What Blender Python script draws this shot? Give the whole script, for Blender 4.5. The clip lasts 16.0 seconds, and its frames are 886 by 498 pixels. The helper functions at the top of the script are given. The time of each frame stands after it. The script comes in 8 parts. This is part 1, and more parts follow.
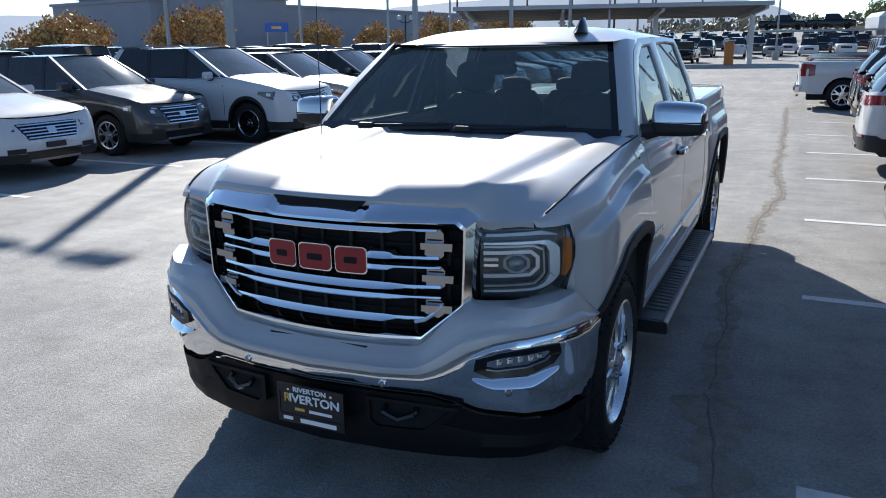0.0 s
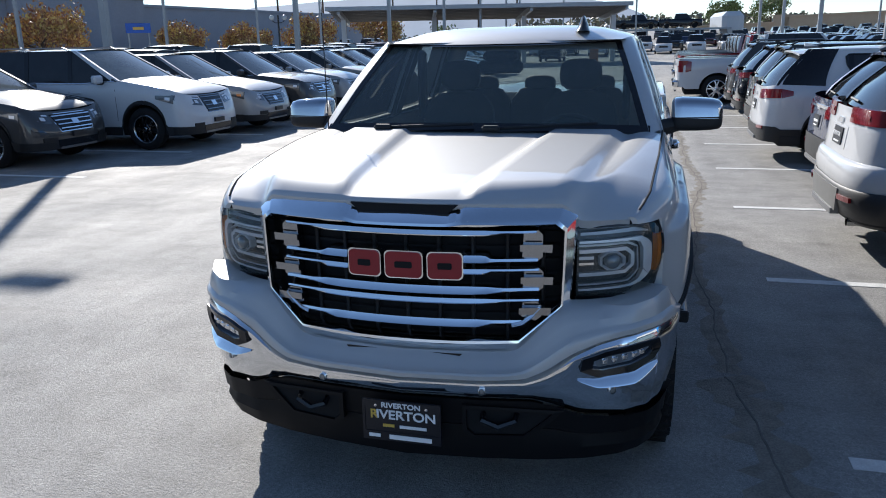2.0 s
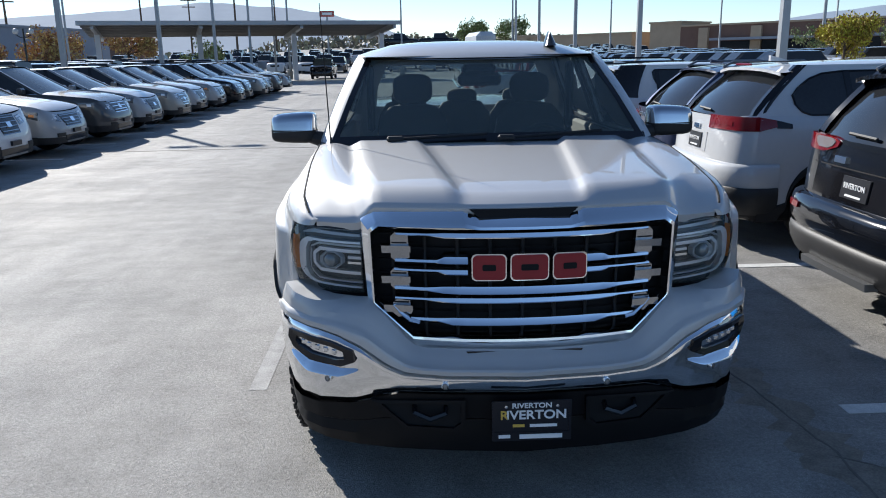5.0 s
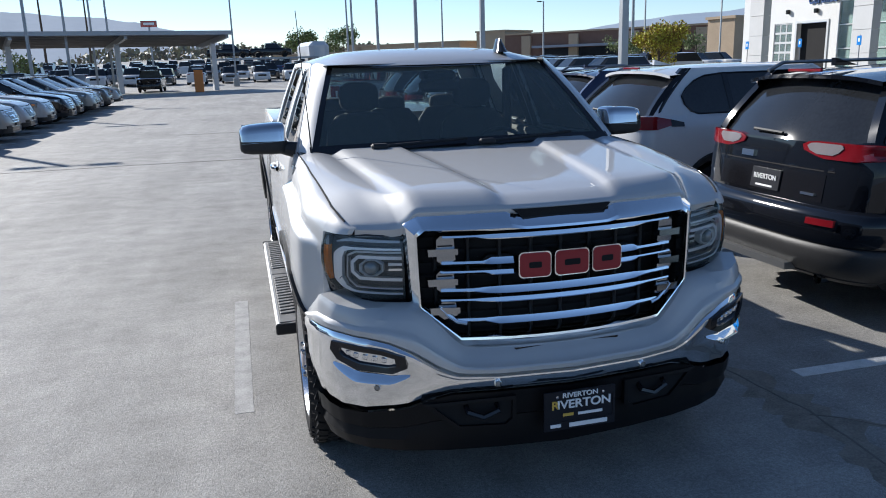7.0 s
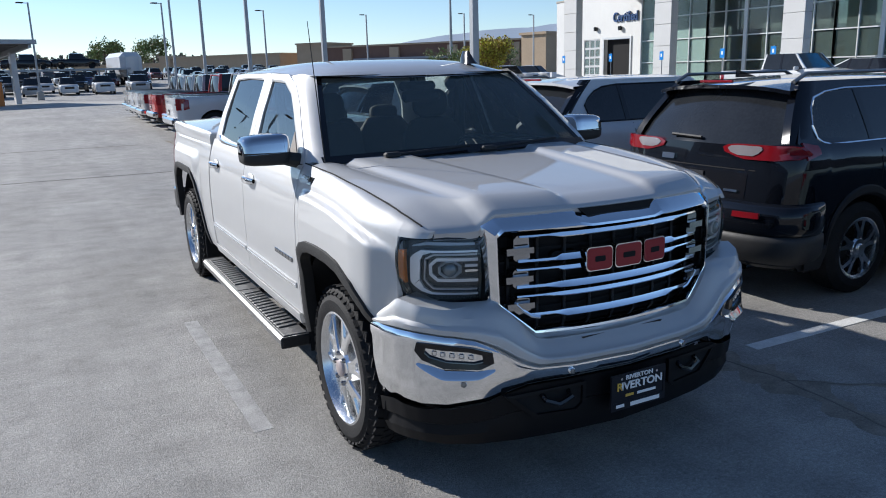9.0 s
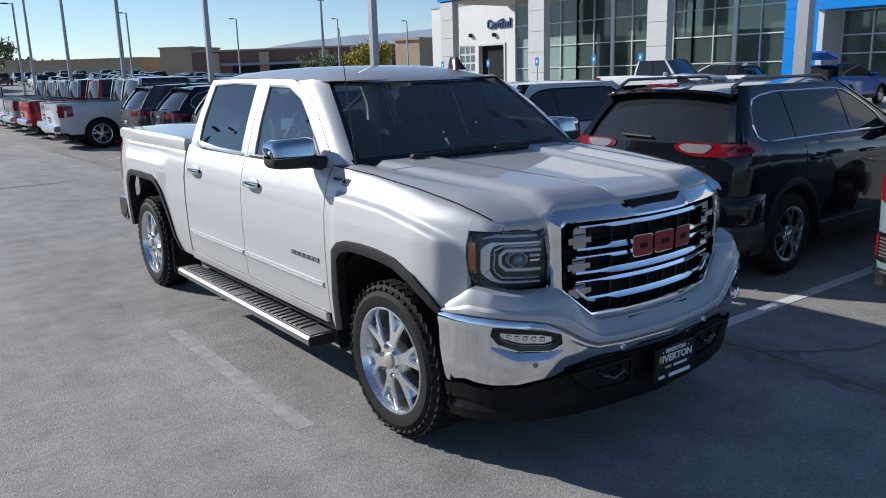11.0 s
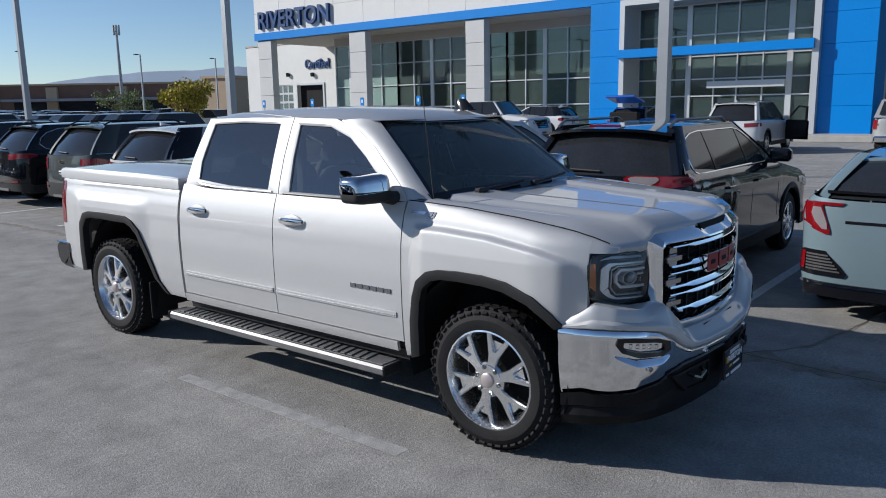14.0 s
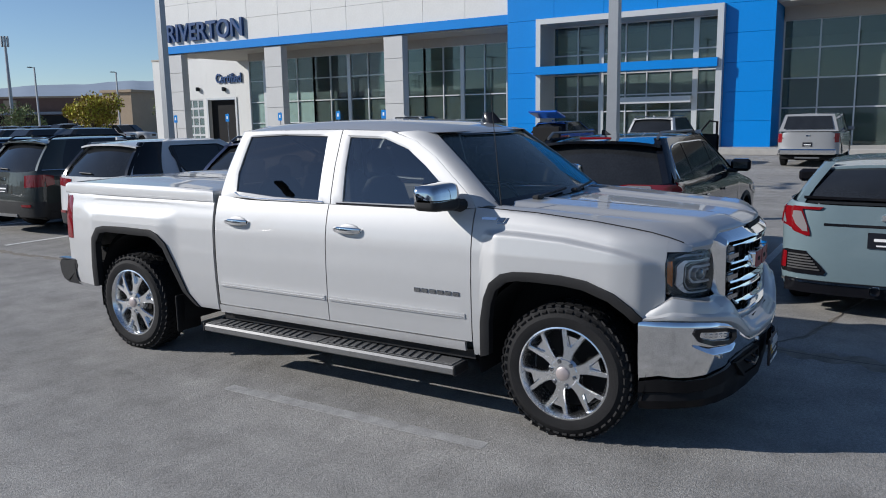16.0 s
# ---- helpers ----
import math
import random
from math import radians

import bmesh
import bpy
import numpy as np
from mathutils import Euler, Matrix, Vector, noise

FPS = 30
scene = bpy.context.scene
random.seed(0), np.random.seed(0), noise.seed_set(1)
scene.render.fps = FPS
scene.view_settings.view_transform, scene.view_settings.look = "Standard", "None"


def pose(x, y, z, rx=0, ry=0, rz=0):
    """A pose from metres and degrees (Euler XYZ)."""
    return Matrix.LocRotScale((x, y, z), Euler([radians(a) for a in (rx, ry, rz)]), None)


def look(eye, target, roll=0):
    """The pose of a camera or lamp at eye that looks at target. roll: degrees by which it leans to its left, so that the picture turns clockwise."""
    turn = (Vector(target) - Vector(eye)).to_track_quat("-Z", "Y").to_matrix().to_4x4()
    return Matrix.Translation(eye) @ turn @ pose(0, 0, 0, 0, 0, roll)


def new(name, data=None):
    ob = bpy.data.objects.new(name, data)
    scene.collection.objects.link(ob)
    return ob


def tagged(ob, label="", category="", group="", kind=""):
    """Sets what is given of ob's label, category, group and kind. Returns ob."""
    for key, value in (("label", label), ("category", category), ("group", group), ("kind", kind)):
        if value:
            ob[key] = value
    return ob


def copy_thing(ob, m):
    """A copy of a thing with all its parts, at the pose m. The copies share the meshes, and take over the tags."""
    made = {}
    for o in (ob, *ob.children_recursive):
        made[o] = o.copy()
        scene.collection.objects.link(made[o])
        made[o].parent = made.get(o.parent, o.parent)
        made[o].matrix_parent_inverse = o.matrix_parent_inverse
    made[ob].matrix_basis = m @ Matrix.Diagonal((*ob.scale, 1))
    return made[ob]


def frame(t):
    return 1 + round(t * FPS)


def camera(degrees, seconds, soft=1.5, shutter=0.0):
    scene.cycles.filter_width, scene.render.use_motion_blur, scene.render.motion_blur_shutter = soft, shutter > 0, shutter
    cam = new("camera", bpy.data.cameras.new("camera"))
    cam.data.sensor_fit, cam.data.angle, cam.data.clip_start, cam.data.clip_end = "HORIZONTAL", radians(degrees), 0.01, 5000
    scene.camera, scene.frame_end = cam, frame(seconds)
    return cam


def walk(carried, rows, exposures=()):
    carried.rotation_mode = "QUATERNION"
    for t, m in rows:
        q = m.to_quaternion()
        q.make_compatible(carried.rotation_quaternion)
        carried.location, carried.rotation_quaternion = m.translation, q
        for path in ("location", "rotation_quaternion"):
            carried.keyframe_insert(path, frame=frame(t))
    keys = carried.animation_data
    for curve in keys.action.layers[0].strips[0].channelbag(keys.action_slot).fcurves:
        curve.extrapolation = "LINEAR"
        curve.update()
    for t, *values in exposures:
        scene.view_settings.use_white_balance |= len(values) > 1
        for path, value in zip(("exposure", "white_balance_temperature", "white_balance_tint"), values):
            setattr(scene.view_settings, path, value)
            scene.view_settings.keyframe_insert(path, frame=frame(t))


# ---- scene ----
cam = camera(59.9, 16.0, soft=1.0)
PATH = [
    (0, (1.637, -3.245, 1.781), (0.821, -1.491, 1.271), -0.8),
    (0.5, (1.436, -3.365, 1.791), (0.689, -1.581, 1.281), -0.8),
    (1, (1.265, -3.464, 1.791), (0.594, -1.651, 1.279), -0.8),
    (1.5, (1.071, -3.461, 1.777), (0.478, -1.62, 1.264), -1.0),
    (2, (0.862, -3.45, 1.788), (0.351, -1.586, 1.273), -1.2),
    (2.5, (0.64, -3.529, 1.785), (0.216, -1.642, 1.273), -1.2),
    (3, (0.435, -3.665, 1.79), (0.102, -1.759, 1.283), -1.2),
    (3.5, (0.242, -3.649, 1.77), (0.003, -1.727, 1.273), -1.1),
    (4, (0.047, -3.591, 1.78), (-0.093, -1.657, 1.29), -1.0),
    (4.5, (-0.178, -3.601, 1.778), (-0.212, -1.661, 1.292), -1.0),
    (5, (-0.413, -3.667, 1.787), (-0.34, -1.728, 1.303), -1.0),
    (5.2, (-0.467, -3.678, 1.769), (-0.362, -1.738, 1.296), -1.3),
    (7.3, (-1.356, -3.568, 1.793), (-0.803, -1.705, 1.32), -1.6),
    (7.5, (-1.463, -3.538, 1.791), (-0.862, -1.69, 1.318), -1.5),
    (8, (-1.656, -3.438, 1.802), (-0.947, -1.627, 1.334), -1.6),
    (8.5, (-1.91, -3.399, 1.801), (-1.101, -1.629, 1.34), -1.6),
    (9, (-2.172, -3.381, 1.811), (-1.272, -1.654, 1.357), -1.6),
    (9.2, (-2.242, -3.362, 1.821), (-1.31, -1.651, 1.368), -1.7),
    (11.3, (-3.112, -3.088, 1.834), (-1.9, -1.563, 1.383), -1.5),
    (11.5, (-3.188, -3.052, 1.827), (-1.949, -1.548, 1.375), -1.5),
    (12, (-3.399, -2.899, 1.845), (-2.093, -1.451, 1.402), -1.4),
    (12.5, (-3.636, -2.777, 1.85), (-2.263, -1.386, 1.425), -1.3),
    (13, (-3.946, -2.664, 1.873), (-2.509, -1.332, 1.469), -1.1),
    (13.5, (-4.105, -2.491, 1.855), (-2.614, -1.215, 1.473), -1.0),
    (14, (-4.264, -2.31, 1.873), (-2.725, -1.085, 1.509), -1.0),
    (14.5, (-4.527, -2.175, 1.875), (-2.951, -0.996, 1.522), -1.0),
    (15, (-4.766, -2.072, 1.877), (-3.154, -0.939, 1.531), -1.0),
    (15.5, (-4.895, -1.874, 1.855), (-3.249, -0.789, 1.516), -0.9),
    (16, (-5.025, -1.666, 1.872), (-3.343, -0.635, 1.542), -1.0),
]
walk(cam, [(t, look(eye, target, roll)) for t, eye, target, roll in PATH], [(0, 1.04, 6200, 10), (2.5, 0.92, 6220, 11), (5, 0.90, 6200, 10), (9, 0.76, 6120, 11), (12.5, 0.44, 6120, 11), (16, 0.32, 6150, 11)])


# ---- world, sun ----
SUN = Vector((-0.545 * math.cos(radians(28)), 0.839 * math.cos(radians(28)), math.sin(radians(28))))
world = bpy.data.worlds.new("sky")
scene.world = world
world.use_nodes = True
wn = world.node_tree
wn.nodes.clear()
sky = wn.nodes.new("ShaderNodeTexSky")
sky.sky_type = "NISHITA"
sky.sun_disc = False
sky.sun_elevation = radians(28)
sky.sun_rotation = radians(-33)
sky.altitude = 1400
sky.air_density, sky.dust_density, sky.ozone_density = 1.0, 0.2, 3.2
bg = wn.nodes.new("ShaderNodeBackground")
bg.inputs["Strength"].default_value = 0.077
wout = wn.nodes.new("ShaderNodeOutputWorld")
wn.links.new(sky.outputs[0], bg.inputs["Color"])
wn.links.new(bg.outputs[0], wout.inputs["Surface"])
sun_data = bpy.data.lights.new("sun", "SUN")
sun_data.energy, sun_data.angle, sun_data.color = 4.0, radians(0.55), (1.0, 0.94, 0.85)
sun = new("sun", sun_data)
sun.matrix_basis = look(SUN * 100, (0, 0, 0))


# ---- helpers for meshes ----
def part(name, bm, material, parent=None, label="", smooth=True, sharp=35):
    me = bpy.data.meshes.new(name)
    bmesh.ops.recalc_face_normals(bm, faces=bm.faces[:])
    if smooth:
        lim = radians(sharp)
        for f in bm.faces:
            f.smooth = True
        for e in bm.edges:
            e.smooth = not (len(e.link_faces) == 2 and e.calc_face_angle(0) > lim)
    bm.to_mesh(me)
    bm.free()
    for m in (material if isinstance(material, (list, tuple)) else [material]):
        me.materials.append(m)
    ob = new(name, me)
    if parent:
        ob.parent = parent
    if label:
        ob["label"] = label
    return ob


def thing(name, label, category, m=None, group="", kind=""):
    ob = new(name)
    ob.empty_display_size = 0.2
    if m is not None:
        ob.matrix_basis = m
    return tagged(ob, label, category, group, kind)


def grid(bm, rows, close=False, mat=0):
    vs = [[bm.verts.new(p) for p in r] for r in rows]
    n = len(vs[0])
    for a, b in zip(vs, vs[1:]):
        for i in range(n if close else n - 1):
            j = (i + 1) % n
            try:
                f = bm.faces.new((a[i], a[j], b[j], b[i]))
                f.material_index = mat
            except ValueError:
                pass
    return vs


def box(bm, c, s, bevel=0.0, m=None, mat=0):
    r = bmesh.ops.create_cube(bm, size=1.0)
    vs = r["verts"]
    for v in vs:
        v.co = Vector((v.co.x * s[0], v.co.y * s[1], v.co.z * s[2]))
    fs = list({f for v in vs for f in v.link_faces})
    if bevel:
        es = list({e for v in vs for e in v.link_edges})
        q = bmesh.ops.bevel(bm, geom=es, offset=min(bevel, min(s) * 0.45), segments=1, affect="EDGES", profile=0.5)
        fs = [f for f in q["faces"]] + [f for f in fs if f.is_valid]
        vs = list({v for f in fs for v in f.verts})
    for f in fs:
        f.material_index = mat
    for v in vs:
        v.co = v.co + Vector(c)
        if m is not None:
            v.co = m @ v.co
    return vs


def prism(bm, pts, to3, d0, d1, mat=0):
    """A flat outline pts pushed from depth d0 to d1; to3(u, v, d) gives the place."""
    a = [bm.verts.new(to3(u, v, d0)) for u, v in pts]
    b = [bm.verts.new(to3(u, v, d1)) for u, v in pts]
    n = len(pts)
    fs = [bm.faces.new(a), bm.faces.new(b[::-1])]
    for i in range(n):
        fs.append(bm.faces.new((a[i], b[i], b[(i + 1) % n], a[(i + 1) % n])))
    for f in fs:
        f.material_index = mat
    return fs


def ring(bm, outer, inner, to3, d0, d1, mat=0):
    """A frame between two outlines with as many points, from depth d0 to d1."""
    L = []
    for pts, d in ((outer, d0), (outer, d1), (inner, d1), (inner, d0)):
        L.append([bm.verts.new(to3(u, v, d)) for u, v in pts])
    n = len(outer)
    for k in range(4):
        p, q = L[k], L[(k + 1) % 4]
        for i in range(n):
            j = (i + 1) % n
            f = bm.faces.new((p[i], p[j], q[j], q[i]))
            f.material_index = mat


def lathe(bm, prof, segs, m=None, mat=0, arc=None):
    """prof: (radius, along x) pairs turned about the x axis."""
    a0, a1 = arc or (0, 2 * math.pi)
    n = segs if arc is None else segs + 1
    rows = []
    for r, a in prof:
        row = []
        for i in range(n):
            t = a0 + (a1 - a0) * i / segs
            p = Vector((a, r * math.cos(t), r * math.sin(t)))
            row.append(m @ p if m is not None else p)
        rows.append(row)
    return grid(bm, rows, close=arc is None, mat=mat)


def tube(bm, pts, r, segs=8, mat=0, caps=True):
    pts = [Vector(p) for p in pts]
    rows = []
    for i, p in enumerate(pts):
        d = (pts[min(i + 1, len(pts) - 1)] - pts[max(i - 1, 0)]).normalized()
        q = d.to_track_quat("Z", "Y")
        rr = r[i] if isinstance(r, (list, tuple)) else r
        rows.append([p + q @ Vector((rr * math.cos(2 * math.pi * k / segs), rr * math.sin(2 * math.pi * k / segs), 0)) for k in range(segs)])
    vs = grid(bm, rows, close=True, mat=mat)
    if caps:
        for row in (vs[0][::-1], vs[-1]):
            bm.faces.new(row).material_index = mat


def lerp(knots, t):
    """Piecewise linear through (t, value) pairs."""
    if t <= knots[0][0]:
        return knots[0][1]
    for (a, va), (b, vb) in zip(knots, knots[1:]):
        if t <= b:
            return va + (vb - va) * (t - a) / (b - a) if b > a else vb
    return knots[-1][1]


def smooth01(t):
    t = max(0.0, min(1.0, t))
    return t * t * (3 - 2 * t)


def span(a, b, n):
    return [a + (b - a) * i / (n - 1) for i in range(n)]


# ---- materials ----
def material(name, color, rough=0.5, metal=0.0, coat=0.0, vary=0.08, scale=8.0, bump=0.0, bscale=60.0, spec=0.5, rvary=0.0, trans=0.0, ior=1.45, emit=None, island=0.0):
    m = bpy.data.materials.new(name)
    m.use_nodes = True
    nt = m.node_tree
    b = nt.nodes["Principled BSDF"]
    b.inputs["Roughness"].default_value = rough
    b.inputs["Metallic"].default_value = metal
    b.inputs["Coat Weight"].default_value = coat
    b.inputs["Coat Roughness"].default_value = 0.03
    b.inputs["Specular IOR Level"].default_value = spec
    b.inputs["Transmission Weight"].default_value = trans
    b.inputs["IOR"].default_value = ior
    tc = nt.nodes.new("ShaderNodeTexCoord")
    if emit:
        b.inputs["Emission Color"].default_value = (*emit[:3], 1)
        b.inputs["Emission Strength"].default_value = emit[3]
    if vary > 0:
        n1 = nt.nodes.new("ShaderNodeTexNoise")
        n1.inputs["Scale"].default_value = scale
        n1.inputs["Detail"].default_value = 5
        n2 = nt.nodes.new("ShaderNodeTexNoise")
        n2.inputs["Scale"].default_value = scale * 11
        n2.inputs["Detail"].default_value = 3
        nt.links.new(tc.outputs["Object"], n1.inputs["Vector"])
        nt.links.new(tc.outputs["Object"], n2.inputs["Vector"])
        mix = nt.nodes.new("ShaderNodeMath")
        mix.operation = "ADD"
        nt.links.new(n1.outputs["Fac"], mix.inputs[0])
        nt.links.new(n2.outputs["Fac"], mix.inputs[1])
        mr = nt.nodes.new("ShaderNodeMapRange")
        mr.inputs["From Min"].default_value, mr.inputs["From Max"].default_value = 0.6, 1.4
        mr.inputs["To Min"].default_value, mr.inputs["To Max"].default_value = 1 - vary, 1 + vary
        nt.links.new(mix.outputs[0], mr.inputs["Value"])
        hs = nt.nodes.new("ShaderNodeHueSaturation")
        hs.inputs["Color"].default_value = (*color, 1)
        nt.links.new(mr.outputs[0], hs.inputs["Value"])
        nt.links.new(hs.outputs[0], b.inputs["Base Color"])
        if rvary:
            rr = nt.nodes.new("ShaderNodeMapRange")
            rr.inputs["From Min"].default_value, rr.inputs["From Max"].default_value = 0.6, 1.4
            rr.inputs["To Min"].default_value, rr.inputs["To Max"].default_value = rough - rvary, rough + rvary
            nt.links.new(mix.outputs[0], rr.inputs["Value"])
            nt.links.new(rr.outputs[0], b.inputs["Roughness"])
    else:
        b.inputs["Base Color"].default_value = (*color, 1)
    if bump:
        nb = nt.nodes.new("ShaderNodeTexNoise")
        nb.inputs["Scale"].default_value = bscale
        nb.inputs["Detail"].default_value = 4
        nt.links.new(tc.outputs["Object"], nb.inputs["Vector"])
        bp = nt.nodes.new("ShaderNodeBump")
        bp.inputs["Strength"].default_value = bump
        bp.inputs["Distance"].default_value = 0.02
        nt.links.new(nb.outputs["Fac"], bp.inputs["Height"])
        nt.links.new(bp.outputs[0], b.inputs["Normal"])
    return m


def paint(name, color, metal=0.0, rough=0.5, spec=0.15):
    return material(name, color, rough, metal, coat=1.0, vary=0.03, scale=2.0, spec=spec)


SILVER = material("silver_paint", (0.472, 0.474, 0.475), 0.60, 0.45, coat=0.9, vary=0.015, scale=1.5)
WHITE = paint("white_paint", (0.54, 0.55, 0.56))
BLACK = paint("black_paint", (0.006, 0.007, 0.010), 0.0, 0.12, 0.1)
BLACK.node_tree.nodes["Principled BSDF"].inputs["Coat IOR"].default_value = 1.42
LAMPSATIN = material("lamp_satin", (0.40, 0.41, 0.43), 0.3, 0.5, vary=0.05, scale=20)
GREY = paint("grey_paint", (0.050, 0.050, 0.050), 0.05)
DARKBLUE = paint("dark_blue_paint", (0.02, 0.03, 0.07), 0.5)
LIGHTBLUE = paint("light_blue_paint", (0.155, 0.215, 0.24), 0.1)
BRIGHTBLUE = paint("bright_blue_paint", (0.01, 0.09, 0.42), 0.1)
GREENGREY = paint("green_grey_paint", (0.035, 0.042, 0.040), 0.3)
MAROON = paint("maroon_paint", (0.10, 0.012, 0.015), 0.4)
RED = paint("red_paint", (0.35, 0.02, 0.02), 0.1)
SILVERB = paint("pale_silver_paint", (0.30, 0.305, 0.31), 0.3, 0.5)
BEIGE = paint("champagne_paint", (0.26, 0.25, 0.225), 0.3, 0.5)
CHROME = material("chrome", (0.86, 0.87, 0.88), 0.07, 1.0, vary=0.02, scale=3, rvary=0.02)
DARKCHROME = material("dark_chrome", (0.30, 0.31, 0.32), 0.10, 1.0, vary=0.02, scale=3)
DULLMETAL = material("machined_alloy", (0.78, 0.79, 0.80), 0.24, 1.0, vary=0.05, scale=6, rvary=0.06)
ALU = material("brushed_alloy", (0.27, 0.275, 0.28), 0.5, 1.0, vary=0.06, scale=12)
PLASTIC = material("black_plastic", (0.013, 0.013, 0.014), 0.6, vary=0.2, scale=10, bump=0.1, bscale=400)
GLOSSBLACK = material("gloss_black", (0.008, 0.008, 0.01), 0.12, vary=0)
RUBBER = material("tyre_rubber", (0.011, 0.011, 0.012), 0.75, spec=0.3, vary=0.35, scale=9, bump=0.2, bscale=120)
# near-black that holds the shade of gaps, recesses and undersides
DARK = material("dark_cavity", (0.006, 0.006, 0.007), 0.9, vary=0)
FABRIC = material("dark_upholstery", (0.032, 0.031, 0.031), 0.75, vary=0.2, scale=25, bump=0.2, bscale=300)
TAUPE = material("pale_cabin_trim", (0.24, 0.22, 0.20), 0.8, vary=0.1, scale=10)
REDLENS = material("red_lens", (0.19, 0.005, 0.009), 0.12, coat=0.6, vary=0.1, scale=20)
AMBER = material("amber_lens", (0.66, 0.19, 0.02), 0.15, coat=0.6, vary=0.1, scale=20)
HEADGLASS = material("headlight_glass", (0.10, 0.11, 0.12), 0.08, 0.3, coat=1.0, vary=0.2, scale=25)
LAMPWHITE = material("lamp_clear_band", (0.22, 0.20, 0.205), 0.15, coat=0.8, vary=0.05, scale=30)
LAMPGREY = material("lamp_reflector", (0.74, 0.75, 0.77), 0.22, 0.3, vary=0.1, scale=30)


def pane_material(name, tint, ior=1.5, haze=0.0):
    """Thin glass: clear with a tint, and gloss by Fresnel. haze: share of a pale diffuse film."""
    m = bpy.data.materials.new(name)
    m.use_nodes = True
    nt = m.node_tree
    nt.nodes.clear()
    o = nt.nodes.new("ShaderNodeOutputMaterial")
    mix = nt.nodes.new("ShaderNodeMixShader")
    tr = nt.nodes.new("ShaderNodeBsdfTransparent")
    tr.inputs["Color"].default_value = (*tint, 1)
    gl = nt.nodes.new("ShaderNodeBsdfGlossy")
    gl.inputs["Roughness"].default_value = 0.01
    fr = nt.nodes.new("ShaderNodeFresnel")
    fr.inputs["IOR"].default_value = ior
    nt.links.new(fr.outputs[0], mix.inputs[0])
    nt.links.new(tr.outputs[0], mix.inputs[1])
    nt.links.new(gl.outputs[0], mix.inputs[2])
    last = mix.outputs[0]
    if haze:
        df = nt.nodes.new("ShaderNodeBsdfDiffuse")
        df.inputs["Color"].default_value = (0.50, 0.62, 0.60, 1)
        m2 = nt.nodes.new("ShaderNodeMixShader")
        m2.inputs[0].default_value = haze
        nt.links.new(last, m2.inputs[1])
        nt.links.new(df.outputs[0], m2.inputs[2])
        last = m2.outputs[0]
    nt.links.new(last, o.inputs["Surface"])
    return m


# the windscreen's pale film stands in for sky reflections and cabin light
GLASS = pane_material("windscreen_glass", (0.60, 0.69, 0.68), 1.5, 0.085)
SIDEGLASS = pane_material("tinted_glass", (0.40, 0.46, 0.47), 2.5, 0.0)
DARKSIDE = pane_material("privacy_tint", (0.10, 0.10, 0.10), 2.3, 0.0)
REARGLASS = pane_material("rear_tint", (0.42, 0.47, 0.47), 1.5)
LENS = pane_material("clear_lens", (0.92, 0.93, 0.94), 1.45, 0.03)
# sky and dash reflections are put into this base colour, along with dust
WINDSCREEN = material("dusty_windscreen", (0.085, 0.10, 0.10), 0.05, vary=0.35, scale=3, spec=0.6)
CARGLASS = material("privacy_glass", (0.019, 0.021, 0.024), 0.05, vary=0.25, scale=4, spec=0.5)
PLATE = material("plate_black", (0.008, 0.009, 0.014), 0.35, vary=0)
WHITEMARK = material("white_mark", (0.8, 0.8, 0.8), 0.5, vary=0.03)
GOLDMARK = material("gold_mark", (0.65, 0.42, 0.08), 0.4, vary=0.03)
REDMARK = material("red_enamel", (0.25, 0.006, 0.014), 0.4, coat=0.15, vary=0.05, scale=30)
LINEPAINT = material("line_paint", (0.62, 0.62, 0.60), 0.75, vary=0.25, scale=14, bump=0.2, bscale=200)

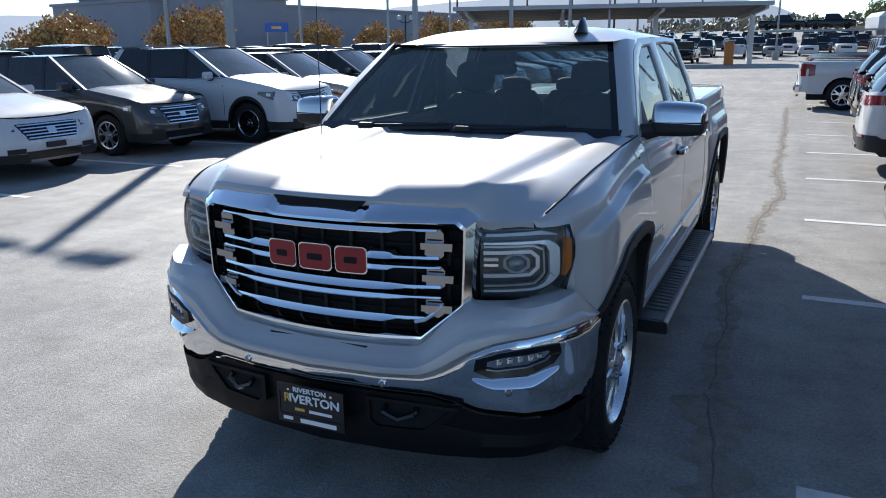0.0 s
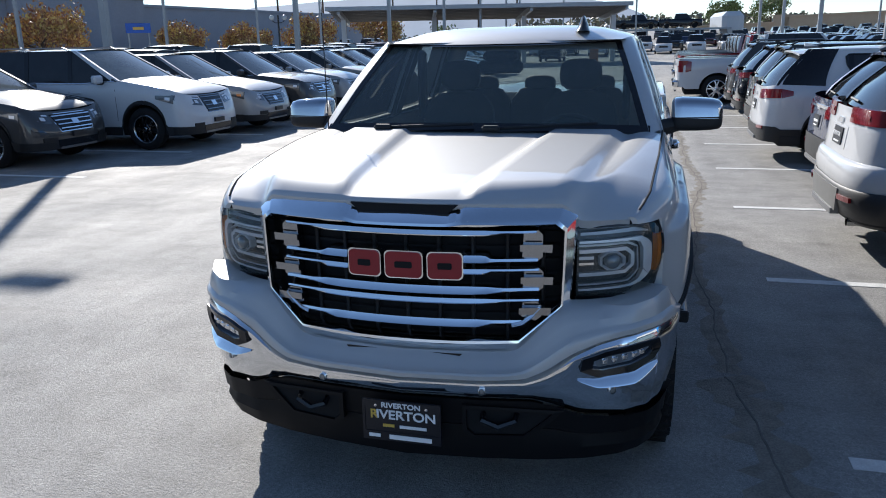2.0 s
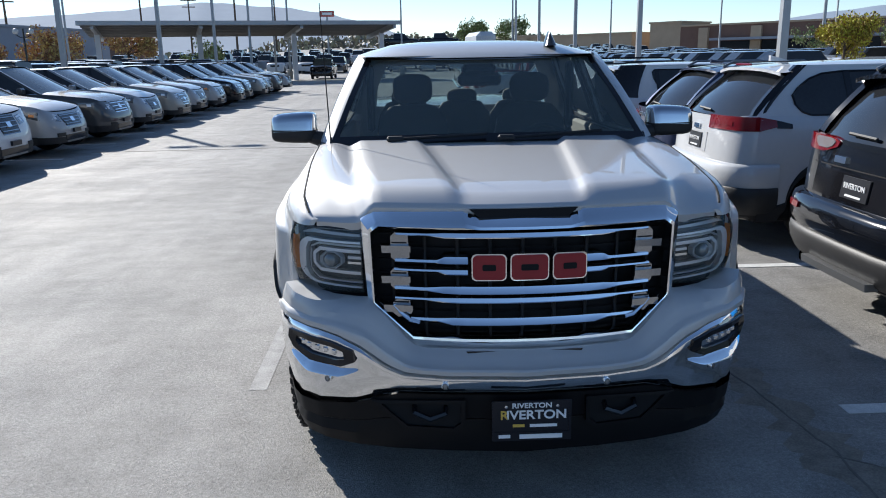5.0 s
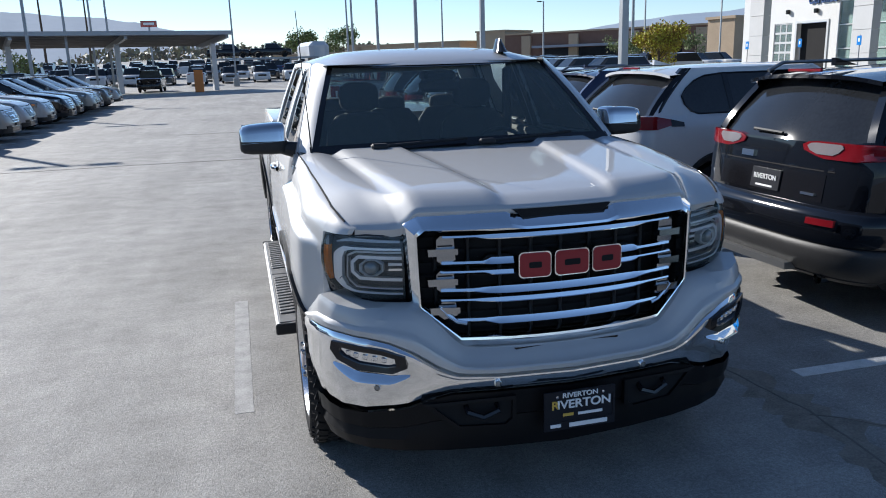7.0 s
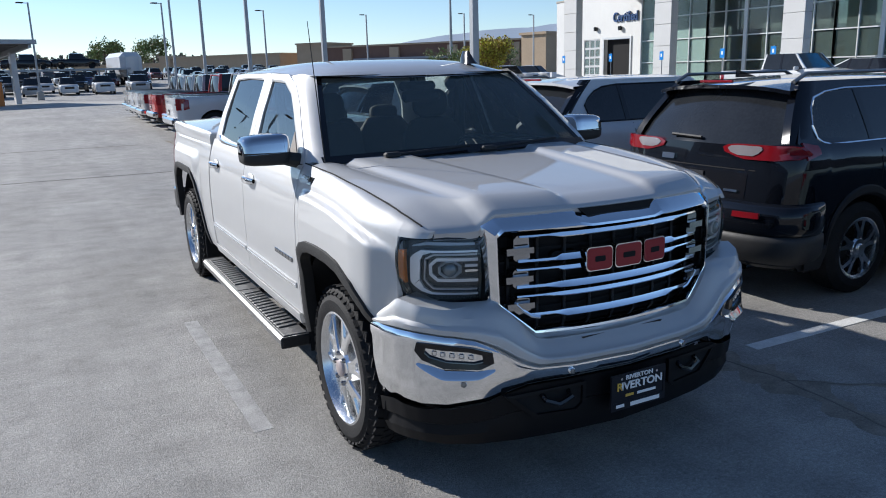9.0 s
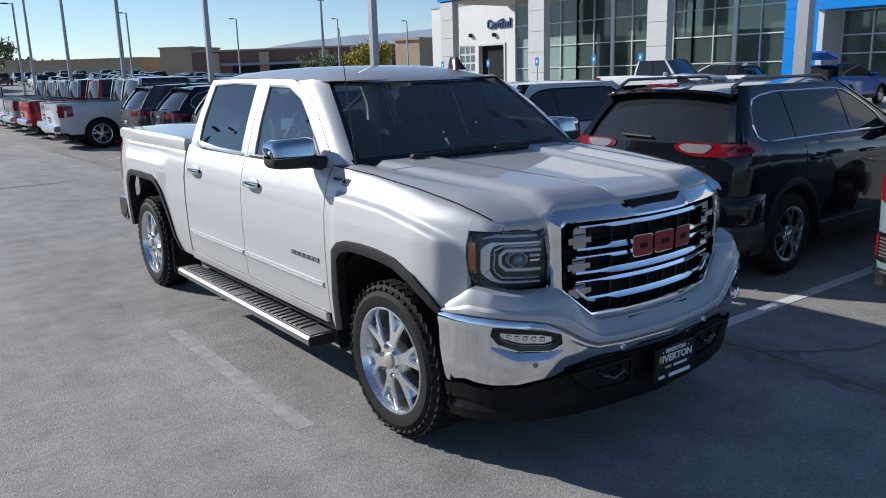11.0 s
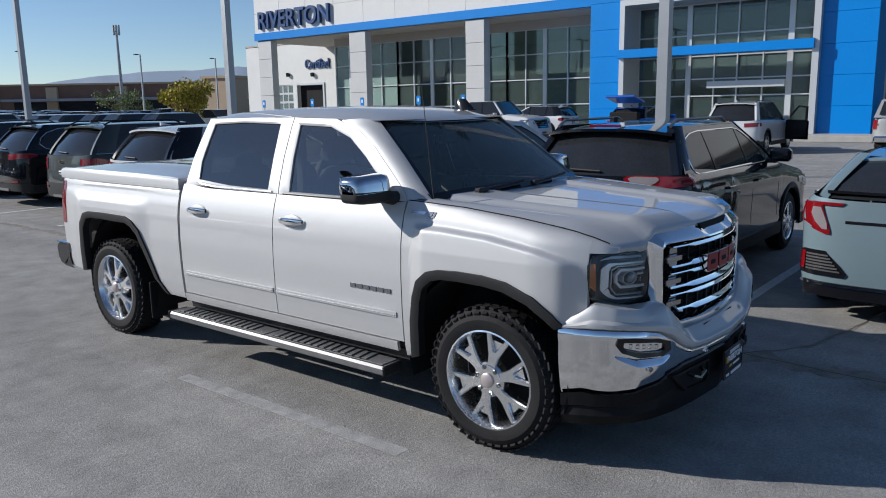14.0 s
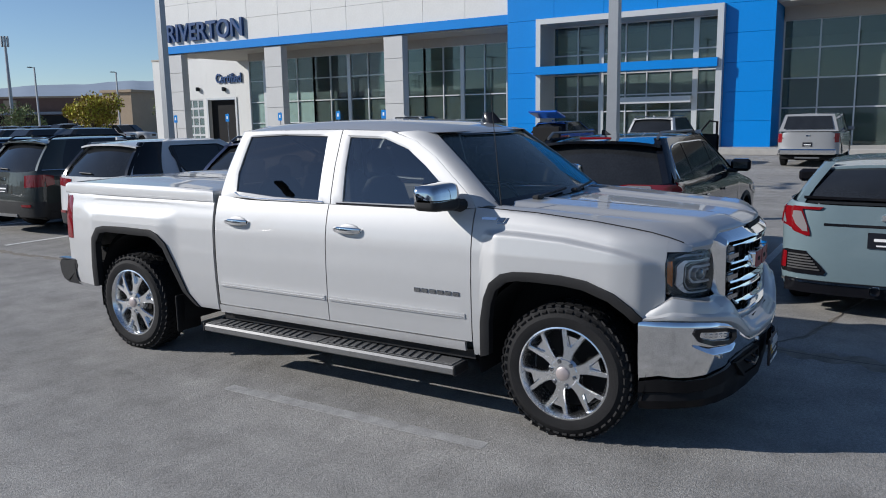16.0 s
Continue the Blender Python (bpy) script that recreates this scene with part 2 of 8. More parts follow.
# ---- ground ----
def asphalt():
    m = material("old_asphalt", (0.12, 0.12, 0.12), 0.6, vary=0)
    nt = m.node_tree
    b = nt.nodes["Principled BSDF"]
    tc = nt.nodes.new("ShaderNodeTexCoord")

    def noise_at(scale, detail=4, rough=0.55, stretch=None):
        n = nt.nodes.new("ShaderNodeTexNoise")
        n.inputs["Scale"].default_value, n.inputs["Detail"].default_value, n.inputs["Roughness"].default_value = scale, detail, rough
        if stretch:
            mp = nt.nodes.new("ShaderNodeMapping")
            mp.inputs["Scale"].default_value = stretch
            nt.links.new(tc.outputs["Object"], mp.inputs["Vector"])
            nt.links.new(mp.outputs[0], n.inputs["Vector"])
        else:
            nt.links.new(tc.outputs["Object"], n.inputs["Vector"])
        return n.outputs["Fac"]

    def ramp(fac, stops):
        r = nt.nodes.new("ShaderNodeValToRGB")
        e = r.color_ramp.elements
        e[0].position, e[0].color = stops[0][0], (*[stops[0][1]] * 3, 1)
        e[1].position, e[1].color = stops[-1][0], (*[stops[-1][1]] * 3, 1)
        for p, v in stops[1:-1]:
            q = e.new(p)
            q.color = (v, v, v, 1)
        nt.links.new(fac, r.inputs["Fac"])
        return r.outputs["Color"]

    def mul(a, c):
        x = nt.nodes.new("ShaderNodeMix")
        x.data_type, x.blend_type = "RGBA", "MULTIPLY"
        x.inputs["Factor"].default_value = 1
        nt.links.new(a, x.inputs["A"])
        nt.links.new(c, x.inputs["B"])
        return x.outputs["Result"]

    big = ramp(noise_at(0.22, 6), [(0.3, 0.84), (0.7, 1.13)])
    streak = ramp(noise_at(1.0, 5, 0.6, (1.6, 0.16, 1)), [(0.3, 0.82), (0.72, 1.14)])
    mid = ramp(noise_at(3.1, 6, 0.65), [(0.3, 0.78), (0.5, 1.0), (0.75, 1.2)])
    grain = ramp(noise_at(160, 3, 0.7), [(0.25, 0.5), (0.5, 1.0), (0.78, 1.65)])
    stone = ramp(noise_at(48, 4, 0.75), [(0.28, 0.66), (0.5, 1.0), (0.72, 1.34)])
    rgb = nt.nodes.new("ShaderNodeRGB")
    rgb.outputs[0].default_value = (0.276, 0.268, 0.253, 1)
    c = rgb.outputs[0]
    stain = ramp(noise_at(0.75, 7, 0.72, (1.0, 0.55, 1)), [(0.30, 0.78), (0.42, 0.99), (0.62, 1.0), (0.70, 1.08)])
    scuff = ramp(noise_at(1.0, 8, 0.8, (0.5, 3.4, 1)), [(0.34, 0.90), (0.5, 1.0), (0.66, 1.07)])
    for k in (big, streak, mid, grain, stone, stain, scuff):
        c = mul(c, k)
    nt.links.new(c, b.inputs["Base Color"])
    rr = ramp(noise_at(0.8, 6), [(0.3, 0.68), (0.7, 0.84)])
    nt.links.new(rr, b.inputs["Roughness"])
    b.inputs["Specular IOR Level"].default_value = 0.48
    bp = nt.nodes.new("ShaderNodeBump")
    bp.inputs["Strength"].default_value, bp.inputs["Distance"].default_value = 0.75, 0.010
    nt.links.new(noise_at(75, 4, 0.75), bp.inputs["Height"])
    nt.links.new(bp.outputs[0], b.inputs["Normal"])
    return m


ASPHALT = asphalt()
bm = bmesh.new()


def ground_z(x, y):
    """The lot lies flat, swells slightly by the showroom and climbs gently beyond its far end."""
    swell = 0.18 * smooth01((x - 14.0) / 8.0) * smooth01((y - 8.0) / 8.0) * smooth01((90.0 - y) / 20.0)
    return swell + 0.024 * max(0.0, min(y, 330.0) - 74.0) * smooth01((78.0 - x) / 30.0) * smooth01((x + 75.0) / 35.0)


xs = [-3000, -400, -80, -75, -66, -57, -48, -40, -20, 12, 14, 16, 18, 20, 22, 40, 48, 54, 60, 66, 72, 78, 100, 400, 3000]
ys = [-3000, -400, -80, -20, 6, 8, 10, 12, 14, 16, 20, 70, 74, 80, 90, 120, 180, 250, 330, 400, 3000]
grid(bm, [[(x, y, ground_z(x, y)) for x in xs] for y in ys])
tagged(part("ground", bm, ASPHALT, smooth=False), "worn grey asphalt of a large car park", "ground", kind="structure")


def flat_strip(bm, x0, y0, x1, y1, z=0.0025, h=0.003):
    box(bm, ((x0 + x1) / 2, (y0 + y1) / 2, z), (abs(x1 - x0), abs(y1 - y0), h))


def line(x0, y0, x1, y1, mat=None, label="white painted parking line on asphalt", h=0.003):
    bm = bmesh.new()
    flat_strip(bm, x0, y0, x1, y1, 0.001 + h / 2, h)
    ob = part("parking_line", bm, mat or LINEPAINT, smooth=False)
    return tagged(ob, label, "parking line", "parking lines", "structure")


PITCH = 2.73
for k in range(-3, 22):
    y = -0.13 + PITCH * k
    line(1.76, y - 0.05, 7.1, y + 0.05)
for k in range(-3, 20):
    y = 5.98 + PITCH * k
    line(-12.4, y - 0.05, -7.15, y + 0.05)
FADED = material("faded_line", (0.315, 0.312, 0.305), 0.75, vary=0.4, scale=10, bump=0.2, bscale=200)
line(-1.36, 0.35, -1.26, 2.45, FADED, "faded ghost of an old painted line", 0.001)


# cracks in the asphalt: a crumbled band with a dark fissure in it
CRUMBLE = material("crumbled_asphalt", (0.235, 0.212, 0.180), 0.95, vary=0.4, scale=9, bump=0.8, bscale=90)
FISSURE = material("open_fissure", (0.15, 0.135, 0.12), 0.95, vary=0.3, scale=12)


def crack(pts, wide, thin, seed):
    rnd = random.Random(seed)
    fine = []
    for (x0, y0), (x1, y1) in zip(pts, pts[1:]):
        n = max(2, int(math.hypot(x1 - x0, y1 - y0) / 0.07))
        for k in range(n):
            f = k / n
            x, y = x0 + (x1 - x0) * f, y0 + (y1 - y0) * f
            d = 0.05 * noise.noise(Vector((x * 1.7, y * 1.7, seed))) + 0.025 * noise.noise(Vector((x * 6, y * 6, seed)))
            fine.append((x + d, y + d * 0.6))
    t = thing("ground_crack", "crumbling crack running through the asphalt", "crack", kind="structure")
    for nm, w, z, mat in (("crumbled_band", wide, 0.003, CRUMBLE), ("fissure", thin, 0.006, FISSURE)):
        if w <= 0:
            continue
        bm = bmesh.new()
        rows = []
        for i, (x, y) in enumerate(fine):
            a, b = fine[max(i - 1, 0)], fine[min(i + 1, len(fine) - 1)]
            d = Vector((b[0] - a[0], b[1] - a[1])).normalized()
            l, r = w * rnd.uniform(0.15, 0.75), w * rnd.uniform(0.15, 0.75)
            rows.append([(x - d.y * l, y + d.x * l, z - 0.003), (x - d.y * l * 0.6, y + d.x * l * 0.6, z), (x + d.y * r * 0.6, y - d.x * r * 0.6, z), (x + d.y * r, y - d.x * r, z - 0.003)])
        grid(bm, rows)
        part(nm, bm, mat, t, smooth=False)


crack([(1.21, 20.5), (1.36, 13.3), (1.36, 8.8), (1.49, 6.9), (1.33, 5.2), (1.32, 4.1), (1.24, 2.8), (1.33, 1.5), (1.31, 0.66)], 0.14, 0.010, 1)
crack([(1.31, 0.68), (1.44, 0.1), (1.47, -0.5), (1.42, -1.2), (1.5, -2.4), (1.62, -4.2)], 0.27, 0.012, 5)
crack([(-7.0, 12.45), (-3.4, 12.6), (0.2, 12.5)], 0.04, 0.012, 2)
crack([(-3.0, 19.7), (0.4, 19.6)], 0.04, 0.012, 3)
crack([(1.45, -0.6), (2.0, -1.0), (2.8, -1.15), (4.0, -1.4)], 0.05, 0.008, 4)

# ---- wheels and parked cars ----
CLADDING = material("grey_black_cladding", (0.028, 0.028, 0.029), 0.5, vary=0.2, scale=10, bump=0.1, bscale=400)
BUMPERGREY = material("grey_bumper_plastic", (0.16, 0.16, 0.155), 0.55, vary=0.1, scale=12)
TREADGREY = material("vent_grey", (0.07, 0.07, 0.072), 0.5, vary=0.1, scale=20)
CAPPINK = material("faded_hub_cap", (0.46, 0.40, 0.39), 0.4, 0.5, vary=0.1, scale=30)
def wheel(parent, name, m, R, W, rim, spokes, alloy, tread=True, twin=True, nuts=5, segs=40, spoke_w=0.028, forked=False):
    """A wheel about its own x axis; the outer face looks along -x."""
    w = new(name)
    w.parent, w.matrix_basis = parent, m
    bm = bmesh.new()
    h = W / 2
    prof = [(rim - 0.012, h * 0.8), (rim + 0.01, h), (R - 0.06, h), (R - 0.018, h * 0.86), (R, h * 0.70), (R, -h * 0.70), (R - 0.018, -h * 0.86), (R - 0.06, -h), ((rim + R) / 2, -h * 1.02), (rim + 0.014, -h), (rim - 0.004, -h * 0.93)]
    lathe(bm, prof, segs)
    tyre = part("tyre", bm, RUBBER, w)
    if tread:
        bm = bmesh.new()
        n = 44
        for i in range(n):
            for k in range(4):
                a = 2 * math.pi * (i + 0.5 * (k % 2)) / n
                mm = Matrix.Rotation(a, 4, "X") @ Matrix.Translation((h * (-0.66 + 0.44 * k), 0, R)) @ Matrix.Rotation(0.35 * (1 if k % 2 else -1), 4, "Z")
                box(bm, (0, 0, 0.001), (h * 0.36, 2 * math.pi * R / n * 0.72, 0.011), m=mm)
            for sgn in (-1, 1):
                a = 2 * math.pi * (i + 0.25) / n
                mm = Matrix.Rotation(a, 4, "X") @ Matrix.Translation((sgn * h * 0.86, 0, R - 0.025)) @ Matrix.Rotation(sgn * 0.5, 4, "Y")
                box(bm, (0, 0, 0), (h * 0.26, 2 * math.pi * R / n * (0.62 if i % 2 else 0.5), 0.012), m=mm)
        blocks = part("tread", bm, RUBBER, tyre, "chunky all-terrain tread blocks", smooth=False)
        blocks["kind"] = "stuff"
    bm = bmesh.new()
    lathe(bm, [(rim - 0.004, -h * 0.93), (rim + 0.006, -h * 0.97), (rim - 0.003, -h * 0.99), (rim - (0.010 if forked else 0.022), -h * 0.9), (rim - 0.03, -h * 0.5), (rim - 0.035, h * 0.75)], segs)
    y0 = -h * 0.80
    hub = rim * 0.34
    for i in range(spokes):
        a = 2 * math.pi * i / spokes
        mm = Matrix.Rotation(a, 4, "X")
        if forked:
            half = [(0.034, hub * 0.7), (0.029, rim * 0.38), (0.036, rim * 0.52), (0.084, rim - 0.008), (0.055, rim - 0.008), (0.006, rim * 0.60)]
            n6 = len(half)
            loop = half + [(-u, v) for u, v in reversed(half)]
            dep = lambda v: 0.016 * (1 - v / rim) * -1 + 0.010 * (v / rim)
            out = [1, 1, 1, 1, -1, -1]
            shr = [(u - 0.006 * k, v) for (u, v), k in zip(half, out)]
            shr = shr + [(-u, v) for u, v in reversed(shr)]
            lo = [bm.verts.new(mm @ Vector((y0 + 0.055, u, v))) for u, v in loop]
            mid = [bm.verts.new(mm @ Vector((y0 + 0.006 + dep(v), u, v))) for u, v in loop]
            top = [bm.verts.new(mm @ Vector((y0 - 0.004 + dep(v), u, v))) for u, v in shr]
            for p, q in ((lo, mid), (mid, top)):
                for k in range(len(loop)):
                    j = (k + 1) % len(loop)
                    bm.faces.new((p[k], p[j], q[j], q[k]))
            m6 = 2 * n6 - 1
            for k in (0, 1):
                bm.faces.new((top[k], top[k + 1], top[m6 - 1 - k], top[m6 - k]))
            bm.faces.new((top[2], top[5], top[6], top[9]))
            bm.faces.new((top[2], top[3], top[4], top[5]))
            bm.faces.new((top[9], top[6], top[7], top[8]))
            # sunk web in the fork, with a window left open by the rim
            web = [(0.004, rim * 0.60), (0.030, rim * 0.80), (-0.030, rim * 0.80), (-0.004, rim * 0.60)]
            wa = [bm.verts.new(mm @ Vector((y0 + 0.020, u, v))) for u, v in web]
            wb = [bm.verts.new(mm @ Vector((y0 + 0.055, u, v))) for u, v in web]
            bm.faces.new(wa)
            bm.faces.new((wa[1], wb[1], wb[2], wa[2]))
            continue
        for sgn in ((-1, 1) if twin else (0,)):
            pts = []
            for r, off, wd in ((hub * 0.55, 0.010, spoke_w * 1.3), (rim * 0.52, 0.016, spoke_w * 1.1), (rim - 0.012, rim * 0.235, spoke_w * 0.95)):
                pts.append((r, sgn * off, wd if twin else wd * 1.4))
            rows = []
            for dep in (0, 1):
                rows.append([[Vector((y0 - (0.012 if r < rim * 0.7 else 0.0) + 0.028 * dep, o + s * wd, r)) for s in (-0.5, 0.5)] for r, o, wd in pts])
            f = [[bm.verts.new(mm @ p) for p in pr] for pr in rows[0]]
            g = [[bm.verts.new(mm @ p) for p in pr] for pr in rows[1]]
            for k in range(2):
                bm.faces.new((f[k][0], f[k][1], f[k + 1][1], f[k + 1][0]))
                bm.faces.new((f[k][0], f[k + 1][0], g[k + 1][0], g[k][0]))
                bm.faces.new((f[k][1], g[k][1], g[k + 1][1], f[k + 1][1]))
    lathe(bm, [(0.001, y0 - 0.02), (hub * 0.9, y0 - 0.016), (hub * 1.05, y0 + 0.0), (hub * 1.1, y0 + 0.05)], 24)
    part("rim", bm, alloy, w, smooth=True, sharp=25)
    bm = bmesh.new()
    lathe(bm, [(rim - 0.036, h * 0.2), (0.02, h * 0.25)], 24)
    part("brake_drum", bm, DARK, w)
    for i in range(nuts):
        bm = bmesh.new()
        a = 2 * math.pi * (i + 0.5) / nuts
        nr = 0.074 if forked else hub * 0.62
        c = Vector((y0 - 0.012, nr * math.sin(a), nr * math.cos(a)))
        mm = Matrix.Translation(c)
        lathe(bm, [(0.013, 0.014), (0.013, -0.010), (0.008, -0.018), (0.0005, -0.019)], 8, mm)
        part("wheel_nut", bm, DARKCHROME, w)
    bm = bmesh.new()
    lathe(bm, [(hub * 0.46, y0 - 0.010), (hub * 0.44, y0 - 0.026), (hub * 0.36, y0 - 0.031), (0.0005, y0 - 0.032)], 20)
    part("hub_cap", bm, CAPPINK if forked else alloy, w)
    return w


def car_body(K):
    """Outline of a parked car seen from above as stations: (x, y, nx, ny, where) from front centre round one side to rear centre."""
    L, W = K["L"], K["W"]
    y0, y1 = -K["FO"], L - K["FO"]
    hw = W / 2
    pts = []
    nf = 9
    for i in range(nf):
        u = i / (nf - 1)
        a = u * math.pi / 2
        pts.append((hw * math.sin(a) ** 0.62, y0 + K.get("nose", 0.34) * (1 - math.cos(a) ** 0.85)))
    ya, yb = y0 + K.get("nose", 0.34), y1 - 0.28
    n = 44
    for i in range(1, n):
        pts.append((hw, ya + (yb - ya) * i / n))
    for i in range(nf):
        a = math.pi / 2 * i / (nf - 1)
        pts.append((hw * math.cos(a) ** 0.55, yb + 0.28 * math.sin(a) ** 0.9))
    return pts


def parked_car(K, m, name="car", label="", group="", seed=0):
    """A car whose nose looks along -y in its own frame, front axle at y = 0."""
    L, W, H, WB, FO = K["L"], K["W"], K["H"], K["WB"], K["FO"]
    R = K.get("R", 0.355)
    y0, y1, hw = -FO, L - FO, W / 2
    belt, hoodf, cowlz = K.get("belt", 1.08), K.get("hoodf", 0.95), K.get("cowlz", 1.08)
    cowl, wtop, rtop, rbot = K.get("cowl", 0.42), K.get("wtop", 1.42), K.get("rtop", y1 - 0.55), K.get("rbot", y1 - 0.12)
    pnt = K["paint"]
    clad = K.get("clad", True)
    t = thing(name, label, "car", m, group)

    def ztop(y):
        return lerp([(y0, hoodf - 0.13), (y0 + 0.07, hoodf - 0.085), (y0 + 0.18, hoodf - 0.045), (y0 + 0.4, hoodf), (cowl, cowlz), (cowl + 0.9, belt), (rbot, belt + 0.05), (y1, belt + 0.02)], y)

    def arch(y, rr):
        z = K.get("sill", 0.27)
        for yc in (0, WB):
            d = abs(y - yc)
            if d < rr:
                z = max(z, R + math.sqrt(rr * rr - d * d) * 0.97)
        return z

    ra = R + 0.075
    base = car_body(K)
    extra = []
    for yc in (0, WB):
        for a in span(-1, 1, 17):
            extra.append((hw, yc + ra * math.sin(a * math.pi / 2) * 0.9995))
    pts = sorted([p for p in base if p[0] >= hw - 1e-6] + extra, key=lambda p: p[1])
    front = [p for p in base if p[0] < hw - 1e-6 and p[1] < 1.0]
    rear = [p for p in base if p[0] < hw - 1e-6 and p[1] > 1.0]
    outline = front + pts + rear
    prof = [(0, 0.045), (0.07, 0.012), (0.22, 0.0), (0.42, 0.012), (0.6, 0.004), (0.76, 0.0), (0.88, 0.014), (0.96, 0.04), (1.0, 0.075)]

    def station(p, sgn, push=0.0, rows=prof):
        x, y = p
        zb, zt = arch(y, ra) if x >= hw - 1e-6 else (K.get("sill", 0.27) if y < 1 else K.get("sill", 0.27) + 0.05), ztop(y)
        out = []
        for f, d in rows:
            z = zb + (zt - zb) * f
            g = (z - 0.27) / (zt - 0.27)
            dd = lerp(prof, g) - push
            fx = x - dd * (x / hw) ** 3
            fy = y
            if y < y0 + 0.36:
                e = 1 - (y - y0) / 0.36
                fy = y + e * (2 * K.get("noserake", 0.20) * max(0, g - 0.40) ** 1.5 + 0.09 * max(0, 0.28 - g) - push)
            if y > y1 - 0.30:
                e = 1 - (y1 - y) / 0.30
                fy = y - e * (K.get("tailin", 0.10) * max(0, g - 0.42) + 0.10 * max(0, 0.25 - g) - push)
            out.append((sgn * fx, fy, z))
        return out

    bm = bmesh.new()
    rows = [station(p, -1) for p in outline] + [station(p, 1) for p in reversed(outline)]
    grid(bm, rows)
    bmesh.ops.remove_doubles(bm, verts=bm.verts[:], dist=0.0005)
    part("body", bm, pnt, t, sharp=50)
    # dark lower cladding and arch lips
    if clad:
        bm = bmesh.new()
        for sgn in (-1, 1):
            rr = []
            for p in outline:
                if p[0] >= hw - 1e-6:
                    x, y = p
                    zb = arch(y, ra)
                    zz = max(0.27 + 0.14, min(zb + 0.065, zb + 0.14 if zb < 0.3 else zb + 0.065))
                    rr.append([(sgn * (hw - 0.02 + 0.012), y, zb - 0.004), (sgn * (hw + 0.014), y, zb + 0.02), (sgn * (hw + 0.012), y, zz), (sgn * (hw - 0.004), y, zz + 0.012)])
            grid(bm, rr)
        part("cladding", bm, PLASTIC, t)
        for end in (0, 1):
            bm = bmesh.new()
            sel = [p for p in outline if (p[1] < -ra if end == 0 else p[1] > WB + ra)]
            both = [station(p, -1, rows=[(0, 0), (0.05, 0), (0.2, 0), (K.get("clad_f", 0.20), 0)], push=0.012) for p in sel]
            oth = [station(p, 1, rows=[(0, 0), (0.05, 0), (0.2, 0), (K.get("clad_f", 0.20), 0)], push=0.012) for p in sel]
            grid(bm, both)
            grid(bm, oth)
            part("lower_bumper", bm, PLASTIC, t)
    # rear bumper standing proud of the tail: rows of (height, how far out)
    for nm, mt, rws in K.get("bumper", ()):
        sel = [p for p in outline if p[1] > WB + ra + 0.01]
        for sgn in (-1, 1):
            bm = bmesh.new()
            rr = []
            for p in sel:
                zb = K.get("sill", 0.27) + (0 if p[0] >= hw - 1e-6 else 0.05)
                q = 0.25 + 0.75 * smooth01((p[1] - WB - ra) / 0.22)
                rr.append([station(p, sgn, o * q, [((z - zb) / (ztop(p[1]) - zb), 0)])[0] for z, o in rws])
            grid(bm, rr)
            bmesh.ops.remove_doubles(bm, verts=bm.verts[:], dist=0.0005)
            part(nm, bm, mt, t, sharp=50)
    # hood
    def zhood(y):
        return lerp([(y0 + 0.186, hoodf - 0.115), (y0 + 0.24, hoodf - 0.072), (y0 + 0.32, hoodf - 0.035), (y0 + 0.5, hoodf + 0.005), (cowl, cowlz), (cowl + 0.9, belt)], y)

    bm = bmesh.new()
    rows = []
    for v in (0, 0.03, 0.07, 0.12, 0.2, 0.3, 0.4, 0.5, 0.6, 0.7, 0.8, 0.9, 1.0):
        y = y0 + 0.25 + (cowl + 0.06 - y0 - 0.25) * v
        row = []
        xe = lerp([(y0, hw * 0.70), (y0 + 0.2, hw * 0.88), (y0 + 0.5, hw - 0.075), (5, hw - 0.075)], y)
        for u in span(-1, 1, 15):
            crown = 0.05 * (1 - abs(u) ** 2.2) + 0.012 * smooth01((abs(u) - 0.45) / 0.08) * smooth01((0.92 - abs(u)) / 0.1)
            row.append((u * xe, y - 0.06 * (1 - u * u) * (1 - v) , zhood(y - 0.06 * (1 - u * u) * (1 - v)) + crown * (0.15 + 0.85 * smooth01(v * 3)) - 0.004))
        rows.append(row)
    grid(bm, rows)
    part("hood", bm, pnt, t, sharp=40)
    # greenhouse
    inset = K.get("tumble", 0.17)
    rz = H - 0.045

    def gx(f):
        return hw - 0.075 - inset * f ** 1.15

    def y_front(f):
        return cowl + (wtop - cowl) * f

    def y_rear(f):
        return rbot + (rtop - rbot) * f ** 1.3

    F = [0.0, 0.33, 0.66, 1.0]
    dlo = K.get("dlo")
    for sgn in (-1, 1):
        bm = bmesh.new()
        grid(bm, [[(sgn * gx(f), y, (ztop(y) if f == 0 else belt + (rz - belt) * f)) for y in span(y_front(f) + 0.10, y_rear(f) - 0.10, 14)] for f in F])
        part("cab_side" if dlo else "side_glass", bm, K.get("pillar", pnt) if dlo else CARGLASS, t)
        if dlo:
            # window line: (height share, front end, rear end)
            bm = bmesh.new()
            out = [[(sgn * (gx(f) + 0.007), y, belt + (rz - belt) * f) for y in span(ya, yb, 14)] for f, ya, yb in dlo]
            vs = grid(bm, out)
            edge = [r[-1] for r in out] + out[-1][-2::-1] + [r[0] for r in out[-2::-1]] + out[0][1:]
            grid(bm, [edge, [(x - sgn * 0.02, y, z) for x, y, z in edge]])
            part("side_glass", bm, CARGLASS, t)
            bm = bmesh.new()
            tube(bm, edge, 0.010, 6, caps=False)
            part("window_outline", bm, CHROME if K.get("chrome", True) else GLOSSBLACK, t)
    bm = bmesh.new()
    grid(bm, [[(u * (gx(f) - 0.06), y_front(f) + 0.12 * u * u - 0.02, cowlz + (rz - cowlz) * f) for u in span(-1, 1, 9)] for f in F])
